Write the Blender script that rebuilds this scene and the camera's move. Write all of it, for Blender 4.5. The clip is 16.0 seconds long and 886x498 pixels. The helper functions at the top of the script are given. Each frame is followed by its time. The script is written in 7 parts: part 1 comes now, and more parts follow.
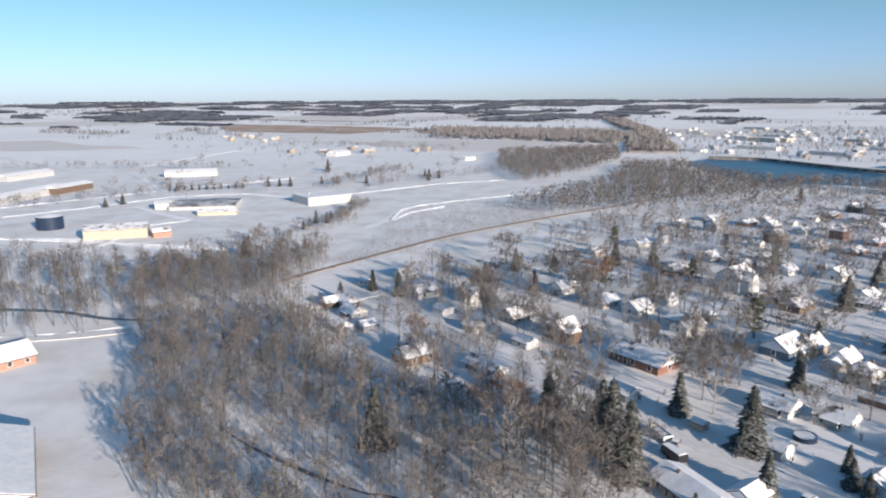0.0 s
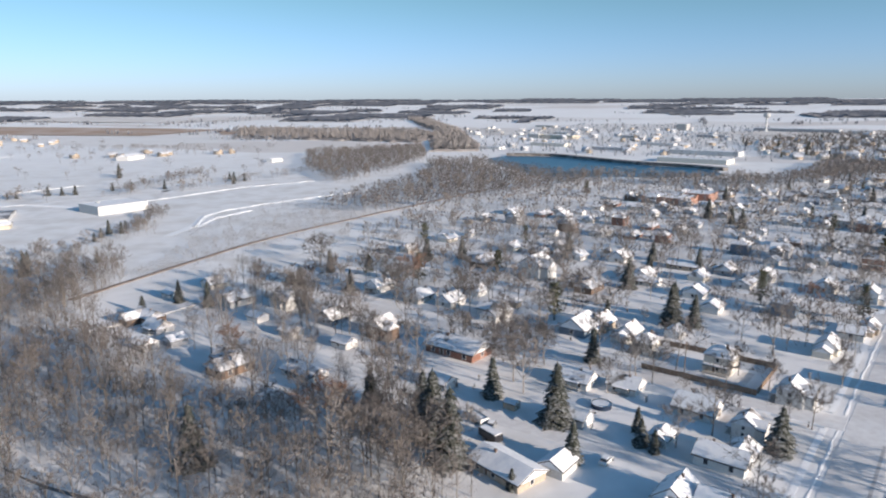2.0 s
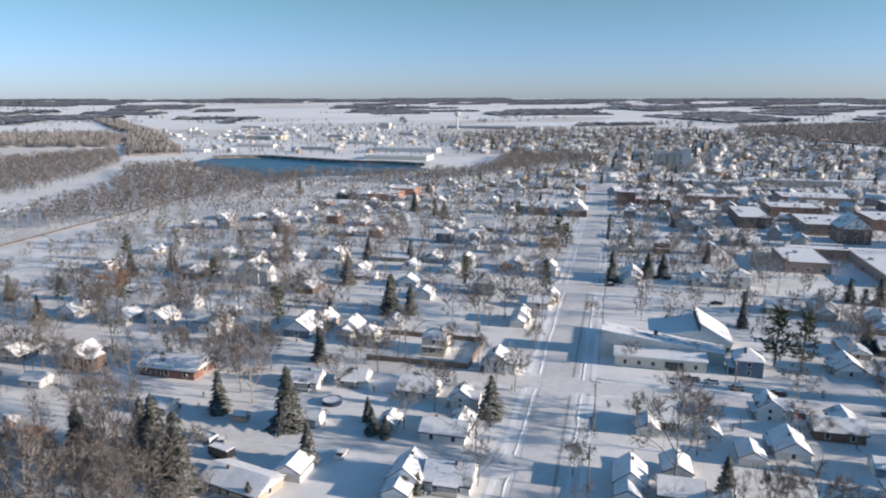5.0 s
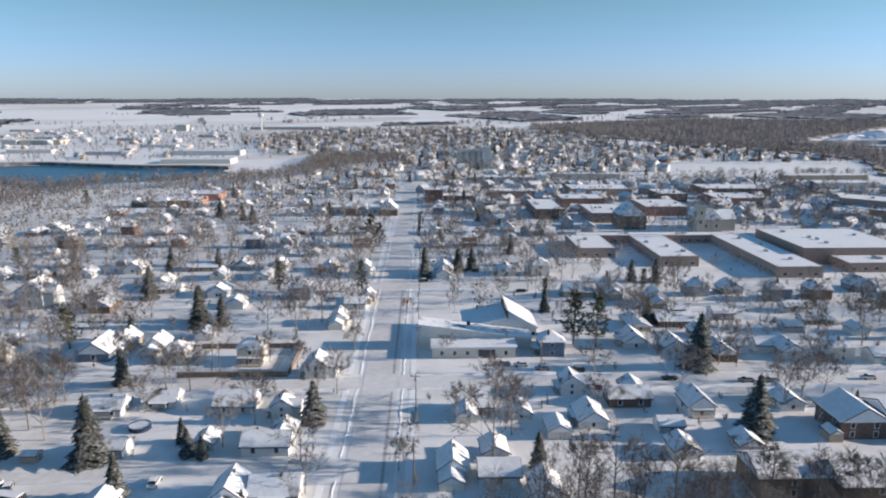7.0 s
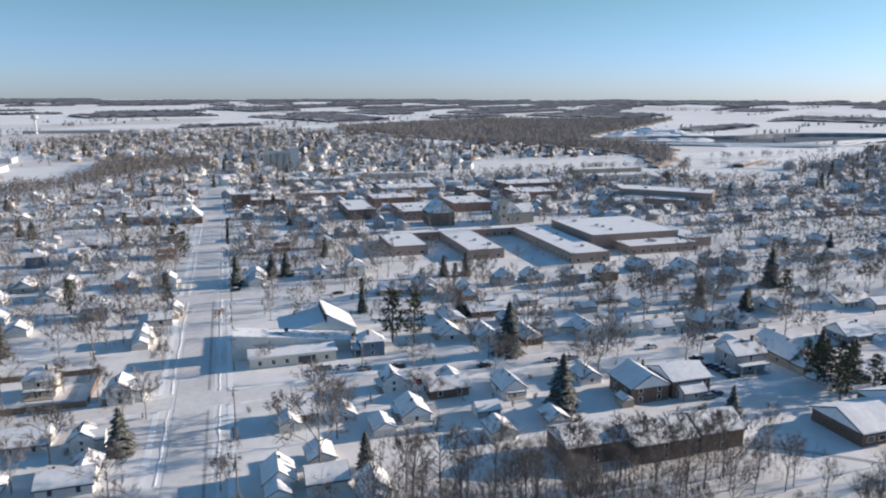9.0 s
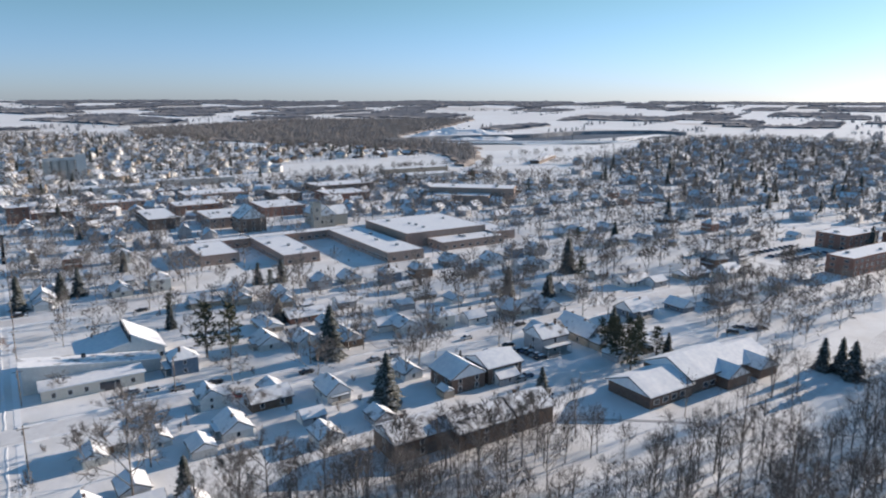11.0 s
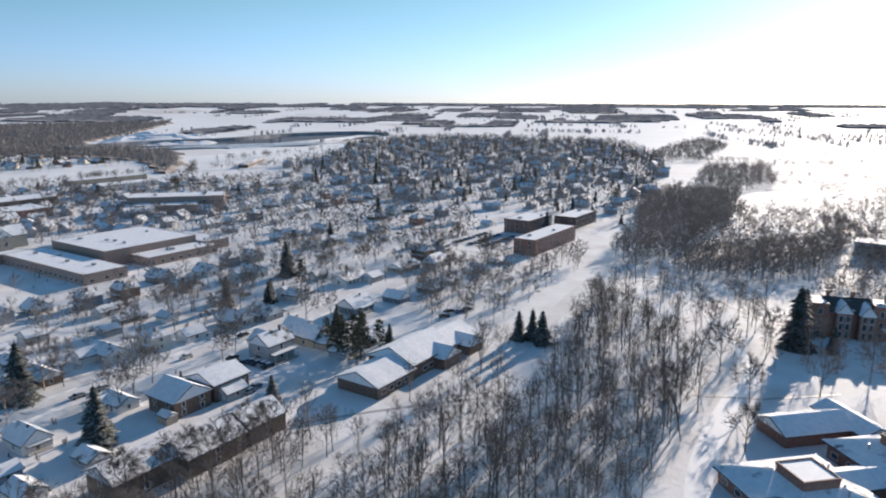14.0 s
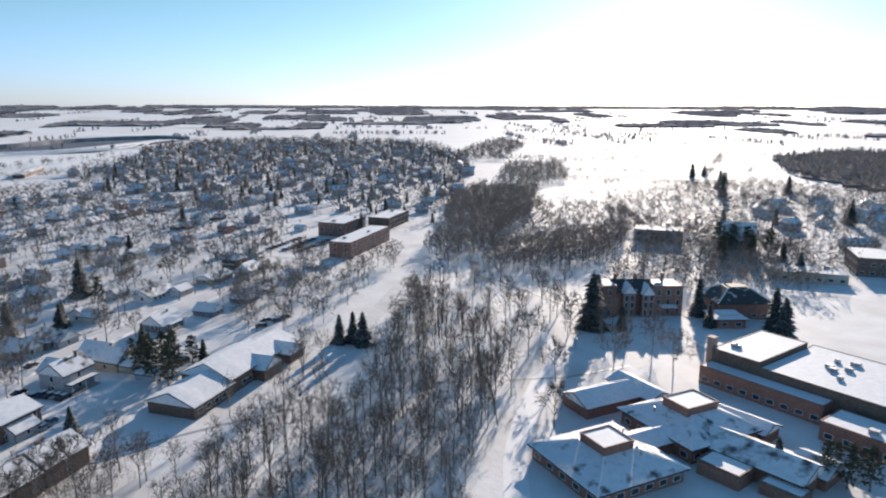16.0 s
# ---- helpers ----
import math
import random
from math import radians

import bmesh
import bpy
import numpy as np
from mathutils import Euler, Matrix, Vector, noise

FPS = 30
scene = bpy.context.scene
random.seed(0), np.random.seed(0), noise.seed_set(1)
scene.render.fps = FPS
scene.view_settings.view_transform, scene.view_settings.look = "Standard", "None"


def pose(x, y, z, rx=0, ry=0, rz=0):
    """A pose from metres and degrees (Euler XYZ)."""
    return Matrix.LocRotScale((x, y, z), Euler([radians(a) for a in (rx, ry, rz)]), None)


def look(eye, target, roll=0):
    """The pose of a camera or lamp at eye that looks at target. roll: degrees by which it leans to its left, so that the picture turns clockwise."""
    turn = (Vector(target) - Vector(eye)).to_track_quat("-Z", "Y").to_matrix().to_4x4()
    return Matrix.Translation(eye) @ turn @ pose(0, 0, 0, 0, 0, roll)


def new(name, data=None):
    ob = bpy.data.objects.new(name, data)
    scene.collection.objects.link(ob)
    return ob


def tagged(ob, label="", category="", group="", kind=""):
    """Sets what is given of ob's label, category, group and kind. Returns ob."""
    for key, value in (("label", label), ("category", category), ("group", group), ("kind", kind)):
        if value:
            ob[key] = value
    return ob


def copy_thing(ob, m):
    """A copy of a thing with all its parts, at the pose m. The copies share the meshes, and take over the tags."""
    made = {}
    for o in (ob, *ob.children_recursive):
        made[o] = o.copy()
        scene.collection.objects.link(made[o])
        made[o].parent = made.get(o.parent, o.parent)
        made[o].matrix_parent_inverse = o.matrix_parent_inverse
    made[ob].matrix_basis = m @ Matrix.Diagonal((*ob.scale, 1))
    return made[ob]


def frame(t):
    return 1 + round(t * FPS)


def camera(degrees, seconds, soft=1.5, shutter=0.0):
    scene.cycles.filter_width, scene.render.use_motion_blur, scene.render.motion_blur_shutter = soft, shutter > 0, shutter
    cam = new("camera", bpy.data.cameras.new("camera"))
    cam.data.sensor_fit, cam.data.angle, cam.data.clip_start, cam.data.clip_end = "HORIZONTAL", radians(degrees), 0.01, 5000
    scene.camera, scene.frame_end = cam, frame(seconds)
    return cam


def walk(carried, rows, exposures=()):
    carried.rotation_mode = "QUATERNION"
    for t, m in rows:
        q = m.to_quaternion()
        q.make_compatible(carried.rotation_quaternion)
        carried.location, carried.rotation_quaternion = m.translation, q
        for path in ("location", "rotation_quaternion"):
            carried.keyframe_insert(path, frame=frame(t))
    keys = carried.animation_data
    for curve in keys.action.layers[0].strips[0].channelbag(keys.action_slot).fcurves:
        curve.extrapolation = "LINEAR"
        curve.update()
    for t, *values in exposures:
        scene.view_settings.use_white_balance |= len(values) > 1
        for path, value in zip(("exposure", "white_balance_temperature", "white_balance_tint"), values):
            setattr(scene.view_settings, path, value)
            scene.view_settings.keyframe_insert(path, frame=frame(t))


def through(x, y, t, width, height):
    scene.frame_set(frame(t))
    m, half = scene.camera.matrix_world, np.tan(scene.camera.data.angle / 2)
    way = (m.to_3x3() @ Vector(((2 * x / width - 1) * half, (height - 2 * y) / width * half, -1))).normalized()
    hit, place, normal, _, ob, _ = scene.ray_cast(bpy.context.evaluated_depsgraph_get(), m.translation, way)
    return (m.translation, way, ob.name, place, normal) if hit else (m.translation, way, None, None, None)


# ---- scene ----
cam = camera(65.3, 16.0, soft=2.0, shutter=0.3)
EXPO = 0.46
PATH = [
    (0.0, 1.11, 2.12, 78.40, 77.67, 0.34, 0.00),
    (0.5, 1.10, 1.91, 78.45, 77.65, 0.30, -3.92),
    (1.0, 1.08, 1.71, 78.51, 77.62, 0.27, -7.86),
    (1.5, 1.05, 1.51, 78.57, 77.60, 0.23, -11.80),
    (2.0, 1.02, 1.33, 78.64, 77.59, 0.20, -15.70),
    (2.5, 0.97, 1.16, 78.71, 77.57, 0.17, -19.58),
    (3.0, 0.92, 1.00, 78.80, 77.56, 0.14, -23.49),
    (3.5, 0.86, 0.85, 78.88, 77.55, 0.11, -27.45),
    (4.0, 0.80, 0.70, 78.98, 77.54, 0.08, -31.41),
    (6.5, 0.33, 0.16, 79.51, 77.53, -0.03, -51.06),
    (7.0, 0.21, 0.09, 79.63, 77.54, -0.05, -54.99),
    (7.5, 0.09, 0.03, 79.76, 77.55, -0.07, -58.89),
    (8.0, -0.05, -0.02, 79.89, 77.56, -0.08, -62.81),
    (8.5, -0.20, -0.06, 80.02, 77.57, -0.10, -66.72),
    (9.0, -0.35, -0.09, 80.15, 77.59, -0.11, -70.64),
    (11.5, -1.26, -0.03, 80.85, 77.71, -0.16, -90.09),
    (12.0, -1.47, 0.02, 80.99, 77.74, -0.16, -94.01),
    (12.5, -1.69, 0.09, 81.13, 77.77, -0.17, -97.98),
    (13.0, -1.92, 0.16, 81.28, 77.81, -0.17, -101.96),
    (13.5, -2.16, 0.25, 81.43, 77.84, -0.17, -105.90),
    (14.0, -2.41, 0.36, 81.57, 77.88, -0.18, -109.83),
    (14.5, -2.67, 0.48, 81.72, 77.93, -0.18, -113.70),
    (15.0, -2.94, 0.61, 81.86, 77.97, -0.17, -117.52),
    (15.5, -3.22, 0.76, 82.01, 78.02, -0.17, -121.43),
    (16.0, -3.51, 0.92, 82.15, 78.07, -0.17, -125.34),
]
walk(cam, [(t, pose(x, y, z, 0, 0, yaw) @ pose(0, 0, 0, tilt, 0, 0) @ pose(0, 0, 0, 0, 0, -roll)) for t, x, y, z, tilt, roll, yaw in PATH],
     exposures=((0.0, EXPO, 6250, 13), (16.0, EXPO, 6250, 13)))

# ---- light ----
SUN_YAW, SUN_UP = -53.5, 15.0            # compass of the sun in the plan (from +x), height above the horizon
world = bpy.data.worlds.new("world")
scene.world = world
world.use_nodes = True
_n = world.node_tree.nodes
_sky = _n.new("ShaderNodeTexSky")
_sky.sky_type, _sky.sun_disc = "NISHITA", False
_sky.sun_elevation, _sky.sun_rotation = radians(SUN_UP), radians(90 - SUN_YAW)
_sky.altitude, _sky.air_density, _sky.dust_density, _sky.ozone_density = 200, 1.0, 0.25, 1.8
_n["Background"].inputs["Strength"].default_value = 0.076
# pale winter haze low over the horizon
_co, _se, _hz = _n.new("ShaderNodeTexCoord"), _n.new("ShaderNodeSeparateXYZ"), _n.new("ShaderNodeMapRange")
_hz.inputs["From Min"].default_value, _hz.inputs["From Max"].default_value = 0.0, 0.16
_hz.interpolation_type = "SMOOTHSTEP"
_mix = _n.new("ShaderNodeMix")
_mix.data_type, _mix.blend_type = "RGBA", "MULTIPLY"
_mix.inputs[0].default_value = 1.0
_tone = _n.new("ShaderNodeMix")
_tone.data_type = "RGBA"
_tone.inputs[6].default_value, _tone.inputs[7].default_value = (0.75, 1.01, 1.86, 1), (0.75, 1.01, 1.07, 1)
_wl = world.node_tree.links
_wl.new(_co.outputs["Generated"], _se.inputs[0])
_wl.new(_se.outputs["Z"], _hz.inputs["Value"])
_wl.new(_hz.outputs["Result"], _tone.inputs[0])
_wl.new(_sky.outputs[0], _mix.inputs[6])
# a clear, deep blue higher up
_deep, _up = _n.new("ShaderNodeMix"), _n.new("ShaderNodeMapRange")
_deep.data_type = "RGBA"
_deep.inputs[7].default_value = (0.88, 1.28, 1.38, 1)
_up.inputs["From Min"].default_value, _up.inputs["From Max"].default_value = 0.13, 0.45
_up.interpolation_type = "SMOOTHSTEP"
_wl.new(_se.outputs["Z"], _up.inputs["Value"])
_wl.new(_up.outputs["Result"], _deep.inputs[0])
_wl.new(_tone.outputs[2], _deep.inputs[6])
_wl.new(_deep.outputs[2], _mix.inputs[7])
_wl.new(_mix.outputs[2], _n["Background"].inputs["Color"])
sun = new("sun", bpy.data.lights.new("sun", "SUN"))
sun.data.energy, sun.data.angle, sun.data.color = 5.0, radians(0.6), (1.0, 0.85, 0.69)
_d = Vector((math.cos(radians(SUN_YAW)) * math.cos(radians(SUN_UP)), math.sin(radians(SUN_YAW)) * math.cos(radians(SUN_UP)), math.sin(radians(SUN_UP))))
sun.matrix_world = look(tuple(_d * 300), (0, 0, 0))


# ---- the plan: u runs along the main street, v along the cross streets ----
GRID = 36.5
CU, SU = math.cos(radians(GRID)), math.sin(radians(GRID))


def rise(x, y):
    """Height of the land: level in the town, rising gently towards the far horizon."""
    r = math.hypot(x, y)
    return 60.0 * (max(0.0, r - 1500.0) / 3400.0) ** 1.8


def G(u, v, z=0.0, turn=0.0, s=1.0):
    """Pose on the ground at the plan's (u, v), turned by degrees from the plan's axes."""
    x, y = u * CU + v * SU, u * SU - v * CU
    return pose(x, y, z + rise(x, y), 0, 0, GRID + turn) @ Matrix.Diagonal((s, s, s, 1))


def XY(u, v):
    return u * CU + v * SU, u * SU - v * CU


# ---- materials ----
def mat(name, a, b=None, scale=1.0, rough=0.8, detail=6, bump=0.0, bscale=8.0, metal=0.0, c=None, cscale=0.05, camount=0.35, spec=0.3):
    """Two tones of one surface mixed by noise, a third large-scale tone, a fine relief."""
    m = bpy.data.materials.new(name)
    m.use_nodes = True
    nt = m.node_tree
    p = nt.nodes["Principled BSDF"]
    p.inputs["Roughness"].default_value, p.inputs["Metallic"].default_value = rough, metal
    p.inputs["Specular IOR Level"].default_value = spec
    geo = nt.nodes.new("ShaderNodeNewGeometry")
    n1 = nt.nodes.new("ShaderNodeTexNoise")
    n1.inputs["Scale"].default_value, n1.inputs["Detail"].default_value = scale, detail
    nt.links.new(geo.outputs["Position"], n1.inputs["Vector"])
    ramp = nt.nodes.new("ShaderNodeValToRGB")
    ramp.color_ramp.elements[0].position, ramp.color_ramp.elements[1].position = 0.35, 0.65
    ramp.color_ramp.elements[0].color, ramp.color_ramp.elements[1].color = (*a, 1), (*(b or a), 1)
    nt.links.new(n1.outputs["Fac"], ramp.inputs["Fac"])
    col = ramp.outputs["Color"]
    if c:
        n2 = nt.nodes.new("ShaderNodeTexNoise")
        n2.inputs["Scale"].default_value, n2.inputs["Detail"].default_value = cscale, 4
        nt.links.new(geo.outputs["Position"], n2.inputs["Vector"])
        r2 = nt.nodes.new("ShaderNodeValToRGB")
        r2.color_ramp.elements[0].position, r2.color_ramp.elements[1].position = 0.45, 0.7
        r2.color_ramp.elements[0].color, r2.color_ramp.elements[1].color = (0, 0, 0, 1), (camount, camount, camount, 1)
        nt.links.new(n2.outputs["Fac"], r2.inputs["Fac"])
        mx = nt.nodes.new("ShaderNodeMix")
        mx.data_type = "RGBA"
        nt.links.new(r2.outputs["Color"], mx.inputs[0])
        nt.links.new(col, mx.inputs[6])
        mx.inputs[7].default_value = (*c, 1)
        col = mx.outputs[2]
    nt.links.new(col, p.inputs["Base Color"])
    if bump:
        n3 = nt.nodes.new("ShaderNodeTexNoise")
        n3.inputs["Scale"].default_value, n3.inputs["Detail"].default_value = bscale, 5
        nt.links.new(geo.outputs["Position"], n3.inputs["Vector"])
        bp = nt.nodes.new("ShaderNodeBump")
        bp.inputs["Strength"].default_value, bp.inputs["Distance"].default_value = bump, 0.3
        nt.links.new(n3.outputs["Fac"], bp.inputs["Height"])
        nt.links.new(bp.outputs["Normal"], p.inputs["Normal"])
    return m


def tinted(m, spread=0.25):
    """Lets each object of a material differ a little in brightness."""
    nt = m.node_tree
    p = nt.nodes["Principled BSDF"]
    link = p.inputs["Base Color"].links[0]
    src = link.from_socket
    info = nt.nodes.new("ShaderNodeObjectInfo")
    mr = nt.nodes.new("ShaderNodeMapRange")
    mr.inputs["To Min"].default_value, mr.inputs["To Max"].default_value = 1 - spread, 1 + spread * 0.6
    hs = nt.nodes.new("ShaderNodeHueSaturation")
    nt.links.new(info.outputs["Random"], mr.inputs["Value"])
    nt.links.new(mr.outputs["Result"], hs.inputs["Value"])
    nt.links.new(src, hs.inputs["Color"])
    nt.links.new(hs.outputs["Color"], p.inputs["Base Color"])
    return m


def thin(m, through=0.28):
    """Lets some light through fine twigs, so that both their sides are lit."""
    nt = m.node_tree
    p = nt.nodes["Principled BSDF"]
    tr, mx = nt.nodes.new("ShaderNodeBsdfTranslucent"), nt.nodes.new("ShaderNodeMixShader")
    nt.links.new(p.inputs["Base Color"].links[0].from_socket, tr.inputs["Color"])
    mx.inputs[0].default_value = through
    nt.links.new(p.outputs[0], mx.inputs[1])
    nt.links.new(tr.outputs[0], mx.inputs[2])
    nt.links.new(mx.outputs[0], nt.nodes["Material Output"].inputs["Surface"])
    return m


def capped(name, under, snow=(0.82, 0.83, 0.85), lo=0.25, hi=0.75, nscale=0.8, amount=0.6, under2=None):
    """A dark surface with snow lying on what faces up, broken by noise."""
    m = mat(name, under, under2 or under, scale=3.0, rough=0.85)
    nt = m.node_tree
    p = nt.nodes["Principled BSDF"]
    src = p.inputs["Base Color"].links[0].from_socket
    geo = nt.nodes.new("ShaderNodeNewGeometry")
    sep = nt.nodes.new("ShaderNodeSeparateXYZ")
    nt.links.new(geo.outputs["Normal"], sep.inputs[0])
    ab = nt.nodes.new("ShaderNodeMath")
    ab.operation = "ABSOLUTE"
    nt.links.new(sep.outputs["Z"], ab.inputs[0])
    nz = nt.nodes.new("ShaderNodeTexNoise")
    nz.inputs["Scale"].default_value, nz.inputs["Detail"].default_value = nscale, 5
    nt.links.new(geo.outputs["Position"], nz.inputs["Vector"])
    ad = nt.nodes.new("ShaderNodeMath")
    ad.operation = "MULTIPLY_ADD"
    nt.links.new(nz.outputs["Fac"], ad.inputs[0])
    ad.inputs[1].default_value = 1.2
    nt.links.new(ab.outputs[0], ad.inputs[2])
    mr = nt.nodes.new("ShaderNodeMapRange")
    mr.inputs["From Min"].default_value, mr.inputs["From Max"].default_value = 0.6 + lo, 0.6 + hi
    mr.inputs["To Max"].default_value = amount
    nt.links.new(ad.outputs[0], mr.inputs["Value"])
    mx = nt.nodes.new("ShaderNodeMix")
    mx.data_type = "RGBA"
    nt.links.new(mr.outputs["Result"], mx.inputs[0])
    nt.links.new(src, mx.inputs[6])
    mx.inputs[7].default_value = (*snow, 1)
    nt.links.new(mx.outputs[2], p.inputs["Base Color"])
    return m


def patchy(name, under, snow=(0.88, 0.88, 0.88), scale=0.35, cut=0.36, soft=0.06):
    """Snow on a roof, blown or slid off in places down to the roofing; each roof differs."""
    m = mat(name, snow, (0.76, 0.77, 0.8), scale=0.7, rough=0.7, bump=0.15, bscale=1.5)
    nt = m.node_tree
    p = nt.nodes["Principled BSDF"]
    src = p.inputs["Base Color"].links[0].from_socket
    geo, info = nt.nodes.new("ShaderNodeNewGeometry"), nt.nodes.new("ShaderNodeObjectInfo")
    nz = nt.nodes.new("ShaderNodeTexNoise")
    nz.noise_dimensions = "4D"
    nz.inputs["Scale"].default_value, nz.inputs["Detail"].default_value = scale, 7
    nt.links.new(geo.outputs["Position"], nz.inputs["Vector"])
    wv = nt.nodes.new("ShaderNodeMath")
    wv.operation = "MULTIPLY"
    wv.inputs[1].default_value = 40.0
    nt.links.new(info.outputs["Random"], wv.inputs[0])
    nt.links.new(wv.outputs[0], nz.inputs["W"])
    mr = nt.nodes.new("ShaderNodeMapRange")
    mr.inputs["From Min"].default_value, mr.inputs["From Max"].default_value = cut - soft, cut + soft
    nt.links.new(nz.outputs["Fac"], mr.inputs["Value"])
    mx = nt.nodes.new("ShaderNodeMix")
    mx.data_type = "RGBA"
    nt.links.new(mr.outputs["Result"], mx.inputs[0])
    mx.inputs[6].default_value = (*under, 1)
    nt.links.new(src, mx.inputs[7])
    nt.links.new(mx.outputs[2], p.inputs["Base Color"])
    return m


def land_material():
    """Snow over lawns near the town; farm fields of snow, stubble and bare soil beyond."""
    m = mat("snowy_land", (0.86, 0.85, 0.84), (0.78, 0.77, 0.76), scale=0.12, rough=0.75, bump=0.35, bscale=0.5,
            c=(0.5, 0.45, 0.39), cscale=0.045, camount=0.45)
    nt = m.node_tree
    p = nt.nodes["Principled BSDF"]
    near = p.inputs["Base Color"].links[0].from_socket
    geo = nt.nodes.new("ShaderNodeNewGeometry")
    mp = nt.nodes.new("ShaderNodeMapping")
    mp.inputs["Rotation"].default_value = (0, 0, radians(-32))
    mp.inputs["Scale"].default_value = (0.0021, 0.0034, 0)
    nt.links.new(geo.outputs["Position"], mp.inputs["Vector"])
    vo = nt.nodes.new("ShaderNodeTexVoronoi")
    vo.distance = "CHEBYCHEV"
    vo.inputs["Scale"].default_value, vo.inputs["Randomness"].default_value = 1.0, 0.7
    nt.links.new(mp.outputs[0], vo.inputs["Vector"])
    sp = nt.nodes.new("ShaderNodeSeparateColor")
    nt.links.new(vo.outputs["Color"], sp.inputs[0])
    rp = nt.nodes.new("ShaderNodeValToRGB")
    rp.color_ramp.interpolation = "CONSTANT"
    el = rp.color_ramp.elements
    el[0].position, el[0].color = 0.0, (0.89, 0.875, 0.86, 1)
    el[1].position, el[1].color = 0.45, (0.86, 0.84, 0.82, 1)
    for pos, colr in ((0.66, (0.79, 0.76, 0.73, 1)), (0.82, (0.9, 0.89, 0.875, 1)), (0.93, (0.72, 0.67, 0.63, 1))):
        e = el.new(pos)
        e.color = colr
    nt.links.new(sp.outputs[0], rp.inputs["Fac"])
    # drill rows and drifts in the fields
    wn = nt.nodes.new("ShaderNodeTexNoise")
    wn.inputs["Scale"].default_value, wn.inputs["Detail"].default_value = 0.012, 6
    nt.links.new(geo.outputs["Position"], wn.inputs["Vector"])
    mrn = nt.nodes.new("ShaderNodeMapRange")
    mrn.inputs["To Min"].default_value, mrn.inputs["To Max"].default_value = 0.9, 1.12
    nt.links.new(wn.outputs["Fac"], mrn.inputs["Value"])
    hs = nt.nodes.new("ShaderNodeHueSaturation")
    nt.links.new(mrn.outputs["Result"], hs.inputs["Value"])
    nt.links.new(rp.outputs["Color"], hs.inputs["Color"])
    ln = nt.nodes.new("ShaderNodeVectorMath")
    ln.operation = "LENGTH"
    nt.links.new(geo.outputs["Position"], ln.inputs[0])
    mr = nt.nodes.new("ShaderNodeMapRange")
    mr.inputs["From Min"].default_value, mr.inputs["From Max"].default_value = 700, 1100
    nt.links.new(ln.outputs["Value"], mr.inputs["Value"])
    mx = nt.nodes.new("ShaderNodeMix")
    mx.data_type = "RGBA"
    nt.links.new(mr.outputs["Result"], mx.inputs[0])
    nt.links.new(near, mx.inputs[6])
    nt.links.new(hs.outputs["Color"], mx.inputs[7])
    nt.links.new(mx.outputs[2], p.inputs["Base Color"])
    return m


SNOW = mat("snow", (0.88, 0.88, 0.88), (0.82, 0.82, 0.83), scale=0.6, rough=0.7, bump=0.2, bscale=1.2)
LAND = land_material()
PACKED = mat("packed_snow_road", (0.78, 0.77, 0.76), (0.69, 0.67, 0.66), scale=0.5, rough=0.75, c=(0.45, 0.42, 0.4), cscale=0.06, camount=0.4, bump=0.2)
TRODDEN = mat("ploughed_walk", (0.93, 0.93, 0.93), (0.88, 0.88, 0.88), scale=0.8, rough=0.7)
DRIVE = mat("trodden_driveway", (0.5, 0.48, 0.47), (0.72, 0.71, 0.7), scale=0.35, rough=0.8)
DARKLANE = mat("dark_lane", (0.36, 0.34, 0.33), (0.48, 0.46, 0.45), scale=0.4, rough=0.6, c=(0.6, 0.6, 0.6), cscale=0.08, camount=0.6)
WATER = mat("open_water", (0.015, 0.085, 0.17), (0.02, 0.1, 0.19), scale=0.02, rough=0.3, bump=0.12, bscale=0.6, spec=0.25)
CREEKW = mat("creek_water", (0.05, 0.055, 0.06), (0.09, 0.09, 0.09), scale=0.2, rough=0.2, spec=0.5)
ROCK = mat("dark_bank", (0.1, 0.09, 0.085), (0.3, 0.29, 0.28), scale=0.15, rough=0.9)
BARK = tinted(mat("grey_bark", (0.185, 0.168, 0.155), (0.28, 0.258, 0.24), scale=2.0, rough=1.0, spec=0.0))
TWIG = thin(tinted(mat("bare_twigs", (0.155, 0.14, 0.131), (0.228, 0.209, 0.198), scale=0.15, rough=1.0, c=(0.22, 0.172, 0.15), cscale=0.03, camount=0.25, spec=0.0)), 0.12)
RUST = thin(tinted(mat("clinging_brown_leaves", (0.24, 0.15, 0.11), (0.33, 0.215, 0.165), scale=1.0, rough=0.9)))
NEEDLE = tinted(capped("snowy_spruce_needles", (0.028, 0.036, 0.03), under2=(0.07, 0.072, 0.058), lo=0.84, hi=1.2, nscale=1.6, amount=0.48), 0.25)
PINE = tinted(capped("olive_pine_needles", (0.05, 0.055, 0.032), under2=(0.1, 0.1, 0.062), lo=1.0, hi=1.4, nscale=1.6, amount=0.35), 0.25)
# far woods: a lifted, bluish grey puts aerial haze into the base colour
HAZETREE = thin(mat("hazed_distant_woods", (0.205, 0.215, 0.24), (0.3, 0.31, 0.335), scale=0.03, rough=1.0, spec=0.0), 0.2)
WOODS = thin(mat("brown_woods", (0.23, 0.214, 0.208), (0.31, 0.292, 0.285), scale=0.06, rough=1.0, spec=0.0), 0.12)
GLASS = mat("window_glass", (0.03, 0.035, 0.045), (0.06, 0.065, 0.08), scale=0.4, rough=0.12, spec=0.6)
TRIM = mat("white_trim", (0.78, 0.77, 0.75), (0.68, 0.67, 0.65), scale=1.5, rough=0.6)
GREYROOF = patchy("grey_membrane_roof", (0.2, 0.205, 0.215), snow=(0.42, 0.42, 0.43), scale=0.12, cut=0.5, soft=0.1)
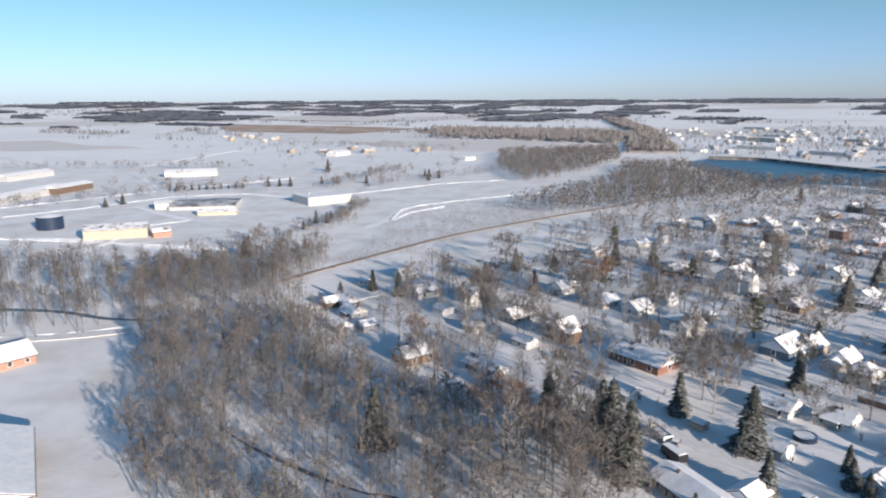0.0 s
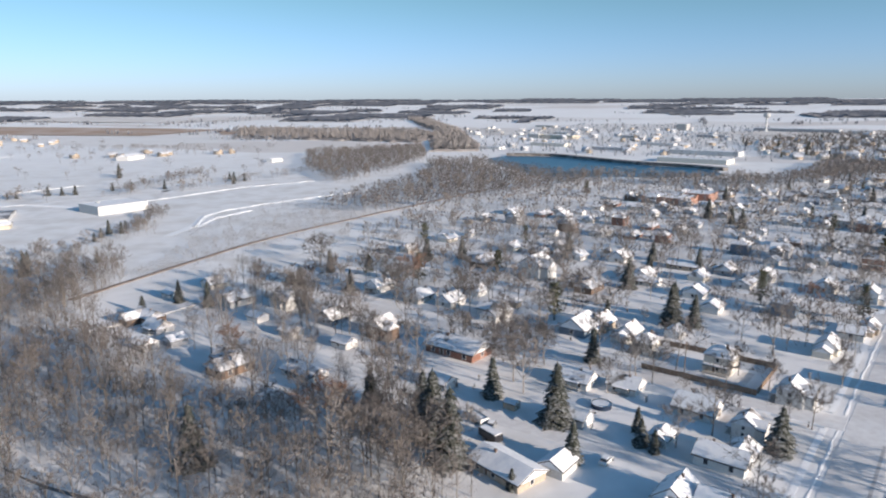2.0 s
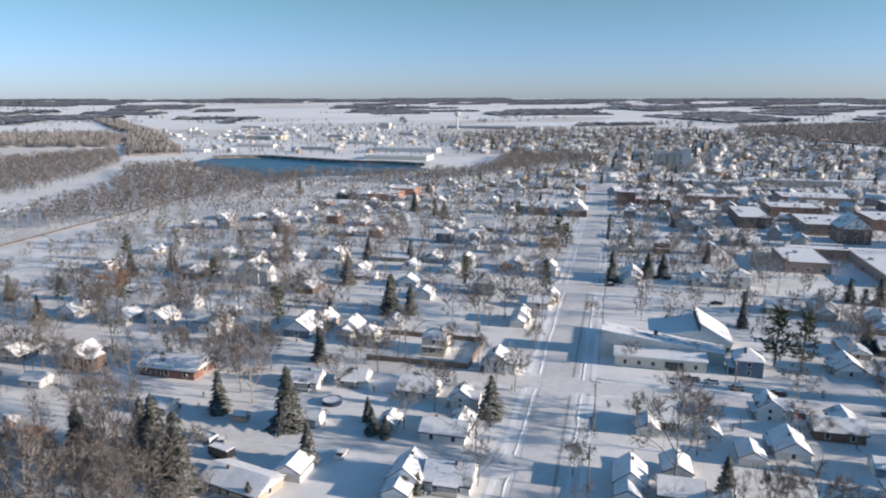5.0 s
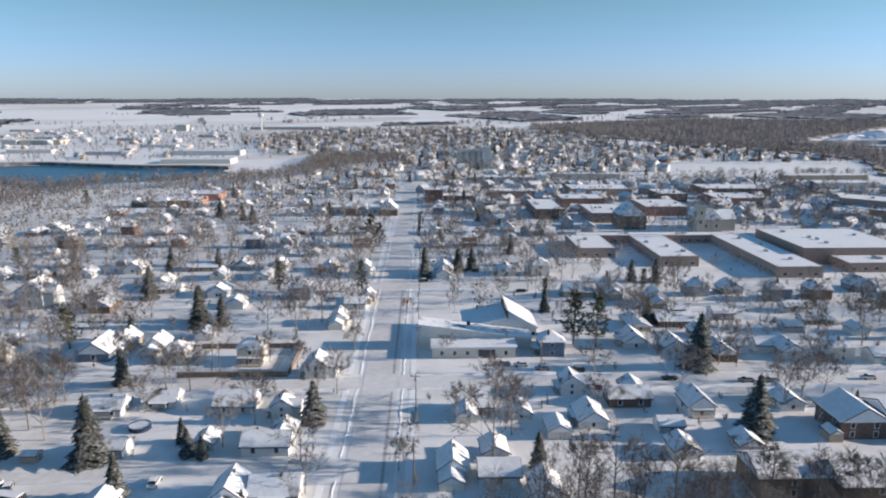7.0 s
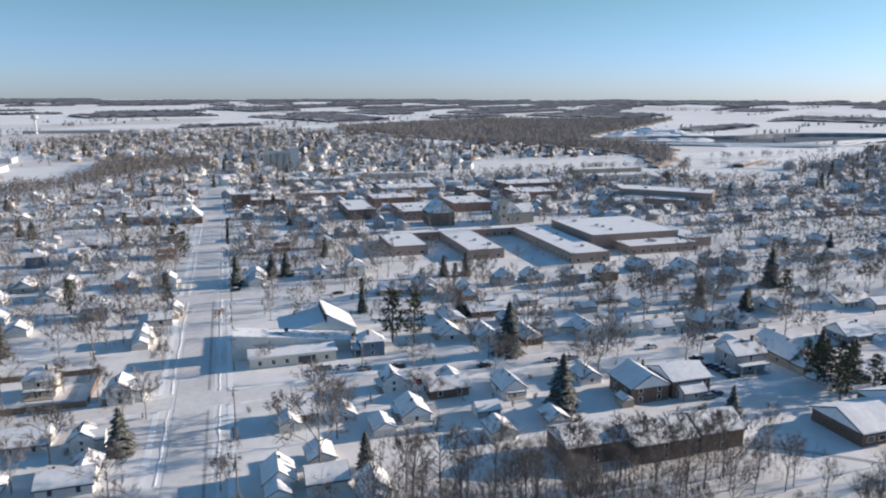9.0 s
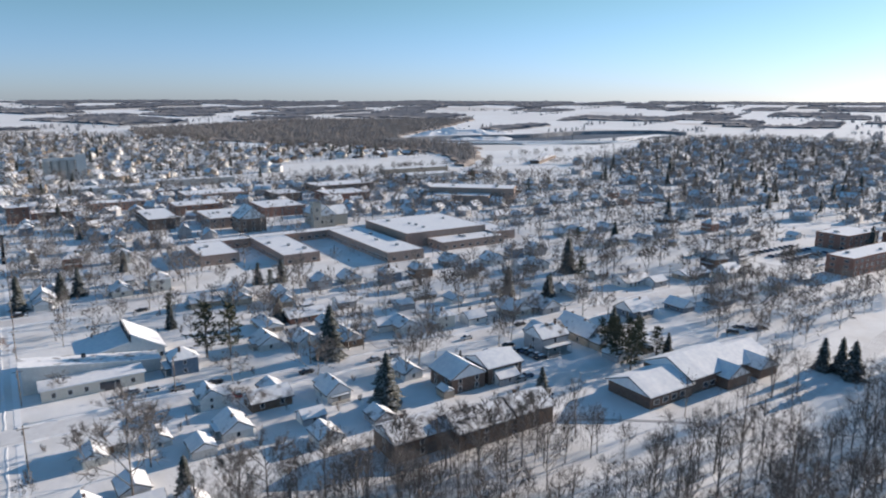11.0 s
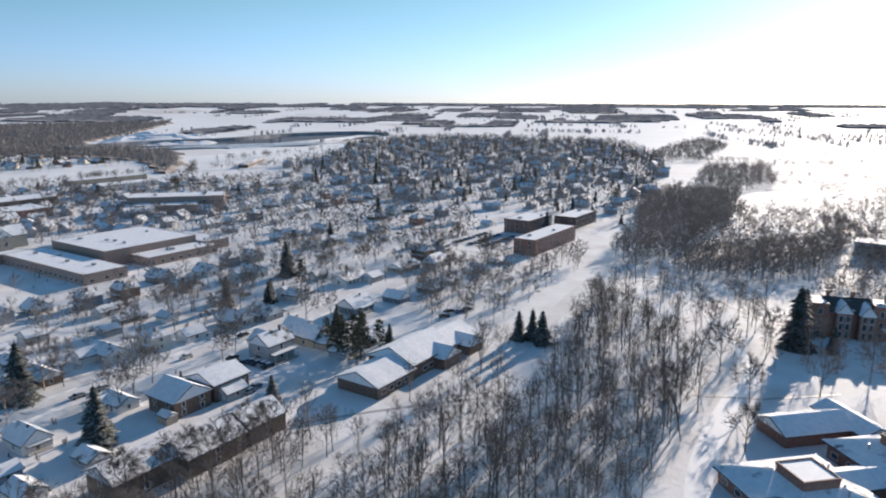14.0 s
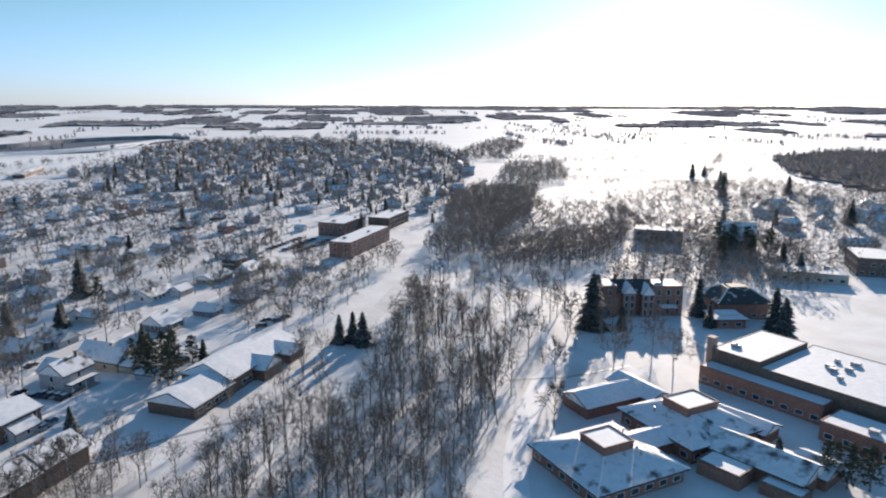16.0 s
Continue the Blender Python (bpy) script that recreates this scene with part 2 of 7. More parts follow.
DARKROOF = mat("dark_shingle", (0.06, 0.058, 0.058), (0.11, 0.1, 0.1), scale=2.5, rough=0.9)
ROOFSNOW = patchy("roof_snow", (0.13, 0.115, 0.105), scale=0.3, cut=0.385)
ROOFTHIN = patchy("thin_roof_snow", (0.15, 0.13, 0.12), cut=0.43, soft=0.1)
ROOFBARE = patchy("bare_roof_snow", (0.075, 0.07, 0.07), cut=0.62, soft=0.05)
ROOFFULL = patchy("deep_roof_snow", (0.4, 0.4, 0.42), cut=0.22)


def siding(name, a, b):
    return tinted(mat(name, a, b, scale=1.2, rough=0.7, bump=0.2, bscale=6), 0.15)


WHITE = siding("white_siding", (0.76, 0.75, 0.72), (0.66, 0.65, 0.63))
CREAM = siding("cream_siding", (0.66, 0.62, 0.55), (0.73, 0.69, 0.62))
TAN = siding("tan_siding", (0.4, 0.33, 0.26), (0.48, 0.41, 0.33))
GREY = siding("grey_siding", (0.34, 0.35, 0.37), (0.44, 0.45, 0.47))
BLUE = siding("slate_blue_siding", (0.13, 0.18, 0.24), (0.18, 0.23, 0.29))
BROWN = siding("brown_wood_siding", (0.15, 0.1, 0.075), (0.21, 0.15, 0.11))
BRICK = siding("red_brick", (0.26, 0.13, 0.095), (0.34, 0.19, 0.145))
ORANGE = siding("orange_brick", (0.38, 0.215, 0.16), (0.45, 0.275, 0.215))
DBRICK = siding("dark_brick", (0.15, 0.105, 0.085), (0.21, 0.15, 0.12))
TBRICK = siding("tan_brick", (0.35, 0.25, 0.205), (0.43, 0.325, 0.275))
STONE = siding("limestone", (0.46, 0.42, 0.36), (0.54, 0.5, 0.44))
STEEL = siding("white_steel", (0.6, 0.6, 0.59), (0.5, 0.5, 0.5))
GOLD = siding("gold_steel", (0.48, 0.43, 0.34), (0.55, 0.5, 0.41))
CONC = siding("grey_concrete", (0.4, 0.39, 0.37), (0.5, 0.49, 0.47))
FENCE = mat("weathered_fence", (0.2, 0.14, 0.1), (0.28, 0.21, 0.16), scale=1.5, rough=0.85)
POLEWOOD = mat("pole_wood", (0.18, 0.14, 0.11), (0.24, 0.19, 0.15), scale=3, rough=0.9)
NAVY = mat("dark_blue_enamel", (0.02, 0.035, 0.07), (0.03, 0.05, 0.09), scale=0.6, rough=0.45)
RUBBER = mat("tyre_rubber", (0.02, 0.02, 0.02), (0.03, 0.03, 0.03), rough=0.9)
METAL = mat("dull_metal", (0.35, 0.36, 0.37), (0.45, 0.46, 0.47), scale=1.0, rough=0.5, metal=0.6)
SOIL = mat("bare_soil_field", (0.4, 0.28, 0.205), (0.48, 0.36, 0.28), scale=0.02, rough=0.95, c=(0.7, 0.66, 0.63), cscale=0.01, camount=0.35)


# ---- mesh helpers ----
def link_mesh(name, bm, mats):
    me = bpy.data.meshes.new(name)
    bmesh.ops.recalc_face_normals(bm, faces=bm.faces)
    bm.to_mesh(me)
    bm.free()
    for m in (mats if isinstance(mats, (list, tuple)) else [mats]):
        me.materials.append(m)
    return new(name, me)


def part(name, bm, mats, parent, label="", at=None):
    ob = link_mesh(name, bm, mats)
    ob.parent = parent
    if at is not None:
        ob.matrix_basis = at
    if label:
        ob["label"] = label
    return ob


def thing(name, label, category, group="", at=None):
    ob = new(name)
    ob.empty_display_size = 0.5
    if at is not None:
        ob.matrix_basis = at
    return tagged(ob, label, category, group)


def box(bm, x0, y0, z0, x1, y1, z1, mi=0):
    v = [bm.verts.new((x, y, z)) for z in (z0, z1) for y in (y0, y1) for x in (x0, x1)]
    for a in ((0, 2, 3, 1), (4, 5, 7, 6), (0, 1, 5, 4), (2, 6, 7, 3), (0, 4, 6, 2), (1, 3, 7, 5)):
        f = bm.faces.new([v[i] for i in a])
        f.material_index = mi
    return v


def prism(bm, prof, x0, x1, mi=0):
    """A profile of (y, z) pulled along x."""
    a = [bm.verts.new((x0, y, z)) for y, z in prof]
    b = [bm.verts.new((x1, y, z)) for y, z in prof]
    n = len(prof)
    fs = [bm.faces.new(a[::-1]), bm.faces.new(b)]
    for i in range(n):
        fs.append(bm.faces.new((a[i], a[(i + 1) % n], b[(i + 1) % n], b[i])))
    for f in fs:
        f.material_index = mi
    return fs


def extrude_poly(bm, pts, z0, z1, mi=0):
    a = [bm.verts.new((x, y, z0)) for x, y in pts]
    b = [bm.verts.new((x, y, z1)) for x, y in pts]
    n = len(pts)
    fs = [bm.faces.new(a[::-1]), bm.faces.new(b)]
    for i in range(n):
        fs.append(bm.faces.new((a[i], a[(i + 1) % n], b[(i + 1) % n], b[i])))
    for f in fs:
        f.material_index = mi


def tube(bm, p0, p1, r0, r1, n=6, mi=0, cap=True):
    p0, p1 = Vector(p0), Vector(p1)
    d = (p1 - p0).normalized()
    a = d.orthogonal().normalized()
    b = d.cross(a)
    ring = []
    for p, r in ((p0, r0), (p1, r1)):
        ring.append([bm.verts.new(p + (a * math.cos(k * math.tau / n) + b * math.sin(k * math.tau / n)) * r) for k in range(n)])
    for k in range(n):
        f = bm.faces.new((ring[0][k], ring[0][(k + 1) % n], ring[1][(k + 1) % n], ring[1][k]))
        f.material_index = mi
    if cap:
        for rg in ring:
            f = bm.faces.new(rg)
            f.material_index = mi


# ---- the land ----
def build_ground():
    bm = bmesh.new()
    rings = [0, 60, 120, 200, 300, 420, 560, 720, 900, 1100, 1300, 1500, 1700, 1900, 2100, 2400, 2700, 3000, 3300, 3600, 3900, 4200, 4500, 4700, 4880]
    n = 120
    prev = None
    for r in rings:
        if r == 0:
            row = [bm.verts.new((0, 0, 0))] * n
        else:
            row = []
            for k in range(n):
                a = k * math.tau / n
                x, y = r * math.cos(a), r * math.sin(a)
                swell = 1.0 + 0.12 * noise.noise((x * 0.0011, y * 0.0011, 3.0)) if r > 1500 else 1.0
                row.append(bm.verts.new((x, y, rise(x, y) * swell)))
        if prev:
            for k in range(n):
                k2 = (k + 1) % n
                vs = [prev[k], row[k], row[k2]] if prev[0] is prev[1] else [prev[k], row[k], row[k2], prev[k2]]
                f = bm.faces.new(vs)
                f.smooth = True
        prev = row
    return tagged(link_mesh("ground", bm, LAND), "snow-covered ground with lawns and farm fields to the horizon", "ground", kind="structure")


ground = build_ground()


def smooth_line(pts, width):
    """Rounds the corners of a line (and its widths) by a spline through the points."""
    ws = list(width) if isinstance(width, (list, tuple)) else [width] * len(pts)
    Q = [(*p, w) for p, w in zip(pts, ws)]
    out = []
    for i in range(len(Q) - 1):
        a, b, c, d = (np.array(Q[max(0, min(len(Q) - 1, k))]) for k in (i - 1, i, i + 1, i + 2))
        for k in range(5):
            t = k / 5
            out.append(0.5 * (2 * b + (c - a) * t + (2 * a - 5 * b + 4 * c - d) * t * t + (3 * b - a - 3 * c + d) * t ** 3))
    out.append(np.array(Q[-1]))
    return [(float(q[0]), float(q[1])) for q in out], [float(q[2]) for q in out]


def strip(name, label, pts, width, z, m, cat="road", thick=0.25):
    """A ribbon along points of the plan, with a real thickness, lying on the ground."""
    bm = bmesh.new()
    if len(pts) > 3:
        pts, width = smooth_line(pts, width)
    P = [Vector(XY(*p)) for p in pts]
    rows = []
    for i, p in enumerate(P):
        d = (P[min(i + 1, len(P) - 1)] - P[max(i - 1, 0)]).normalized()
        s = Vector((-d.y, d.x)) * (width if not isinstance(width, (list, tuple)) else width[i]) / 2
        g = rise(p.x, p.y)
        rows.append([bm.verts.new((q.x, q.y, g + h)) for q, h in ((p - s, z - thick), (p - s, z), (p + s, z), (p + s, z - thick))])
    for a, b in zip(rows, rows[1:]):
        for k in range(3):
            bm.faces.new((a[k], a[k + 1], b[k + 1], b[k]))
    bm.faces.new(rows[0])
    bm.faces.new(rows[-1])
    return tagged(link_mesh(name, bm, m), label, cat, kind="structure")


def bank(pts, w=0.9, h=0.12, seed=1):
    """A ploughed ridge of snow beside a street, uneven in height."""
    rnd = random.Random(seed)
    bm = bmesh.new()
    P = [Vector(XY(*p)) for p in pts]
    rows = []
    for a, b in zip(P, P[1:]):
        n = max(1, int((b - a).length / 3))
        d = (b - a).normalized()
        s = Vector((-d.y, d.x))
        for k in range(n + (b is P[-1])):
            p = a + (b - a) * (k / n) + s * rnd.uniform(-0.25, 0.25)
            hh, ww = h * rnd.uniform(0.35, 1.2), w * rnd.uniform(0.7, 1.2) / 2
            rows.append([bm.verts.new((q.x, q.y, zz)) for q, zz in ((p - s * ww, -0.05), (p - s * ww * 0.35, hh), (p + s * ww * 0.35, hh * 0.95), (p + s * ww, -0.05))])
    for a, b in zip(rows, rows[1:]):
        for k in range(3):
            bm.faces.new((a[k], a[k + 1], b[k + 1], b[k]))
    return tagged(link_mesh("snowbank", bm, SNOW), "ploughed ridge of snow along a street edge", "snow bank", kind="structure")


MAIN_V = -13.0
strip("road", "packed snow on the main street", [(60, MAIN_V), (300, MAIN_V), (640, MAIN_V - 1), (900, MAIN_V - 4)], 10, 0.05, PACKED)
ROAD_U = {185: (-262, 420), 287: (-240, 430), 388: (-260, 470), 490: (-220, 480), 590: (-200, 460)}
for _u, (_a, _b) in ROAD_U.items():
    for _p, _q in ((_a, MAIN_V - 5.2), (MAIN_V + 5.2, _b)):
        strip("road", "packed snow on a side street", [(_u, _p), (_u, (_p + _q) / 2), (_u, _q)], 8, 0.045, PACKED)
strip("road", "narrow lane of packed snow behind the houses", [(139, MAIN_V - 5.2), (138, -60), (136, -95), (146, -130), (150, -190), (170, -240)], 5, 0.045, PACKED)
for _v, _a, _b in ((-118, 189.2, 283), (-118, 291, 384), (-118, 392, 486), (-205, 189.2, 283), (-205, 291, 384), (60, 291.2, 384), (250, 189.2, 283), (250, 291, 384), (345, 189.2, 283), (345, 291, 384), (160, 392, 486), (260, 392, 486), (80, 392, 486)):
    strip("road", "packed snow on a side street", [(_a, _v), (_b, _v)], 7, 0.045, PACKED)
# narrow dark strips along one side of the main street
strip("kerb", "narrow dark strip beside the main street", [(95, MAIN_V + 3.6), (178, MAIN_V + 3.6)], 0.7, 0.06, DARKLANE, "kerb")
strip("kerb", "narrow dark strip beside the main street", [(191, MAIN_V + 3.6), (281, MAIN_V + 3.4)], 0.8, 0.06, DARKLANE, "kerb")
for _s in (-1, 1):
    for _a, _b in ((70, 133 if _s < 0 else 180), (143 if _s < 0 else 190, 180 if _s < 0 else 282), (191, 282) if _s < 0 else (293, 383), (293, 383) if _s < 0 else (394, 484), (394, 484)):
        if _b > _a:
            bank([(_a, MAIN_V + _s * 6.4), (_b, MAIN_V + _s * 6.4)], seed=int(_a + _s))
            strip("pavement", "cleared pavement edged with bright snow", [(_a, MAIN_V + _s * 9.2), (_b, MAIN_V + _s * 9.2)], 1.5, 0.04, TRODDEN, "pavement")
for _u, _a, _b in ((180, -125, -22), (190, -125, -22), (180, -4, 230), (190, -4, 230), (282, -4, 60), (292, -110, -22)):
    bank([(_u, _a), (_u, _b)], 1.2, 0.4, seed=_a + _u)
strip("road", "packed snow road round the park", [(60, 118), (92, 166), (102, 223), (110, 268), (116, 330), (120, 420), (150, 520), (185, 600)], 6, 0.045, PACKED)
strip("road", "road that crosses the creek beside the woods", [(-40, -290), (13, -265), (37, -254), (63, -247), (98, -240), (130, -236), (170, -240)], 6, 0.35, PACKED)
strip("road", "farm road between snowy fields", [(-60, -420), (30, -425), (100, -410), (150, -395), (250, -470), (330, -560)], 6, 0.05, PACKED)
strip("road", "farm road between snowy fields", [(-40, -560), (60, -545), (130, -560), (260, -570), (420, -520)], 6, 0.05, PACKED)
strip("path", "bright snow-covered footpath along the park", [(10, 80), (24, 128), (29, 154), (31, 191), (30, 215), (44, 250), (70, 290), (92, 325), (97, 380)], [5, 5.5, 6, 5, 4, 2.5, 2.5, 2.5, 2.5], 0.04, TRODDEN, "path")
strip("path", "trodden footpath through the park", [(56, 190), (70, 215), (84, 262), (94, 318)], 2.2, 0.04, TRODDEN, "path")
strip("path", "bright trail across the field", [(216, -370), (244, -387), (268, -412), (291, -422), (335, -424), (379, -420), (430, -415)], 5, 0.05, TRODDEN, "path")
strip("railway_bed", "dark railway bed running past the town", [(120, -280), (186, -300), (247, -316), (337, -325), (400, -329), (463, -334), (520, -336)], 2.4, 0.4, mat("ballast", (0.16, 0.12, 0.1), (0.3, 0.25, 0.22), scale=0.4, rough=0.95), "railway", 0.6)
strip("road", "snowy track across the farm fields", [(747, 629), (620, 430), (552, 336), (500, 300)], 8, 0.05, TRODDEN)


def pond(name, label, pts, z, m, cat="water"):
    bm = bmesh.new()
    extrude_poly(bm, [XY(*p) for p in pts], z - 0.2, z, 0)
    return tagged(link_mesh(name, bm, m), label, cat, kind="structure")


pond("water", "open blue water of a quarry lake", [(612, -352), (655, -412), (716, -484), (760, -510), (802, -512), (822, -470), (822, -444), (800, -380), (784, -318), (782, -262), (768, -224), (738, -206), (704, -218), (672, -250), (636, -308)], 0.06, WATER)
strip("lake_bank", "dark rocky bank of the quarry lake", [(806, -514), (829, -470), (829, -440), (806, -376), (791, -318), (789, -262), (775, -216)], 9, 3.4, ROCK, "bank", 3.6)
strip("creek", "dark half-frozen creek in the woods", [(76, -88), (68.5, -107), (64, -113.5), (58.5, -127.5), (53, -146), (51, -160)], [0.4, 1.1, 0.7, 1.4, 0.8, 0.2], 0.03, CREEKW, "water", 0.1)
strip("creek", "dark half-frozen creek beside the road", [(70, -250), (49, -267), (35, -289), (16, -307), (-20, -330)], [0.5, 2.6, 3.0, 3.5, 3.5], 0.03, CREEKW, "water", 0.1)
strip("creek", "dark half-frozen creek through the park woods", [(36, 160), (42, 178), (47, 190), (54, 206), (58, 226)], [0.2, 0.7, 1.1, 0.8, 0.2], 0.03, CREEKW, "water", 0.1)
pond("quarry_water", "dark frozen quarry basin beyond the town", [(1030, 560), (1005, 700), (965, 830), (900, 900), (960, 1080), (1000, 1250), (1110, 1280), (1160, 1120), (1120, 930), (1150, 760), (1110, 600)], 0.6, mat("frozen_basin", (0.1, 0.125, 0.16), (0.16, 0.185, 0.22), scale=0.01, rough=0.8, spec=0.1))
strip("quarry_face", "dark rock face round the quarry basin", [(1116, 590), (1156, 760), (1126, 930), (1166, 1120), (1116, 1290), (1020, 1290)], 16, 8, mat("quarry_rock", (0.17, 0.18, 0.2), (0.34, 0.35, 0.37), scale=0.03, rough=0.95), "rock face", 8.5)
strip("path", "dark swept path and kerb across the park lawn", [(122, 112), (110, 130), (89, 155), (64, 179), (55, 184)], 1.1, 0.05, DARKLANE, "path")
strip("path", "dark swept path across the campus lawn", [(41, 190), (24, 198), (6, 214)], 1.2, 0.06, DARKLANE, "path")
strip("path", "dark swept path across the park lawn", [(104, 304), (97, 316), (78, 310), (56, 292), (41, 279), (26, 269)], 1.5, 0.05, DARKLANE, "path")


def field(label, pts, m=SOIL):
    """A farm field as a thin sheet that follows the land."""
    bm = bmesh.new()
    cu, cv = sum(p[0] for p in pts) / len(pts), sum(p[1] for p in pts) / len(pts)
    rows = []
    for k in range(5):
        f = k / 4
        rows.append([])
        for u, v in pts:
            x, y = XY(cu + (u - cu) * f, cv + (v - cv) * f)
            rows[-1].append(bm.verts.new((x, y, rise(x, y) * 1.13 + 0.9)))
    n = len(pts)
    for a, b in zip(rows, rows[1:]):
        for k in range(n):
            if a is rows[0]:
                bm.faces.new((a[0], b[k], b[(k + 1) % n])) if k == 0 else bm.faces.new((bm.verts.new(a[0].co), b[k], b[(k + 1) % n]))
            else:
                bm.faces.new((a[k], b[k], b[(k + 1) % n], a[(k + 1) % n]))
    bmesh.ops.delete(bm, geom=[v for v in bm.verts if not v.link_faces], context="VERTS")
    return tagged(link_mesh("field", bm, m), label, "field", kind="structure")


field("bare brown soil field between snowy fields", [(720, -2120), (1000, -1620), (1030, -1480), (780, -1400), (600, -1700)])
field("bare brown soil field between snowy fields", [(1010, -1480), (1120, -1240), (980, -1150), (900, -1300)])
STUBBLE = mat("snowy_stubble", (0.66, 0.62, 0.58), (0.76, 0.73, 0.7), scale=0.01, rough=0.95)
field("stubble field thinly covered with snow", [(700, -2700), (1150, -1950), (1400, -1900), (1250, -2500)], STUBBLE)
field("stubble field thinly covered with snow", [(1330, -1150), (1550, -800), (1350, -640), (1180, -860)], STUBBLE)
field("stubble field thinly covered with snow", [(1500, -500), (1900, -300), (1850, -150), (1520, -300)], STUBBLE)


# ---- trees ----
def tree_arrays(seed, h=13.0, spread=0.42, limbs=6, subs=4, fine=3, twigs=8, tw=0.05, tl=1.3, first=0.28, sides=3, lite=False, girth=0.018, rise_up=0.0):
    """A bare tree: tapered trunk and limbs, and a crown of fine twigs. Returns wood and twig arrays."""
    rnd = np.random.RandomState(seed)
    WV, WF, TV, TF = [], [], [], []

    def seg(p, q, r0, r1, V, F):
        d = (q - p) / (np.linalg.norm(q - p) + 1e-9)
        a = np.cross(d, (0.3, 0.5, 0.81) if abs(d[2]) < 0.95 else (1, 0, 0))
        a /= np.linalg.norm(a)
        b = np.cross(d, a)
        o = len(V)
        for c, r in ((p, r0), (q, r1)):
            for k in range(sides):
                t = k * math.tau / sides
                V.append(c + (a * math.cos(t) + b * math.sin(t)) * r)
        for k in range(sides):
            k2 = (k + 1) % sides
            F.extend(((o + k, o + k2, o + sides + k2), (o + k, o + sides + k2, o + sides + k)))

    def sliver(p, d, ln, w):
        s = np.cross(d, rnd.normal(size=3))
        s = s / (np.linalg.norm(s) + 1e-9) * w / 2
        o = len(TV)
        TV.extend((p - s, p + s, p + d * ln))
        TF.append((o, o + 1, o + 2))

    r = girth * h + 0.03
    lean = rnd.normal(size=2) * 0.03 * h
    base, fork, top = np.array((0, 0, -0.3)), np.array((lean[0] * 0.3, lean[1] * 0.3, h * first)), np.array((lean[0], lean[1], h * 0.82))
    seg(base, fork, r, r * 0.75, WV, WF)
    seg(fork, top, r * 0.75, r * 0.2, WV, WF)
    for i in range(limbs):
        f = (i + rnd.uniform(0, 0.8)) / limbs
        p = fork + (top - fork) * f * 0.75
        az = i * 2.4 + rnd.uniform(-0.5, 0.5)
        up = rnd.uniform(0.55, 1.25) + f * 0.5 + rise_up
        d = np.array((math.cos(az), math.sin(az), up))
        d /= np.linalg.norm(d)
        ln = h * spread * rnd.uniform(0.8, 1.15) * (1.15 - 0.5 * f)
        q = p + d * ln
        mid = p + d * ln * 0.55 + rnd.normal(size=3) * 0.05 * ln
        seg(p, mid, r * 0.42, r * 0.25, WV, WF)
        seg(mid, q, r * 0.25, r * 0.08, WV, WF)
        for j in range(subs):
            g = (j + 0.6) / subs
            p2 = p + (q - p) * (0.3 + 0.65 * g)
            d2 = d + rnd.normal(size=3) * 0.55
            d2[2] += 0.25
            d2 /= np.linalg.norm(d2)
            l2 = ln * rnd.uniform(0.35, 0.6) * (1.2 - 0.5 * g)
            q2 = p2 + d2 * l2
            if lite:
                sliver(p2, d2, l2, r * 0.26)
            else:
                seg(p2, q2, r * 0.14, r * 0.05, WV, WF)
            for k in range(fine):
                p3 = p2 + (q2 - p2) * rnd.uniform(0.3, 1)
                d3 = d2 + rnd.normal(size=3) * 0.6
                d3[2] += 0.2
                d3 /= np.linalg.norm(d3)
                l3 = l2 * rnd.uniform(0.4, 0.8)
                sliver(p3, d3, l3, tw * 1.4)
                for _ in range(twigs):
                    p4 = p3 + d3 * l3 * rnd.uniform(0.1, 1)
                    d4 = d3 + rnd.normal(size=3) * 0.7
                    d4[2] += 0.15
                    d4 /= np.linalg.norm(d4)
                    sliver(p4, d4, tl * rnd.uniform(0.5, 1.2), tw)
    return np.array(WV), np.array(WF), np.array(TV), np.array(TF)


def mesh_arrays(name, V, F, mats, MI=None):
    me = bpy.data.meshes.new(name)
    me.vertices.add(len(V))
    me.vertices.foreach_set("co", np.ascontiguousarray(V, dtype=np.float32).ravel())
    me.loops.add(len(F) * 3)
    me.loops.foreach_set("vertex_index", np.ascontiguousarray(F, dtype=np.int32).ravel())
    me.polygons.add(len(F))
    me.polygons.foreach_set("loop_start", np.arange(0, len(F) * 3, 3, dtype=np.int32))
    for m in mats:
        me.materials.append(m)
    if MI is not None:
        me.polygons.foreach_set("material_index", np.ascontiguousarray(MI, dtype=np.int32))
    me.update(calc_edges=True)
    return me


def forest(name, label, spots, kinds, mats, category="woods"):
    """Many trees nobody would count, as one object. spots: (x, y, scale)."""
    rnd = np.random.RandomState(len(spots))
    VV, FF, MM, o = [], [], [], 0
    for x, y, s in spots:
        wv, wf, tv, tf = kinds[rnd.randint(len(kinds))]
        a = rnd.uniform(0, math.tau)
        c, sn = math.cos(a) * s, math.sin(a) * s
        g = rise(x, y)
        for V, F, mi in ((wv, wf, 0), (tv, tf, 1)):
            if len(V) == 0:
                continue
            VV.append(np.stack((V[:, 0] * c - V[:, 1] * sn + x, V[:, 0] * sn + V[:, 1] * c + y, V[:, 2] * s + g), 1))
            FF.append(F + o)
            MM.append(np.full(len(F), mi))
            o += len(V)
    me = mesh_arrays(name, np.concatenate(VV), np.concatenate(FF), mats, np.concatenate(MM))
    return tagged(new(name, me), label, category, kind="stuff")


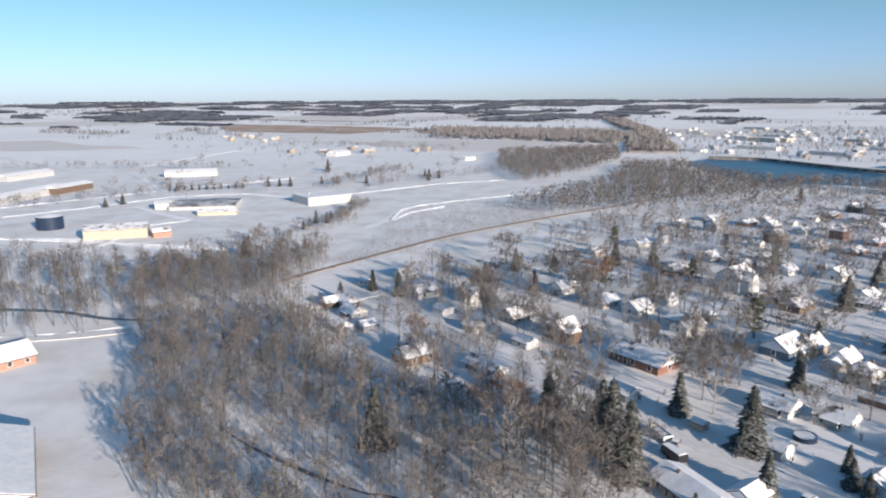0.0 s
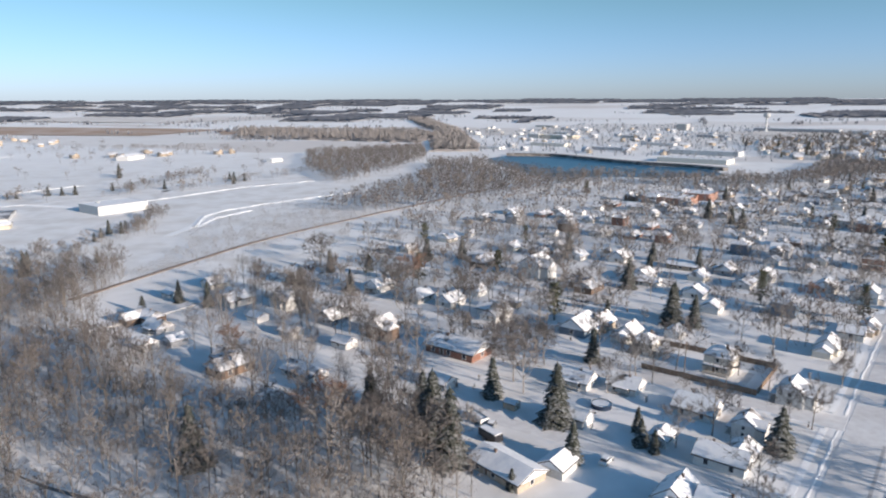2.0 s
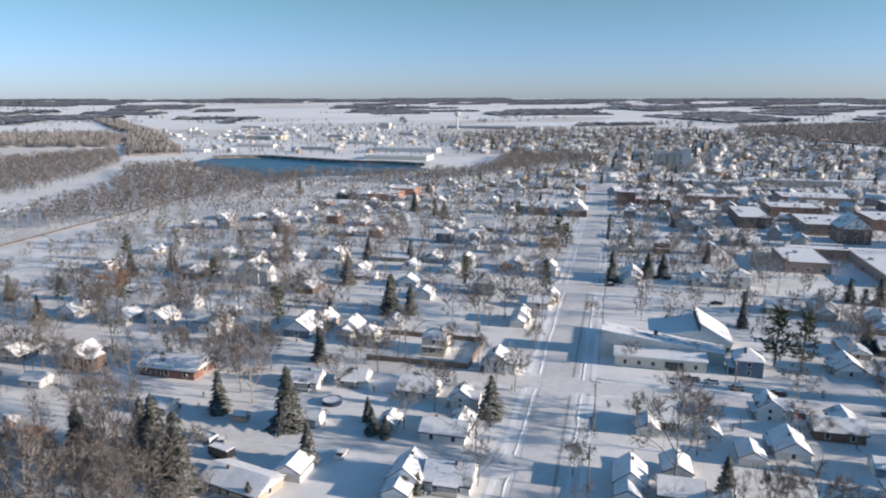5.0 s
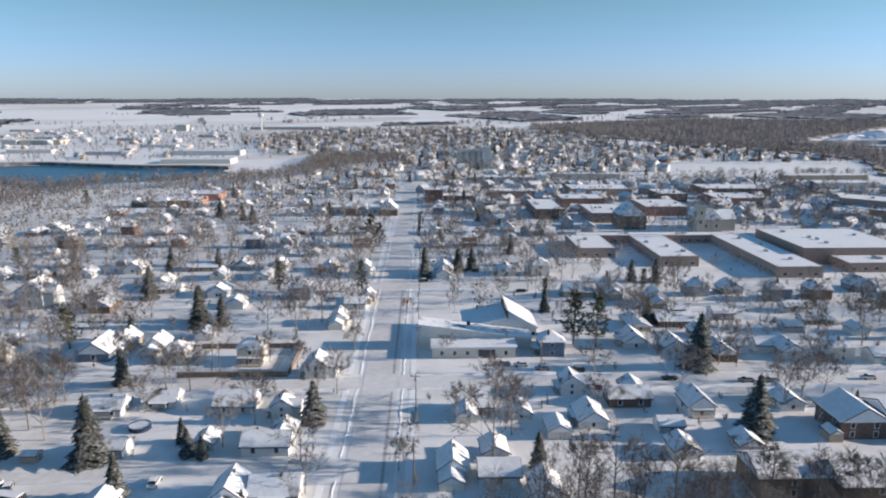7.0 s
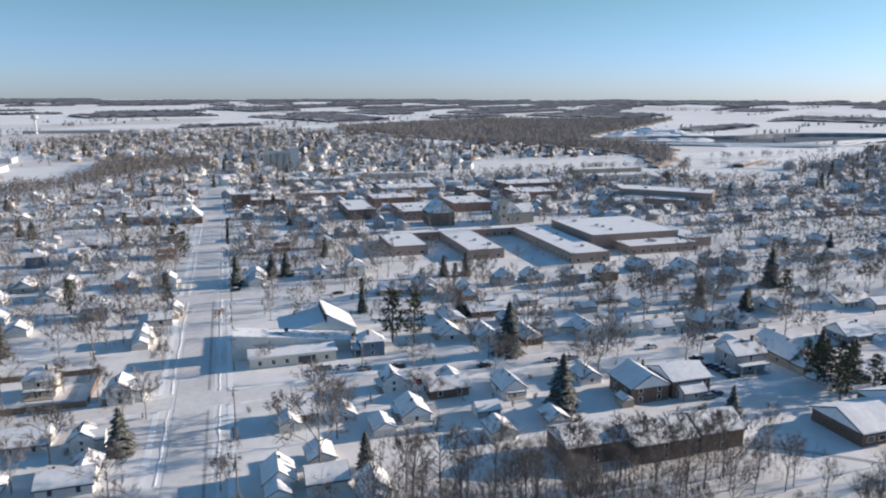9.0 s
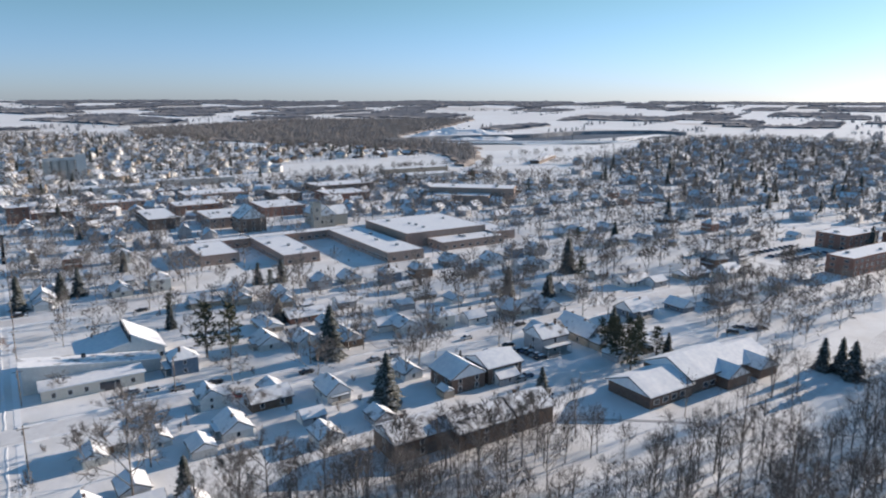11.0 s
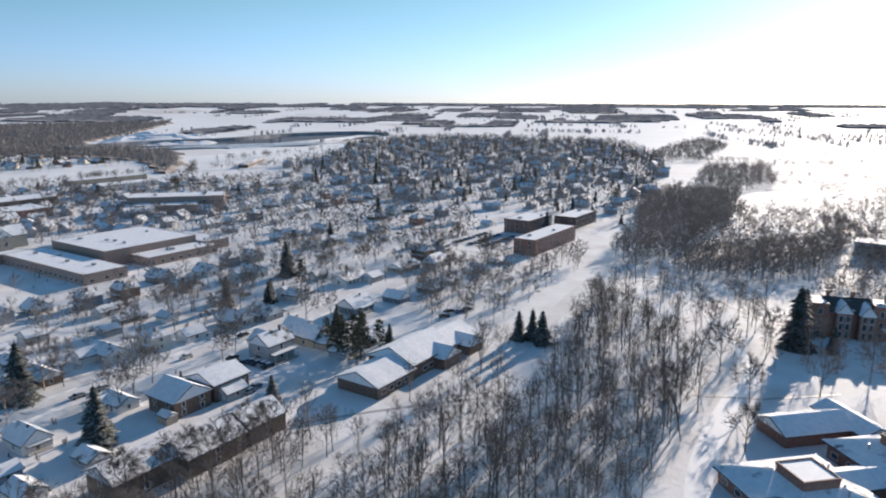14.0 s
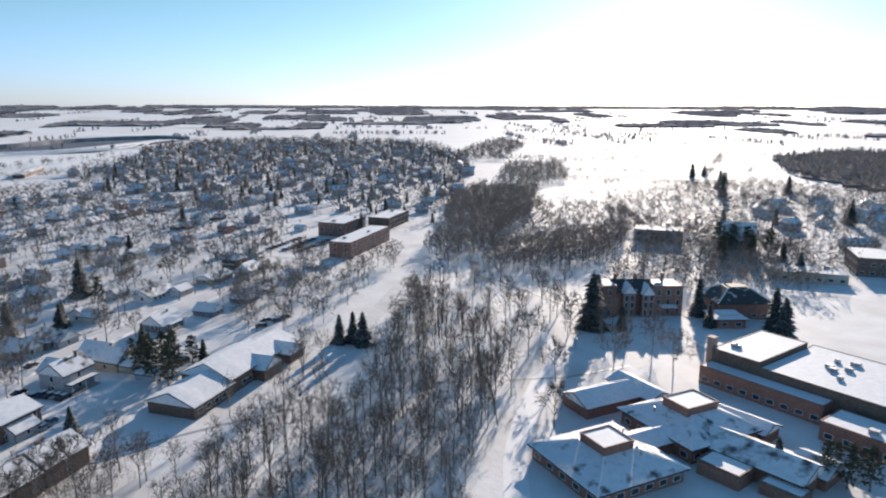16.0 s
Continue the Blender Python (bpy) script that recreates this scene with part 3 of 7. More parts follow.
def inside(p, poly):
    x, y = p
    hit = False
    for (x0, y0), (x1, y1) in zip(poly, poly[1:] + poly[:1]):
        if (y0 > y) != (y1 > y) and x < (x1 - x0) * (y - y0) / (y1 - y0) + x0:
            hit = not hit
    return hit


def scatter(poly, gap, seed, lo=0.75, hi=1.2, avoid=()):
    """Places inside a polygon of the plan, about gap metres apart, as (x, y, scale)."""
    rnd = random.Random(seed)
    us, vs = [p[0] for p in poly], [p[1] for p in poly]
    out = []
    u = min(us)
    while u < max(us):
        v = min(vs)
        while v < max(vs):
            p = (u + rnd.uniform(-0.5, 0.5) * gap, v + rnd.uniform(-0.5, 0.5) * gap)
            if inside(p, poly) and not any(math.hypot(p[0] - a, p[1] - b) < r for a, b, r in avoid):
                out.append((*XY(*p), rnd.uniform(lo, hi)))
            v += gap
        u += gap
    return out


NEAR_KINDS = [tree_arrays(10 + k, h=rnd_h, spread=sp, limbs=11, subs=3, fine=3, twigs=5, tw=0.058, tl=1.6, first=0.2, lite=True, girth=0.0105, rise_up=0.7)
              for k, (rnd_h, sp) in enumerate(((16, 0.31), (18, 0.28), (14, 0.35), (17, 0.3), (19, 0.27), (15, 0.33)))]
DENSE_KINDS = [tree_arrays(20 + k, h=15 + k, spread=0.3, limbs=10, subs=3, fine=3, twigs=3, tw=0.11, tl=1.4, first=0.24, lite=True, girth=0.0105, rise_up=0.6) for k in range(4)]
MID_KINDS = [tree_arrays(30 + k, h=12 + k, spread=0.36, limbs=9, subs=3, fine=2, twigs=3, tw=0.2, tl=1.6, first=0.13, lite=True, girth=0.011, rise_up=0.15) for k in range(4)]
FAR_KINDS = [tree_arrays(40 + k, h=12 + k, spread=0.42, limbs=5, subs=3, fine=1, twigs=6, tw=0.34, tl=2.2, lite=True, girth=0.013) for k in range(4)]
DIM_KINDS = [(w[:12], f[:12], a, b) for w, f, a, b in (tree_arrays(50 + k, h=11 + k, spread=0.36, limbs=7, subs=2, fine=1, twigs=5, tw=0.4, tl=2.2, first=0.1, lite=True, girth=0.013, rise_up=0.15) for k in range(5))]

BRUSH_KINDS = [(w[:12], f[:12], a, b) for w, f, a, b in (tree_arrays(55 + k, h=9 + k, spread=0.5, limbs=7, subs=3, fine=1, twigs=1, tw=0.16, tl=2.0, first=0.06, lite=True, girth=0.01) for k in range(4))]
BANK_KINDS = [(w[:12], f[:12], a, b) for w, f, a, b in (tree_arrays(75 + k, h=12 + k, spread=0.33, limbs=8, subs=3, fine=1, twigs=2, tw=0.3, tl=2.0, first=0.08, lite=True, girth=0.012, rise_up=0.2) for k in range(4))]
TOWN_KINDS = [(w[:12], f[:12], a, b) for w, f, a, b in (tree_arrays(65 + k, h=12 + k, spread=0.34, limbs=6, subs=2, fine=1, twigs=2, tw=0.62, tl=2.6, first=0.1, lite=True, girth=0.013, rise_up=0.1) for k in range(5))]
WEST_WOOD = [(48, -228), (39, -191), (25, -141), (30, -112), (46, -88), (75, -62), (104, -72), (112, -100), (108, -135), (92, -165), (100, -190), (108, -232), (118, -262), (152, -296), (163, -326), (122, -318), (96, -328), (74, -322), (60, -290), (52, -262), (47, -240)]
LANE_GAPS = [(13 + 9.5 * k, -265 + 2.6 * k, 6.5) for k in range(11)] + [(11 + 9.5 * k, -256 + 2.6 * k, 6.5) for k in range(11)]
CREEK_GAPS = [(68, -107, 4), (64, -113, 4), (59, -121, 6), (57, -128, 7), (52, -136, 6), (53, -146, 5), (52, -156, 4), (49, -267, 6), (42, -278, 6), (35, -289, 7), (25, -298, 7), (16, -307, 7)]
forest("west_woods", "bare grey-brown woods along the creek in snow", scatter(WEST_WOOD, 6.0, 3, 0.6, 1.1, avoid=LANE_GAPS + CREEK_GAPS), DENSE_KINDS, [BARK, TWIG])
forest("underwood", "low grey brush under the bare woods", scatter(WEST_WOOD, 3.5, 5, 0.3, 0.62, avoid=LANE_GAPS + CREEK_GAPS), BRUSH_KINDS, [BARK, TWIG])
PARK_WOOD = [(104, 60), (86, 92), (92, 120), (74, 150), (84, 196), (98, 250), (96, 262), (60, 232), (36, 190), (36, 140), (30, 110), (40, 70), (70, 30)]
forest("park_woods", "bare grey-brown woods in the snowy park", scatter(PARK_WOOD, 5.9, 4, 0.7, 1.15, avoid=((60, 196, 8),)), NEAR_KINDS, [BARK, TWIG])


# ---- houses ----
def window_mesh(w, h, name="window"):
    """A framed sash window with a recessed dark pane and a sill."""
    bm = bmesh.new()
    t = 0.12
    o = [(-w / 2 - t, -h / 2 - t), (w / 2 + t, -h / 2 - t), (w / 2 + t, h / 2 + t), (-w / 2 - t, h / 2 + t)]
    i = [(-w / 2, -h / 2), (w / 2, -h / 2), (w / 2, h / 2), (-w / 2, h / 2)]
    V = [[bm.verts.new((p[0], y, p[1])) for p in q] for q, y in ((o, -0.03), (o, 0.08), (i, 0.08), (i, 0.02))]
    for k in range(4):
        k2 = (k + 1) % 4
        for a in range(3):
            bm.faces.new((V[a][k], V[a][k2], V[a + 1][k2], V[a + 1][k]))
    f = bm.faces.new(V[3])
    f.material_index = 1
    me = bpy.data.meshes.new(name)
    bmesh.ops.recalc_face_normals(bm, faces=bm.faces)
    bm.to_mesh(me)
    bm.free()
    me.materials.append(TRIM)
    me.materials.append(GLASS)
    return me


WIN = window_mesh(1.0, 1.4)
WIN_WIDE = window_mesh(2.0, 1.3)
WIN_TALL = window_mesh(1.3, 2.2)


def put(name, me, parent, x, y, z, turn):
    ob = new(name, me)
    ob.parent = parent
    ob.matrix_basis = pose(x, y, z, 0, 0, turn)
    return ob


SPARSE = [1.0]


def windows_round(parent, L, W, Hw, storeys, gap=3.3, me=None, sides="nsew", gable=0.0, h0=1.5):
    """Windows on the four walls, evenly set, storey by storey (local y is the outward face of the mesh)."""
    me = me or WIN
    gap = gap * SPARSE[0]
    sh = Hw / storeys
    for s in range(storeys):
        z = s * sh + min(h0, sh * 0.55)
        n = max(1, int(L / gap) - 1)
        for k in range(n):
            x = (k + 0.5) / n * L - L / 2
            if "n" in sides:
                put("window", me, parent, x, W / 2, z, 0)
            if "s" in sides:
                put("window", me, parent, x, -W / 2, z, 180)
        n = max(1, int(W / (gap + 0.4)) - 1)
        for k in range(n):
            y = (k + 0.5) / n * W - W / 2
            if "e" in sides and SPARSE[0] == 1.0:
                put("window", me, parent, L / 2, y, z, -90)
            if "w" in sides:
                put("window", me, parent, -L / 2, y, z, 90)
    if gable > 1.6 and SPARSE[0] == 1.0:
        put("window", me, parent, L / 2, 0, Hw + gable * 0.36, -90)
        put("window", me, parent, -L / 2, 0, Hw + gable * 0.36, 90)


def gable_body(parent, L, W, Hw, pitch, wall, snowm, over=0.45, x=0.0, y=0.0, turn=0.0, z=0.0, edge=None):
    """Walls with gables, a dark roof slab with eaves, and the snow that lies on it."""
    at = pose(x, y, z, 0, 0, turn)
    tn = math.tan(radians(pitch))
    up = tn * W / 2
    bm = bmesh.new()
    prism(bm, [(-W / 2, -0.3), (W / 2, -0.3), (W / 2, Hw), (0, Hw + up), (-W / 2, Hw)], -L / 2, L / 2)
    part("wall", bm, wall, parent, at=at)
    bm = bmesh.new()
    e = W / 2 + over
    zl = Hw - over * tn
    prism(bm, [(-e, zl), (0, Hw + up), (e, zl), (e, zl + 0.2), (0, Hw + up + 0.22), (-e, zl + 0.2)], -L / 2 - over, L / 2 + over)
    roof = part("roof", bm, edge or DARKROOF, parent, "dark shingle roof with eaves", at=at)
    bm = bmesh.new()
    e2 = e - 0.12
    zl2 = Hw - (over - 0.12) * tn + 0.2
    n = max(2, int(L / 3))
    X = [-L / 2 - over + 0.12 + (L + 2 * over - 0.24) * k / n for k in range(n + 1)]
    rnd = random.Random(int(L * 100 + W * 10))
    rows = []
    for xx in X:
        t = 0.2 + rnd.uniform(-0.05, 0.08)
        rows.append([bm.verts.new((xx, yy, zz)) for yy, zz in ((-e2, zl2 - 0.02), (-e2 + 0.1, zl2 + t), (0, Hw + up + 0.2 + t), (e2 - 0.1, zl2 + t), (e2, zl2 - 0.02))])
    for a, b in zip(rows, rows[1:]):
        for k in range(4):
            bm.faces.new((a[k], a[k + 1], b[k + 1], b[k]))
    bm.faces.new(rows[0])
    bm.faces.new(rows[-1])
    part("snow_cover", bm, snowm, roof, "snow lying on the roof")
    return up


def chimney(parent, x, y, z0, z1, s=0.7, m=None):
    bm = bmesh.new()
    box(bm, x - s / 2, y - s / 2, z0, x + s / 2, y + s / 2, z1 - 0.15)
    box(bm, x - s / 2 - 0.08, y - s / 2 - 0.08, z1 - 0.15, x + s / 2 + 0.08, y + s / 2 + 0.08, z1)
    part("chimney", bm, m or DBRICK, parent, "brick chimney")


def porch(parent, x0, x1, y0, y1, h=2.7):
    bm = bmesh.new()
    box(bm, x0, y0, h, x1, y1, h + 0.18)
    r = part("porch_roof", bm, DARKROOF, parent)
    bm = bmesh.new()
    box(bm, x0 + 0.1, y0 + 0.1, h + 0.17, x1 - 0.1, y1 - 0.1, h + 0.36)
    part("snow_cover", bm, SNOW, r)
    bm = bmesh.new()
    box(bm, x0, y0, -0.2, x1, y1, 0.3)
    part("porch_floor", bm, CONC, parent)
    far = y1 if abs(y1) > abs(y0) else y0
    for k in range(3 if SPARSE[0] == 1.0 else 0):
        x = x0 + 0.15 + (x1 - x0 - 0.3) * k / 2
        bm = bmesh.new()
        box(bm, x - 0.08, far - 0.16 if far > 0 else far, 0.3, x + 0.08, far if far > 0 else far + 0.16, h)
        part("post", bm, TRIM, parent)


def door(parent, x, y, turn, m=None):
    if SPARSE[0] > 1.0:
        return
    bm = bmesh.new()
    o = [(-0.62, 0.0), (0.62, 0.0), (0.62, 2.22), (-0.62, 2.22)]
    i = [(-0.5, 0.02), (0.5, 0.02), (0.5, 2.1), (-0.5, 2.1)]
    V = [[bm.verts.new((p[0], yy, p[1])) for p in q] for q, yy in ((o, -0.02), (o, 0.1), (i, 0.1), (i, 0.05))]
    for k in range(4):
        k2 = (k + 1) % 4
        for a in range(3):
            f = bm.faces.new((V[a][k], V[a][k2], V[a + 1][k2], V[a + 1][k]))
            f.material_index = 1
    bm.faces.new(V[3])
    part("door", bm, [m or BROWN, TRIM], parent, at=pose(x, y, 0.15, 0, 0, turn))


def make_house(form, wall, snowm, label):
    """One house of a form; local x runs along the ridge."""
    h = thing("house", label, "house")
    if form == "cottage":
        up = gable_body(h, 10.5, 8.4, 2.5, 33, wall, snowm, over=0.55)
        windows_round(h, 10.5, 8.4, 2.5, 1, gable=up, h0=1.4)
        door(h, 5.25, 1.8, -90)
        porch(h, -3, 3, 4.2, 6.0, 2.3)
        chimney(h, -1.5, 0.6, 4, 5.9, 0.5)
    elif form == "story_half":
        up = gable_body(h, 9.6, 8.2, 3.1, 38, wall, snowm, over=0.5)
        windows_round(h, 9.6, 8.2, 3.0, 1, gable=up)
        gable_body(h, 5.5, 6.2, 2.4, 28, wall, snowm, x=-7.0, y=0.6)
        porch(h, 4.8, 6.5, -3.2, 3.2, 2.4)
        chimney(h, 1.5, -0.5, 5, 7.1, 0.5)
        door(h, 4.8, 0, -90)
    elif form == "two_storey":
        up = gable_body(h, 9.5, 8.0, 5.2, 34, wall, snowm)
        windows_round(h, 9.5, 8.0, 5.2, 2, gable=up)
        gable_body(h, 6, 6.5, 4.6, 34, wall, snowm, x=-1.0, y=-4.2, turn=90)
        porch(h, -4.5, 4.5, 4.0, 6.2)
        chimney(h, -2.5, 0.8, 7, 9.2, 0.55)
        door(h, 4.75, -1, -90)
    elif form == "ranch":
        gable_body(h, 15, 9.0, 2.3, 22, wall, snowm, over=0.7)
        windows_round(h, 15, 9.0, 2.3, 1, gap=3.2, h0=1.3)
        door(h, 2.2, 4.5, 0)
        chimney(h, 3, 0.8, 3, 4.9, 0.5)
    elif form == "ell":
        gable_body(h, 11.5, 7.6, 2.7, 30, wall, snowm, over=0.55)
        gable_body(h, 8.4, 6.4, 2.5, 30, wall, snowm, x=3.0, y=5.0, turn=90, over=0.5)
        windows_round(h, 11.5, 7.6, 2.7, 1, sides="sew", gable=2.0)
        chimney(h, -2.5, 0.4, 4, 5.6, 0.5)
        door(h, -2.0, 3.8, 0)
    elif form == "garage":
        gable_body(h, 7.5, 6.5, 2.4, 28, wall, snowm)
        bm = bmesh.new()
        prism(bm, [(-0.02, 0.05), (0.07, 0.05), (0.07, 0.5), (0.04, 0.53), (0.07, 0.56), (0.07, 1.05), (0.04, 1.08), (0.07, 1.11), (0.07, 1.6), (0.04, 1.63), (0.07, 1.66), (0.07, 2.15), (-0.02, 2.15)], -2.4, 2.4)
        part("garage_door", bm, TRIM, h, "panelled garage door", at=pose(3.75, 0, 0, 0, 0, -90))
        put("window", WIN, h, 0, 3.25, 1.6, 0)
    elif form == "shed":
        gable_body(h, 4.5, 3.6, 2.2, 28, wall, snowm, over=0.25)
        door(h, 2.25, 0, -90)
    elif form == "foursquare":
        bm = bmesh.new()
        box(bm, -4.4, -4.4, -0.3, 4.4, 4.4, 5.8)
        part("wall", bm, wall, h)
        bm = bmesh.new()
        a = [bm.verts.new((x, y, 5.7)) for x, y in ((-5, -5), (5, -5), (5, 5), (-5, 5))]
        b = [bm.verts.new((x, y, 8.6)) for x, y in ((-0.8, -0.4), (0.8, -0.4), (0.8, 0.4), (-0.8, 0.4))]
        for k in range(4):
            bm.faces.new((a[k], a[(k + 1) % 4], b[(k + 1) % 4], b[k]))
        bm.faces.new(a[::-1])
        bm.faces.new(b)
        r = part("roof", bm, snowm, h, "hipped roof under snow")
        windows_round(h, 8.8, 8.8, 5.8, 2)
        porch(h, -4.2, 4.2, 4.4, 6.6)
        chimney(h, -2, 1.2, 6.5, 9.4)
        door(h, 1.0, 4.4, 0)
    return h


SPECS = {
    "cottage_white": ("cottage", WHITE, ROOFSNOW, "small white-sided cottage with snow on its roof"),
    "cottage_cream": ("cottage", CREAM, ROOFSNOW, "small cream-sided cottage with a snowy porch"),
    "cottage_grey": ("cottage", GREY, ROOFTHIN, "small grey cottage with patchy snow on its roof"),
    "cottage_blue": ("cottage", BLUE, ROOFFULL, "small slate-blue cottage under deep roof snow"),
    "half_white": ("story_half", WHITE, ROOFSNOW, "steep white gabled house with a rear wing in snow"),
    "half_tan": ("story_half", TAN, ROOFSNOW, "steep tan gabled house with a rear wing in snow"),
    "half_cream": ("story_half", CREAM, ROOFFULL, "steep cream gabled house under deep roof snow"),
    "two_white": ("two_storey", WHITE, ROOFSNOW, "two-storey white cross-gabled house with a snowy porch"),
    "two_grey": ("two_storey", GREY, ROOFSNOW, "two-storey grey cross-gabled house with a snowy porch"),
    "two_brown": ("two_storey", BROWN, ROOFTHIN, "two-storey brown house with patchy roof snow"),
    "ranch_brick": ("ranch", BRICK, ROOFSNOW, "long low red-brick ranch house under snow"),
    "ranch_tan": ("ranch", TAN, ROOFFULL, "long low tan ranch house under deep snow"),
    "ranch_white": ("ranch", WHITE, ROOFTHIN, "long low white ranch house with patchy snow"),
    "ell_white": ("ell", WHITE, ROOFSNOW, "white house with two crossing gables in snow"),
    "ell_brown": ("ell", BROWN, ROOFTHIN, "brown wooden house with crossing gables and patchy snow"),
    "ell_cream": ("ell", CREAM, ROOFFULL, "cream house with crossing gables under deep snow"),
    "garage_white": ("garage", WHITE, ROOFFULL, "white garage with a snow-covered gable roof"),
    "garage_grey": ("garage", GREY, ROOFSNOW, "grey garage with a snow-covered gable roof"),
    "shed": ("shed", TAN, ROOFFULL, "small tan garden shed under snow"),
    "four_cream": ("foursquare", CREAM, ROOFSNOW, "square two-storey cream house with a hipped snowy roof"),
    "four_brick": ("foursquare", BRICK, ROOFTHIN, "square two-storey brick house with a hipped snowy roof"),
    "four_blue": ("foursquare", BLUE, ROOFSNOW, "square two-storey blue house with a hipped snowy roof"),
}
MODELS, TAKEN, FOOT = {}, [], []


def place(key, u, v, turn=0.0, s=1.0, r=None, sparse=1.0):
    """A house of a kind at (u, v); turn 0: ridge along the main street, 90: along the cross streets."""
    at = G(u, v, 0, turn, s)
    SPARSE[0] = sparse
    if (key, sparse) not in MODELS:
        form, wall, snowm, label = SPECS[key]
        ob = MODELS[key, sparse] = make_house(form, wall, snowm, label)
        ob.matrix_basis = at
    else:
        ob = copy_thing(MODELS[key, sparse], Matrix.Identity(4))
        ob.matrix_basis = at
    SPARSE[0] = 1.0
    ob["group"] = "houses of the town"
    if r is None:
        r = 5 if key in ("garage_white", "garage_grey", "shed") else 9
    TAKEN.append((u, v, r * s))
    return ob


place("ranch_brick", 167.5, -123.0, 90, 1.2)
place("cottage_white", 168.0, -81.9, 90, 0.84)
place("cottage_white", 172.3, -69.5, 90, 0.8)
place("cottage_blue", 208.2, -101.7, 0, 1.122)
place("half_tan", 216.0, -97.3, 0, 0.867)
place("half_white", 212.8, -85.8, 0, 0.816)
place("two_white", 265.4, -152.3, 0, 1.224)
place("ell_brown", 256.9, -122.0, 0, 1.02)
place("ell_white", 203.4, -132.7, 0, 0.918)
place("cottage_cream", 203.5, -169.4, 0, 0.918)
place("cottage_white", 206.9, -156.1, 0, 0.918)
place("ell_brown", 267.1, -182.2, 0, 1.02)
place("cottage_white", 315.0, -133.6, 0, 1.02)
place("cottage_cream", 288.4, -111.0, 0, 0.918)
place("cottage_white", 306.4, -152.2, 0, 0.816)
place("ell_brown", 124.8, -230.2, 90, 0.918)
place("cottage_grey", 121.1, -217.8, 90, 0.816)
place("garage_grey", 109.1, -205.2, 90, 0.918)
place("garage_grey", 117.2, -200.9, 0, 0.816)
place("ell_brown", 114.3, -167.1, 0, 1.02)
place("ranch_white", 125.6, -147.4, 90, 0.816)
place("ell_white", 157.2, -223.0, 0, 1.02)
place("two_white", 165.8, -205.8, 0, 0.816)
place("ranch_tan", 116.0, -72.0, 78, 0.95)
place("garage_white", 123.5, -64.0, 0, 0.9)
place("half_white", 126.5, -39.2, 0, 0.867)
place("cottage_white", 128.0, -30.6, 90, 0.918)
place("ell_white", 147.4, -36.5, -90, 0.92)
place("two_white", 165.5, -36.4, 0, 0.6528)
place("two_white", 191.3, -31.7, 0, 0.7956)
place("ranch_white", 281.3, -108.0, 90, 0.816)
place("cottage_white", 275.6, -84.1, 0, 0.918)
place("cottage_white", 319.5, -68.6, 0, 0.918)
place("cottage_grey", 320.7, -85.5, 0, 0.918)
place("cottage_white", 316.1, -44.3, 0, 0.918)
place("half_tan", 267.6, -23.1, 0, 0.714)
place("four_blue", 270.9, -50.2, 0, 0.918)
place("half_cream", 238.1, -30.9, 0, 0.816)
place("garage_white", 256.9, -26.9, 90, 1.02)
place("garage_white", 258.7, -72.8, 0, 1.02)
place("ranch_tan", 318.3, -104.0, 90, 0.918)
place("ell_cream", 166.5, 12.5, 90, 0.8)
place("cottage_white", 164.0, 24.0, 0, 0.66)
place("two_white", 177.8, 39.7, 0, 0.714)
place("cottage_white", 159.6, 41.0, 0, 0.86)
place("garage_white", 153.4, 31.8, 0, 0.867)
place("ell_brown", 170.5, 53.5, -90, 0.95)
place("half_white", 165.5, 70.2, 180, 0.86)
place("garage_grey", 155.0, 59.5, 90, 0.816)
place("half_cream", 136.5, 5.7, 0, 0.816)
place("garage_white", 133.3, 15.3, 90, 1.122)
place("half_white", 127.3, 24.3, 0, 0.765)
place("four_blue", 207.1, 39.5, 0, 0.867)
place("cottage_white", 214.2, 67.8, 0, 0.918)
place("cottage_white", 209.7, 79.3, 0, 0.867)
place("half_tan", 261.1, 90.7, 0, 0.918)
place("ranch_brick", 235.1, 89.6, 90, 0.969)
place("four_cream", 306.5, 52.0, 0, 0.918)
place("cottage_cream", 307.3, 36.8, 0, 0.918)
place("half_white", 307.6, 8.4, 0, 1.02)
place("half_tan", 274.3, 76.2, 0, 1.02)
place("ranch_tan", 232.2, 74.4, 0, 0.816)
place("ell_white", 205.5, 114.2, 0, 0.969)
place("four_cream", 200.8, 128.2, 0, 0.816)
place("garage_white", 198.4, 140.4, 90, 1.02)
place("cottage_cream", 199.1, 160.2, 0, 1.02)
place("cottage_grey", 195.7, 171.8, 0, 1.02)
place("ell_white", 208.9, 199.2, 90, 1.02)
place("cottage_grey", 278.0, 183.3, 0, 1.02)
place("cottage_white", 269.4, 202.3, 0, 1.02)
place("ell_white", 250.1, 213.7, 0, 1.02)
place("four_blue", 264.5, 141.3, 0, 0.918)
place("cottage_cream", 275.6, 126.8, 0, 0.918)
place("ranch_tan", 235.5, 140.7, 90, 0.714)
place("garage_grey", 241.5, 108.7, 90, 1.02)
place("four_blue", 275.7, 221.0, 0, 0.816)
place("two_grey", 273.5, 232.6, 0, 0.816)
place("two_grey", 161.9, 144.1, 90, 1.122)
place("half_tan", 169.4, 163.9, 0, 1.02)
place("half_tan", 160.9, 161.4, 0, 1.02)
place("cottage_blue", 173.2, 198.4, 90, 1.122)
place("ranch_white", 204.7, 231.0, 90, 1.02)
place("garage_grey", 197.3, 238.2, 90, 1.02)
place("ranch_tan", 198.2, 263.4, 90, 1.02)
place("half_white", 189.3, 277.8, 90, 1.02)
place("two_grey", -80.8, 498.0, 40, 1.02)
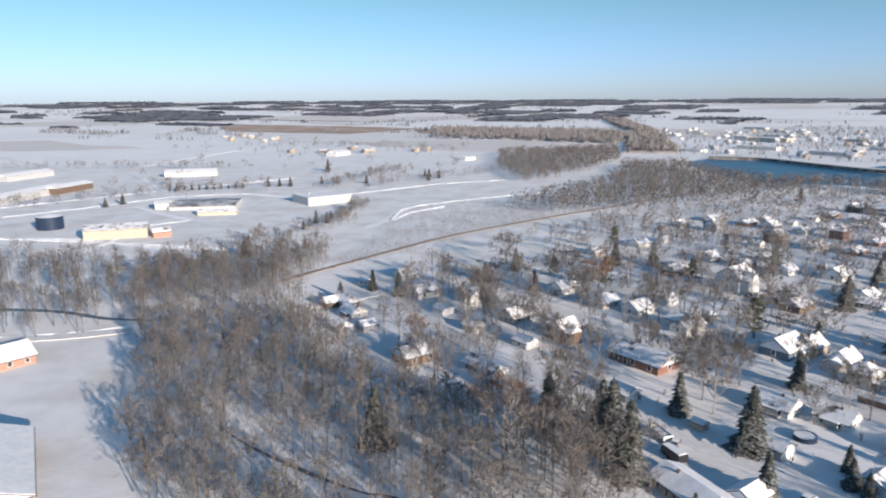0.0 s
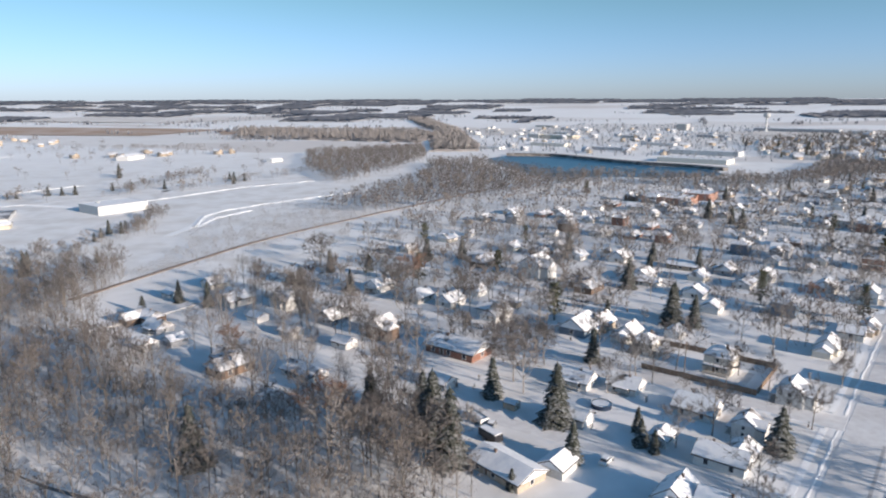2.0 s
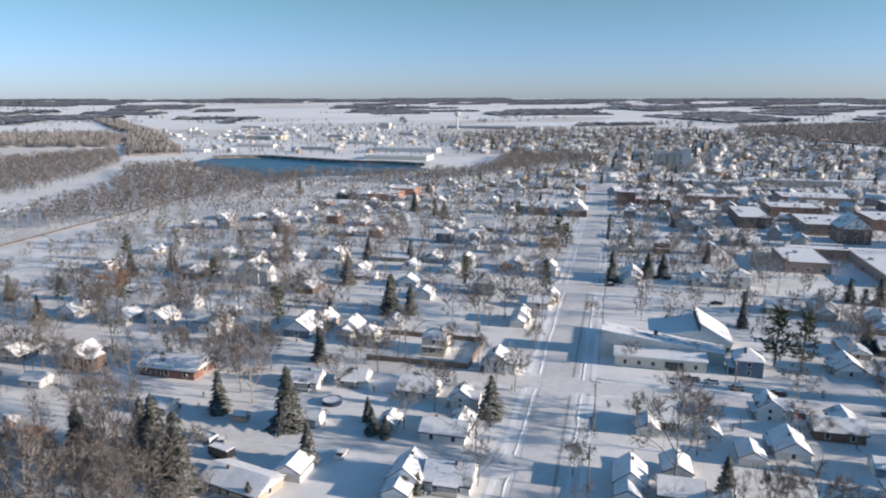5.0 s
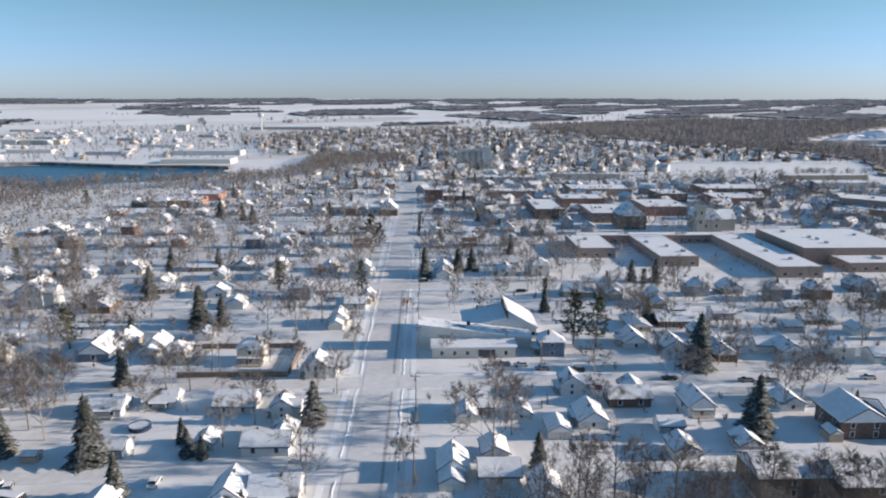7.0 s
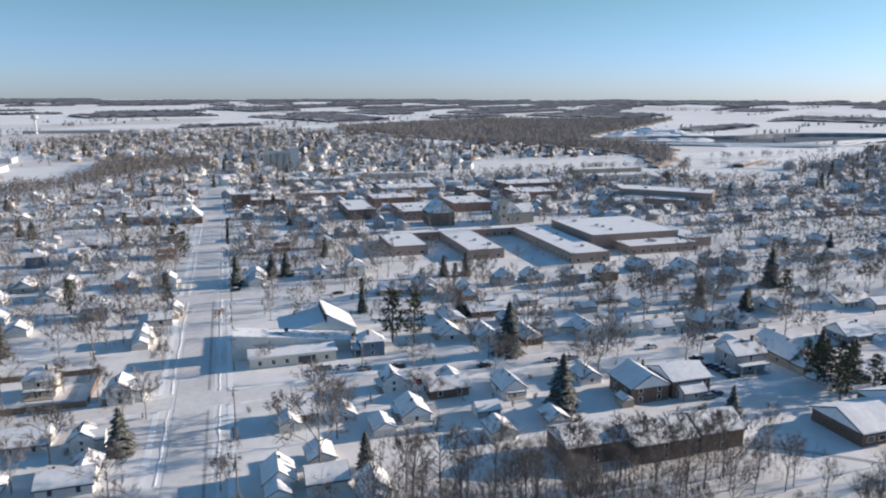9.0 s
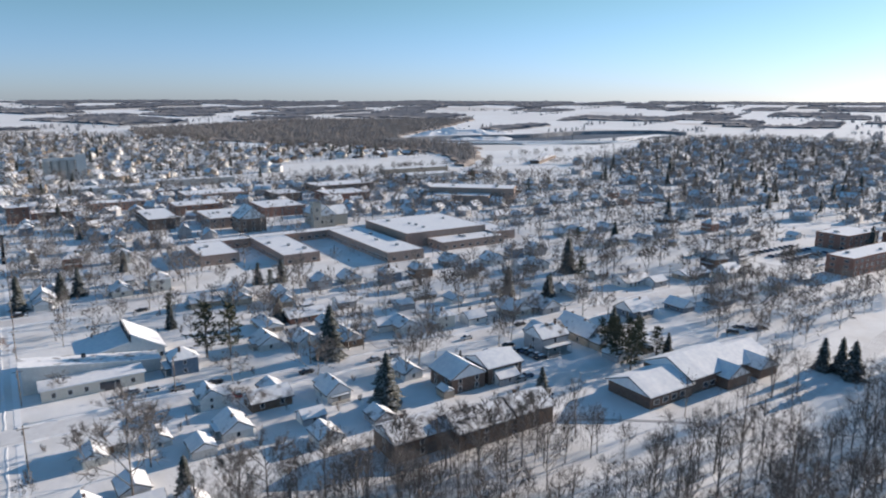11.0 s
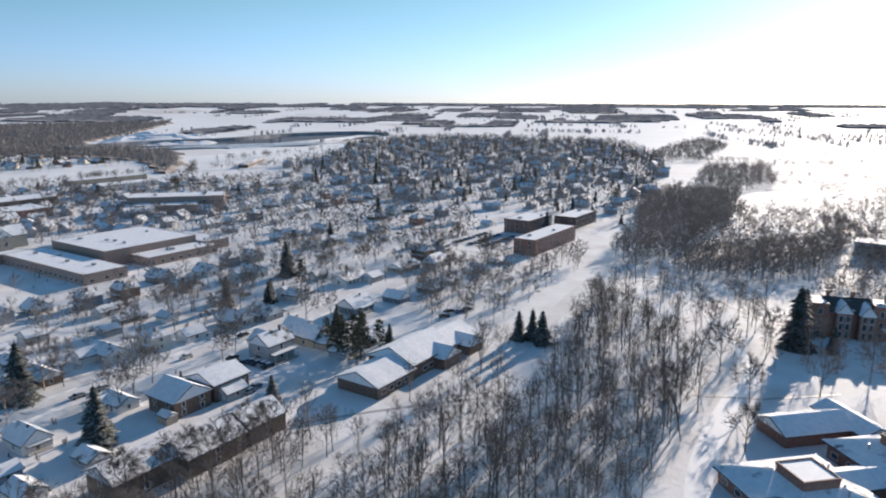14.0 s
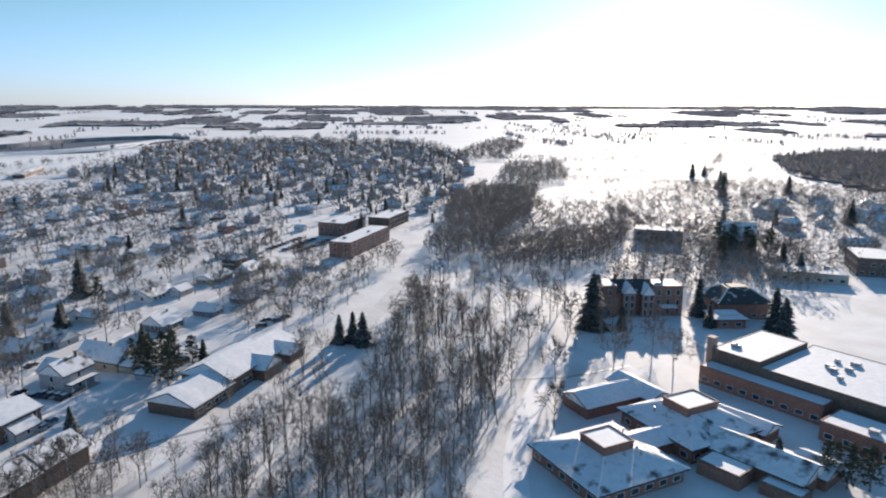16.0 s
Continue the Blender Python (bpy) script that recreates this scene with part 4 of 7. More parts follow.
place("cottage_white", -109.4, 555.4, 30, 1.02)
place("ranch_white", -110.3, 451.0, 20, 1.224)
place("cottage_white", -146.2, 581.5, 30, 1.02)


def free(u, v, r):
    return all(math.hypot(u - a, v - b) > r + q for a, b, q in TAKEN)


def keep_clear(u0, v0, u1, v1):
    """Marks a rectangle of the plan as built on."""
    n, m = max(1, round((u1 - u0) / 14)), max(1, round((v1 - v0) / 14))
    for i in range(n):
        for j in range(m):
            TAKEN.append((u0 + (i + 0.5) * (u1 - u0) / n, v0 + (j + 0.5) * (v1 - v0) / m, 9.0))


keep_clear(196, -6, 262, 62)
keep_clear(296, 66, 400, 252)
keep_clear(400, 60, 520, 330)
keep_clear(520, -4, 600, 290)
keep_clear(150, 120, 172, 160)
keep_clear(150, 320, 220, 455)
keep_clear(190, -285, 235, -215)
# the rest of the town's houses stand along the streets, a lot each
_rnd = random.Random(11)
LOTS = []
for _u, (_a, _b) in ROAD_U.items():
    for _side in (-1, 1):
        _v = _a + 10
        while _v < _b - 5:
            LOTS.append((_u + _side * _rnd.uniform(15, 21), _v + _rnd.uniform(-2, 2), 90 if _rnd.random() < 0.3 else 0, False))
            if _rnd.random() < 0.55:
                LOTS.append((_u + _side * _rnd.uniform(34, 42), _v + _rnd.uniform(-3, 3), 90 if _rnd.random() < 0.5 else 0, True))
            _v += _rnd.uniform(17, 23)
_small = ["garage_white", "garage_grey", "garage_white", "shed"]
_main = [k for k in SPECS if k not in _small]
for _u, _v, _t, _g in LOTS:
    if abs(_v - MAIN_V) < 15 or any(abs(_v - q) < 12 and abs(_u - w) < 50 for q, w in ((-118, 237), (-118, 338), (-118, 440), (-205, 237), (-205, 338), (250, 237), (250, 338), (345, 237), (345, 338))):
        continue
    if free(_u, _v, 3 if _g else 6.5):
        place(_rnd.choice(_small if _g else _main), _u, _v, _t + _rnd.uniform(-2, 2) + (180 if _rnd.random() < 0.5 else 0), _rnd.uniform(0.76, 0.95), sparse=1.0 if _u < 205 else (2.8 if _u < 290 else 8.0))
        _road = min(ROAD_U, key=lambda k: abs(k - _u))
        if not _g and _u < 400 and abs(_u - _road) > 13:
            _s = 1 if _u > _road else -1
            strip("driveway", "trodden driveway from a house to the street", [(_road + _s * 4.2, _v + 7.5), (_u + _s * 2, _v + 7.5)], 3.2, 0.035, DRIVE, "driveway")


def house_arrays(seed):
    """A plain far house: walls with gables, and a snow-covered roof."""
    rnd = np.random.RandomState(seed)
    L, W, Hw, up = rnd.uniform(8, 13), rnd.uniform(7, 9), rnd.uniform(2.8, 5.5), rnd.uniform(2.0, 3.2)
    V = [(-L / 2, -W / 2, -0.3), (L / 2, -W / 2, -0.3), (L / 2, W / 2, -0.3), (-L / 2, W / 2, -0.3), (-L / 2, -W / 2, Hw), (L / 2, -W / 2, Hw), (L / 2, W / 2, Hw), (-L / 2, W / 2, Hw), (-L / 2, 0, Hw + up), (L / 2, 0, Hw + up)]
    F = [(0, 1, 5), (0, 5, 4), (2, 3, 7), (2, 7, 6), (1, 2, 6), (1, 6, 5), (5, 6, 9), (3, 0, 4), (3, 4, 7), (4, 8, 7)]
    o, t = 0.5, 0.3
    R = [(-L / 2 - o, -W / 2 - o, Hw - 0.25), (L / 2 + o, -W / 2 - o, Hw - 0.25), (L / 2 + o, 0, Hw + up + t), (-L / 2 - o, 0, Hw + up + t), (L / 2 + o, W / 2 + o, Hw - 0.25), (-L / 2 - o, W / 2 + o, Hw - 0.25)]
    RF = [(0, 1, 2), (0, 2, 3), (3, 2, 4), (3, 4, 5)]
    return np.array(V), np.array(F), np.array(R), np.array(RF)


FAR_HOUSES = [house_arrays(k) for k in range(8)]


def far_houses(name, poly, gap, seed, wall):
    spots = scatter(poly, gap, seed, 0.85, 1.2)
    return forest(name, "distant snow-roofed houses of the town", spots, FAR_HOUSES, [wall, ROOFSNOW], "houses")


def clump_arrays(seed, h=12.0, w0=1.2, w1=2.4, n=11):
    """A far tree seen as a tuft: crossed upright slivers round a stem."""
    rnd = np.random.RandomState(seed)
    V, F = [], []
    for _ in range(n):
        a, r = rnd.uniform(0, math.tau), rnd.uniform(0.5, 4.2)
        z0 = rnd.uniform(-0.3, 0.55) * h
        w = rnd.uniform(w0, w1)
        b = rnd.uniform(0, math.tau)
        p = np.array((r * 0.6 * math.cos(a), r * 0.6 * math.sin(a), max(-0.3, z0)))
        q = np.array((r * math.cos(a), r * math.sin(a), min(h, z0 + rnd.uniform(0.3, 0.6) * h)))
        s = np.array((math.cos(b), math.sin(b), 0)) * w
        o = len(V)
        V.extend((p - s * 0.5, p + s * 0.5, q + s * 0.3, q - s * 0.6))
        F.extend(((o, o + 1, o + 2), (o, o + 2, o + 3)))
    return np.zeros((0, 3)), np.zeros((0, 3), int), np.array(V), np.array(F)


CLUMPS = [clump_arrays(k, 11 + k % 3 * 2) for k in range(6)]
TUFTS = [clump_arrays(20 + k, 10 + k % 3 * 2, 0.5, 1.2, 14) for k in range(6)]
FAR_TOWN = [[(640, -130), (760, -110), (860, 0), (1000, -240), (1250, -330), (1550, -230), (1700, 60), (1500, 330), (1050, 330), (850, 280), (700, 250), (640, 100)],
            [(150, 440), (330, 450), (520, 500), (650, 610), (740, 830), (850, 960), (900, 1190), (800, 1330), (480, 1330), (270, 980), (200, 700)],
            [(850, 290), (1050, 330), (1190, 410), (1010, 500), (870, 535), (850, 400)]]
for _k, _p in enumerate(FAR_TOWN):
    far_houses("far_houses", _p, 47, 21 + _k, (WHITE, GREY, CREAM)[_k])
    far_houses("far_houses", _p, 52, 31 + _k, (TAN, GREY, BROWN)[_k])
    forest("far_town_trees", "bare trees among distant houses", scatter(_p, (15.2, 13.3, 14.8)[_k], 41 + _k, 0.75, 1.3), TOWN_KINDS, [BARK, TWIG])


def cone_arrays(seed, h=11.0):
    """A far conifer: three ragged skirts of boughs round a stem."""
    rnd = np.random.RandomState(seed)
    V, F = [], []
    for i in range(4):
        z0, z1, r = h * (0.06 + 0.2 * i), h * (0.42 + 0.2 * i), h * (0.25 - 0.05 * i)
        o = len(V)
        V.append((rnd.uniform(-0.3, 0.3), rnd.uniform(-0.3, 0.3), min(z1, h)))
        for k in range(7):
            a = k * math.tau / 7 + rnd.uniform(-0.3, 0.3)
            q = r * rnd.uniform(0.6, 1.15)
            V.append((q * math.cos(a), q * math.sin(a), z0 + rnd.uniform(-0.5, 0.5)))
        F.extend((o, o + 1 + k, o + 1 + (k + 1) % 7) for k in range(7))
    return np.zeros((0, 3)), np.zeros((0, 3), int), np.array(V), np.array(F)


CONES = [cone_arrays(k, 9 + 1.5 * k) for k in range(5)]
for _k, _p in enumerate(FAR_TOWN):
    forest("far_conifers", "dark conifers among distant houses", scatter(_p, (46, 33, 42)[_k], 141 + _k, 0.7, 1.2), CONES, [BARK, NEEDLE], "conifers")


# ---- larger buildings ----
def ring(bm, x0, y0, x1, y1, t, z0, z1, mi=0):
    """A low wall round a rectangle, as one connected ring."""
    o = [(x0, y0), (x1, y0), (x1, y1), (x0, y1)]
    i = [(x0 + t, y0 + t), (x1 - t, y0 + t), (x1 - t, y1 - t), (x0 + t, y1 - t)]
    V = [[bm.verts.new((*p, z)) for p in q] for q, z in ((o, z0), (o, z1), (i, z1), (i, z0))]
    for k in range(4):
        k2 = (k + 1) % 4
        for a in range(4):
            b = (a + 1) % 4
            f = bm.faces.new((V[a][k], V[a][k2], V[b][k2], V[b][k]))
            f.material_index = mi


def flat_wing(b, u0, v0, u1, v1, h, wall, storeys=1, me=None, gap=4.5, units=1, org=(0, 0), snowm=None, sides="nsew", parapet=0.5):
    """A flat-roofed wing of a building: walls, parapet, snow on the roof, windows, roof units."""
    cu, cv = (u0 + u1) / 2 - org[0], (v0 + v1) / 2 - org[1]
    FOOT.append((u0, v0, u1, v1))
    L, W = u1 - u0, v1 - v0
    at = pose(cu, -cv, 0)
    bm = bmesh.new()
    box(bm, -L / 2, -W / 2, -0.3, L / 2, W / 2, h - 0.3)
    wg = part("wing", bm, wall, b, at=at)
    bm = bmesh.new()
    ring(bm, -L / 2 - 0.06, -W / 2 - 0.06, L / 2 + 0.06, W / 2 + 0.06, 0.35, h - 0.45, h - 0.3 + parapet)
    part("parapet", bm, wall, wg)
    bm = bmesh.new()
    box(bm, -L / 2 + 0.33, -W / 2 + 0.33, h - 0.32, L / 2 - 0.33, W / 2 - 0.33, h - 0.1 + parapet * 0.4)
    part("snow_cover", bm, snowm or ROOFFULL, wg, "snow lying on the flat roof")
    rnd = random.Random(int(u0 * 7 + v0))
    for _ in range(units):
        x, y, s = rnd.uniform(-0.35, 0.35) * L, rnd.uniform(-0.35, 0.35) * W, rnd.uniform(0.7, 1.3)
        bm = bmesh.new()
        box(bm, x - s, y - s * 0.7, h - 0.2, x + s, y + s * 0.7, h + 1.1)
        part("rooftop_unit", bm, METAL, wg, "metal rooftop unit")
    if me:
        windows_round(wg, L, W, h - 0.4, storeys, gap=gap, me=me, sides=sides, h0=1.7)
    return wg


def building(name, label, category, u, v, turn=0.0):
    TAKEN.append((u, v, 12))
    return thing(name, label, category, at=G(u, v, 0, turn))


def flat_building(name, label, category, u0, v0, u1, v1, h, wall, storeys=1, me=None, gap=4.5, units=1, snowm=None):
    o = ((u0 + u1) / 2, (v0 + v1) / 2)
    b = building(name, label, category, *o)
    flat_wing(b, u0, v0, u1, v1, h, wall, storeys, me, gap, units, o, snowm)
    return b


# modern church on the main street: low front, lit side wing, hall of two opposed slopes
ch = building("church", "white modern church with opposed snowy roof slopes", "church", 220, 22)


def profile_block(parent, name, prof, x0, x1, m, label="", at=None):
    bm = bmesh.new()
    prism(bm, prof, x0, x1)
    return part(name, bm, m, parent, label, at)


profile_block(ch, "hall", [(9, -0.3), (9, 4.6), (-5, 7.6), (-5, 10.2), (-15, 4.2), (-15, -0.3)], -1, 16, WHITE, "white hall of the church")
# the clerestory's dark colour stands in for the shade on its sunless face
profile_block(ch, "clerestory", [(-4.9, 7.7), (-4.9, 10.45), (-5.4, 10.45), (-5.4, 7.7)], -1.4, 16.4, DARKROOF, "clerestory wall coloured dark for its shade between the roofs")
profile_block(ch, "snow_cover", [(9.6, 4.55), (9.6, 4.85), (-4.9, 7.95), (-4.9, 7.65)], -1.4, 16.4, ROOFFULL, "snow on the shaded roof slope")
profile_block(ch, "snow_cover", [(-5.0, 10.25), (-5.0, 10.55), (-15.6, 4.35), (-15.6, 4.05)], -1.4, 16.4, ROOFFULL, "snow on the sunlit roof slope")
profile_block(ch, "side_wing", [(24, -0.3), (24, 8.2), (-12, 3.6), (-12, -0.3)], -9, -1.05, WHITE)
profile_block(ch, "snow_cover", [(24.4, 8.22), (24.4, 8.5), (-12.4, 3.85), (-12.4, 3.57)], -9.4, -1.1, ROOFSNOW, "wind-swept snow on the side wing")
profile_block(ch, "front_wing", [(20, -0.3), (20, 3.4), (-6, 3.4), (-6, -0.3)], -17, -9.05, CREAM)
profile_block(ch, "snow_cover", [(20.5, 3.4), (20.5, 3.75), (-6.5, 3.75), (-6.5, 3.4)], -17.6, -9.1, ROOFFULL, "snow on the front wing")
for _k in range(6):
    put("window", WIN_TALL if _k in (3, 4) else WIN, ch, -17, 17 - 4.0 * _k, 1.6, 90)
for _k in range(4):
    put("window", WIN, ch, -1, -8.5 - 1.8 * _k, 2.2, 90)
bm = bmesh.new()
box(bm, -1.4, -0.05, 0, 1.4, 0.12, 2.6)
part("entrance", bm, GLASS, ch, "dark glazed entrance", at=pose(-17, 3.2, 0, 0, 0, 90))
bm = bmesh.new()
box(bm, -6, 7.5, 7.0, -4.6, 8.6, 7.9)
part("rooftop_unit", bm, DARKROOF, ch)

# school of low brick wings round courtyards
sc = building("school", "long low brown-brick school with flat snowy roofs", "school", 345, 130)
_o = (345, 130)
flat_wing(sc, 338, 77, 372, 96, 5.0, TBRICK, 1, WIN_WIDE, 4.0, 2, _o)
flat_wing(sc, 372.1, 84, 381, 172, 4.6, TBRICK, 1, WIN_WIDE, 4.0, 2, _o)
flat_wing(sc, 319, 112, 372, 131, 5.0, TBRICK, 1, WIN_WIDE, 4.0, 3, _o)
flat_wing(sc, 297, 158, 371.9, 179, 5.0, TBRICK, 1, WIN_WIDE, 4.0, 4, _o)
gy = building("school_gym", "tall dark-brick school hall with a broad snowy flat roof", "school hall", 345, 210)
flat_wing(gy, 322, 183, 372, 236, 8.0, TBRICK, 1, None, 4, 5, (345, 210))
flat_wing(gy, 306, 196, 321.9, 238, 4.4, TBRICK, 1, WIN_WIDE, 4, 2, (345, 210))
flat_wing(gy, 314, 236.1, 350, 252, 5.0, TBRICK, 1, WIN_WIDE, 5, 1, (345, 210))

# brick blocks of the town centre
of = building("office_block", "long brown-brick block of two stepped snowy flat roofs", "office block", 465, 281, -132)
flat_wing(of, 2, -34, 70, -8, 11.0, TBRICK, 2, WIN_WIDE, 5, 4)
flat_wing(of, 10, -7.9, 52, 8, 7.0, TBRICK, 1, WIN_WIDE, 5, 2)
TAKEN.extend(((455, 300, 16), (440, 310, 16), (425, 325, 16), (470, 312, 14)))
flat_building("shop_block", "tall red-brick corner block with a stepped top", "shop block", 521, 0, 536, 13, 10.4, BRICK, 3, WIN, 3.2, 1)
flat_building("shop_block", "row of red-brick shops under snow", "shop block", 522, 14, 540, 42, 5.6, BRICK, 2, WIN, 3.4, 2)
flat_building("shop_block", "row of red-brick shops under snow", "shop block", 545, 50, 562, 88, 6.0, ORANGE, 2, WIN, 3.4, 2)
flat_building("shop_block", "brown-brick shop block with a snowy flat roof", "shop block", 450, 73, 496, 92, 6.8, DBRICK, 2, WIN, 3.6, 2)
flat_building("shop_block", "brown-brick shop block with a snowy flat roof", "shop block", 436, 107, 474, 133, 6.4, TBRICK, 2, WIN, 3.6, 3)
flat_building("shop_block", "red-brick shop block with a snowy flat roof", "shop block", 461, 150, 496, 180, 6.4, BRICK, 2, WIN, 3.6, 2)
flat_building("shop_block", "red-brick shop block with a snowy flat roof", "shop block", 524, 180, 552, 202, 6.4, DBRICK, 2, WIN, 3.6, 1)
flat_building("shop_block", "red-brick shop block with a snowy flat roof", "shop block", 500, 100, 524, 132, 6.4, BRICK, 2, WIN, 3.6, 1)
flat_building("shop_block", "pale brick shop block with a snowy flat roof", "shop block", 560, 120, 590, 170, 5.6, TBRICK, 2, WIN, 4.0, 1)
flat_building("shop_block", "red-brick shop block with a snowy flat roof", "shop block", 500, 215, 530, 250, 6.4, BRICK, 2, WIN, 4.0, 1)
flat_building("shop_block", "brown-brick shop block with a snowy flat roof", "shop block", 560, 230, 590, 285, 5.6, DBRICK, 2, WIN, 4.2, 1)
flat_building("shop_block", "low white shop with a snowy flat roof", "shop block", 476, -70, 500, -42, 4.4, STEEL, 1, WIN_WIDE, 5, 2)
flat_building("shop_block", "low white shop with a snowy flat roof", "shop block", 476, -39, 494, -30, 3.6, CREAM, 1, WIN, 4, 1)
flat_building("shop_block", "orange-brick block beside the snowy street", "shop block", 504, -200, 530, -166, 5.2, ORANGE, 1, WIN_WIDE, 5, 1)
flat_building("shop_block", "orange-brick block beside the snowy street", "shop block", 530, -176, 552, -158, 6.4, ORANGE, 2, WIN, 4, 1)
flat_building("warehouse", "long low white depot with a snowy roof", "warehouse", 640, 40, 662, 104, 6, STEEL, 1, None, 5, 0)
flat_building("warehouse", "long low grey depot with a snowy roof", "warehouse", 668, 110, 690, 190, 6, CONC, 1, None, 5, 0)
flat_building("warehouse", "long low pale depot with a snowy roof", "warehouse", 600, 330, 622, 400, 5, STEEL, 1, None, 5, 0)
flat_building("warehouse", "long low pale depot with a snowy roof", "warehouse", 660, 350, 676, 430, 5, TAN, 1, None, 5, 0)

# dark old theatre-like block and the stone church
th = building("brick_hall", "dark old brick hall with a steep patchy roof", "hall", 422, 127)
gable_body(th, 18, 16, 8.5, 40, DBRICK, ROOFTHIN)
windows_round(th, 18, 16, 8.5, 2, gap=3.4, me=WIN_TALL, gable=5)
st = building("stone_church", "pale stone church with a square tower and gables", "church", 416, 172)
gable_body(st, 22, 13, 7.5, 42, STONE, ROOFSNOW)
gable_body(st, 16, 11, 7.0, 42, STONE, ROOFSNOW, x=-2, y=-8, turn=90)
windows_round(st, 22, 13, 7.5, 1, gap=3.6, me=WIN_TALL, gable=5, h0=3.5)
bm = bmesh.new()
box(bm, -11.6, 4.2, -0.3, -6.6, 9.2, 15)
_tw = part("tower", bm, STONE, st, "square stone tower")
bm = bmesh.new()
ring(bm, -11.9, 3.9, -6.3, 9.5, 0.5, 14.6, 16.0)
part("battlement", bm, STONE, _tw)
for _z in (6, 11.5):
    put("window", WIN_TALL, _tw, -11.6, 6.7, _z, 90)
    put("window", WIN_TALL, _tw, -9.1, 9.2, _z, 0)

bar = building("barn_house", "dark-fronted gabled hall with a bright snowy roof", "hall", 474, -25)
gable_body(bar, 16, 12, 4.5, 40, BROWN, ROOFFULL)
windows_round(bar, 16, 12, 4.5, 1, gap=4, gable=4)

# three staggered gabled units with dark shingled fronts, at the edge of the park woods
for _u, _v, _w in ((129.5, 74.3, 14.4), (126, 90, 15.6), (126.5, 105.5, 11.5)):
    ap = building("apartment_house", "dark-brown shingled apartment row with patchy roof snow", "apartment house", _u, _v, 90)
    gable_body(ap, _w, 10.5, 4.8, 26, BROWN, ROOFTHIN, over=0.6)
    windows_round(ap, _w, 10.5, 4.8, 2, gap=5.5)
    chimney(ap, 2, -1, 5.5, 8.2, 0.8)

du = building("apartment_house", "brown-brick apartment house with a steep snowy gable", "apartment house", 154, 104)
gable_body(du, 11, 11.5, 4.6, 30, DBRICK, ROOFFULL, over=0.6)
windows_round(du, 11, 11.5, 4.6, 2, gap=3.2, gable=3.0)
du2 = building("apartment_house", "brown-brick apartment house under deep snow", "apartment house", 154.5, 117, 90)
gable_body(du2, 12, 12, 5.0, 20, DBRICK, ROOFFULL, over=0.6)
windows_round(du2, 12, 12, 5.0, 2, gap=3.0)

# long low care home of three stepped gabled parts
lb = building("care_home", "long brown-brick building of three stepped snowy gables", "hall", 120, 165, 90)
gable_body(lb, 17, 15, 3.6, 22, DBRICK, ROOFFULL, x=19, y=0.0, over=0.7)
gable_body(lb, 22, 17, 4.6, 24, DBRICK, ROOFFULL, x=-0.6, y=-1.5, over=0.7)
gable_body(lb, 16, 15, 3.8, 22, DBRICK, ROOFFULL, x=-19.7, y=-1.0, over=0.7)
gable_body(lb, 9, 9, 3.6, 30, DBRICK, ROOFFULL, x=-5.5, y=6.2, turn=90, over=0.6)
gable_body(lb, 9, 8, 3.2, 30, DBRICK, ROOFFULL, x=-20, y=6.2, turn=90, over=0.6)
for _x in (25, 21.5, 18, 14.5, 4, 1, -13.5, -25):
    put("window", WIN_WIDE, lb, _x, 7.5 if _x > 10 else (7.0 if _x > -10 else 6.5), 1.7, 0)

# hospital-like brick blocks with flat roofs and a car park
ho = building("clinic", "brown-brick clinic of flat-roofed snowy wings", "clinic", 175, 375)
flat_wing(ho, 158, 327, 171, 381, 8.5, BRICK, 3, WIN_WIDE, 4.0, 2, (175, 375))
flat_wing(ho, 188, 380, 206, 412, 8.5, BRICK, 3, WIN_WIDE, 4.0, 2, (175, 375))
flat_wing(ho, 172, 414, 187, 450, 7.5, DBRICK, 2, WIN_WIDE, 4.5, 1, (175, 375))
strip("car_park", "ploughed car park beside the clinic", [(203, 330), (203, 375)], 27, 0.05, PACKED, "car park")

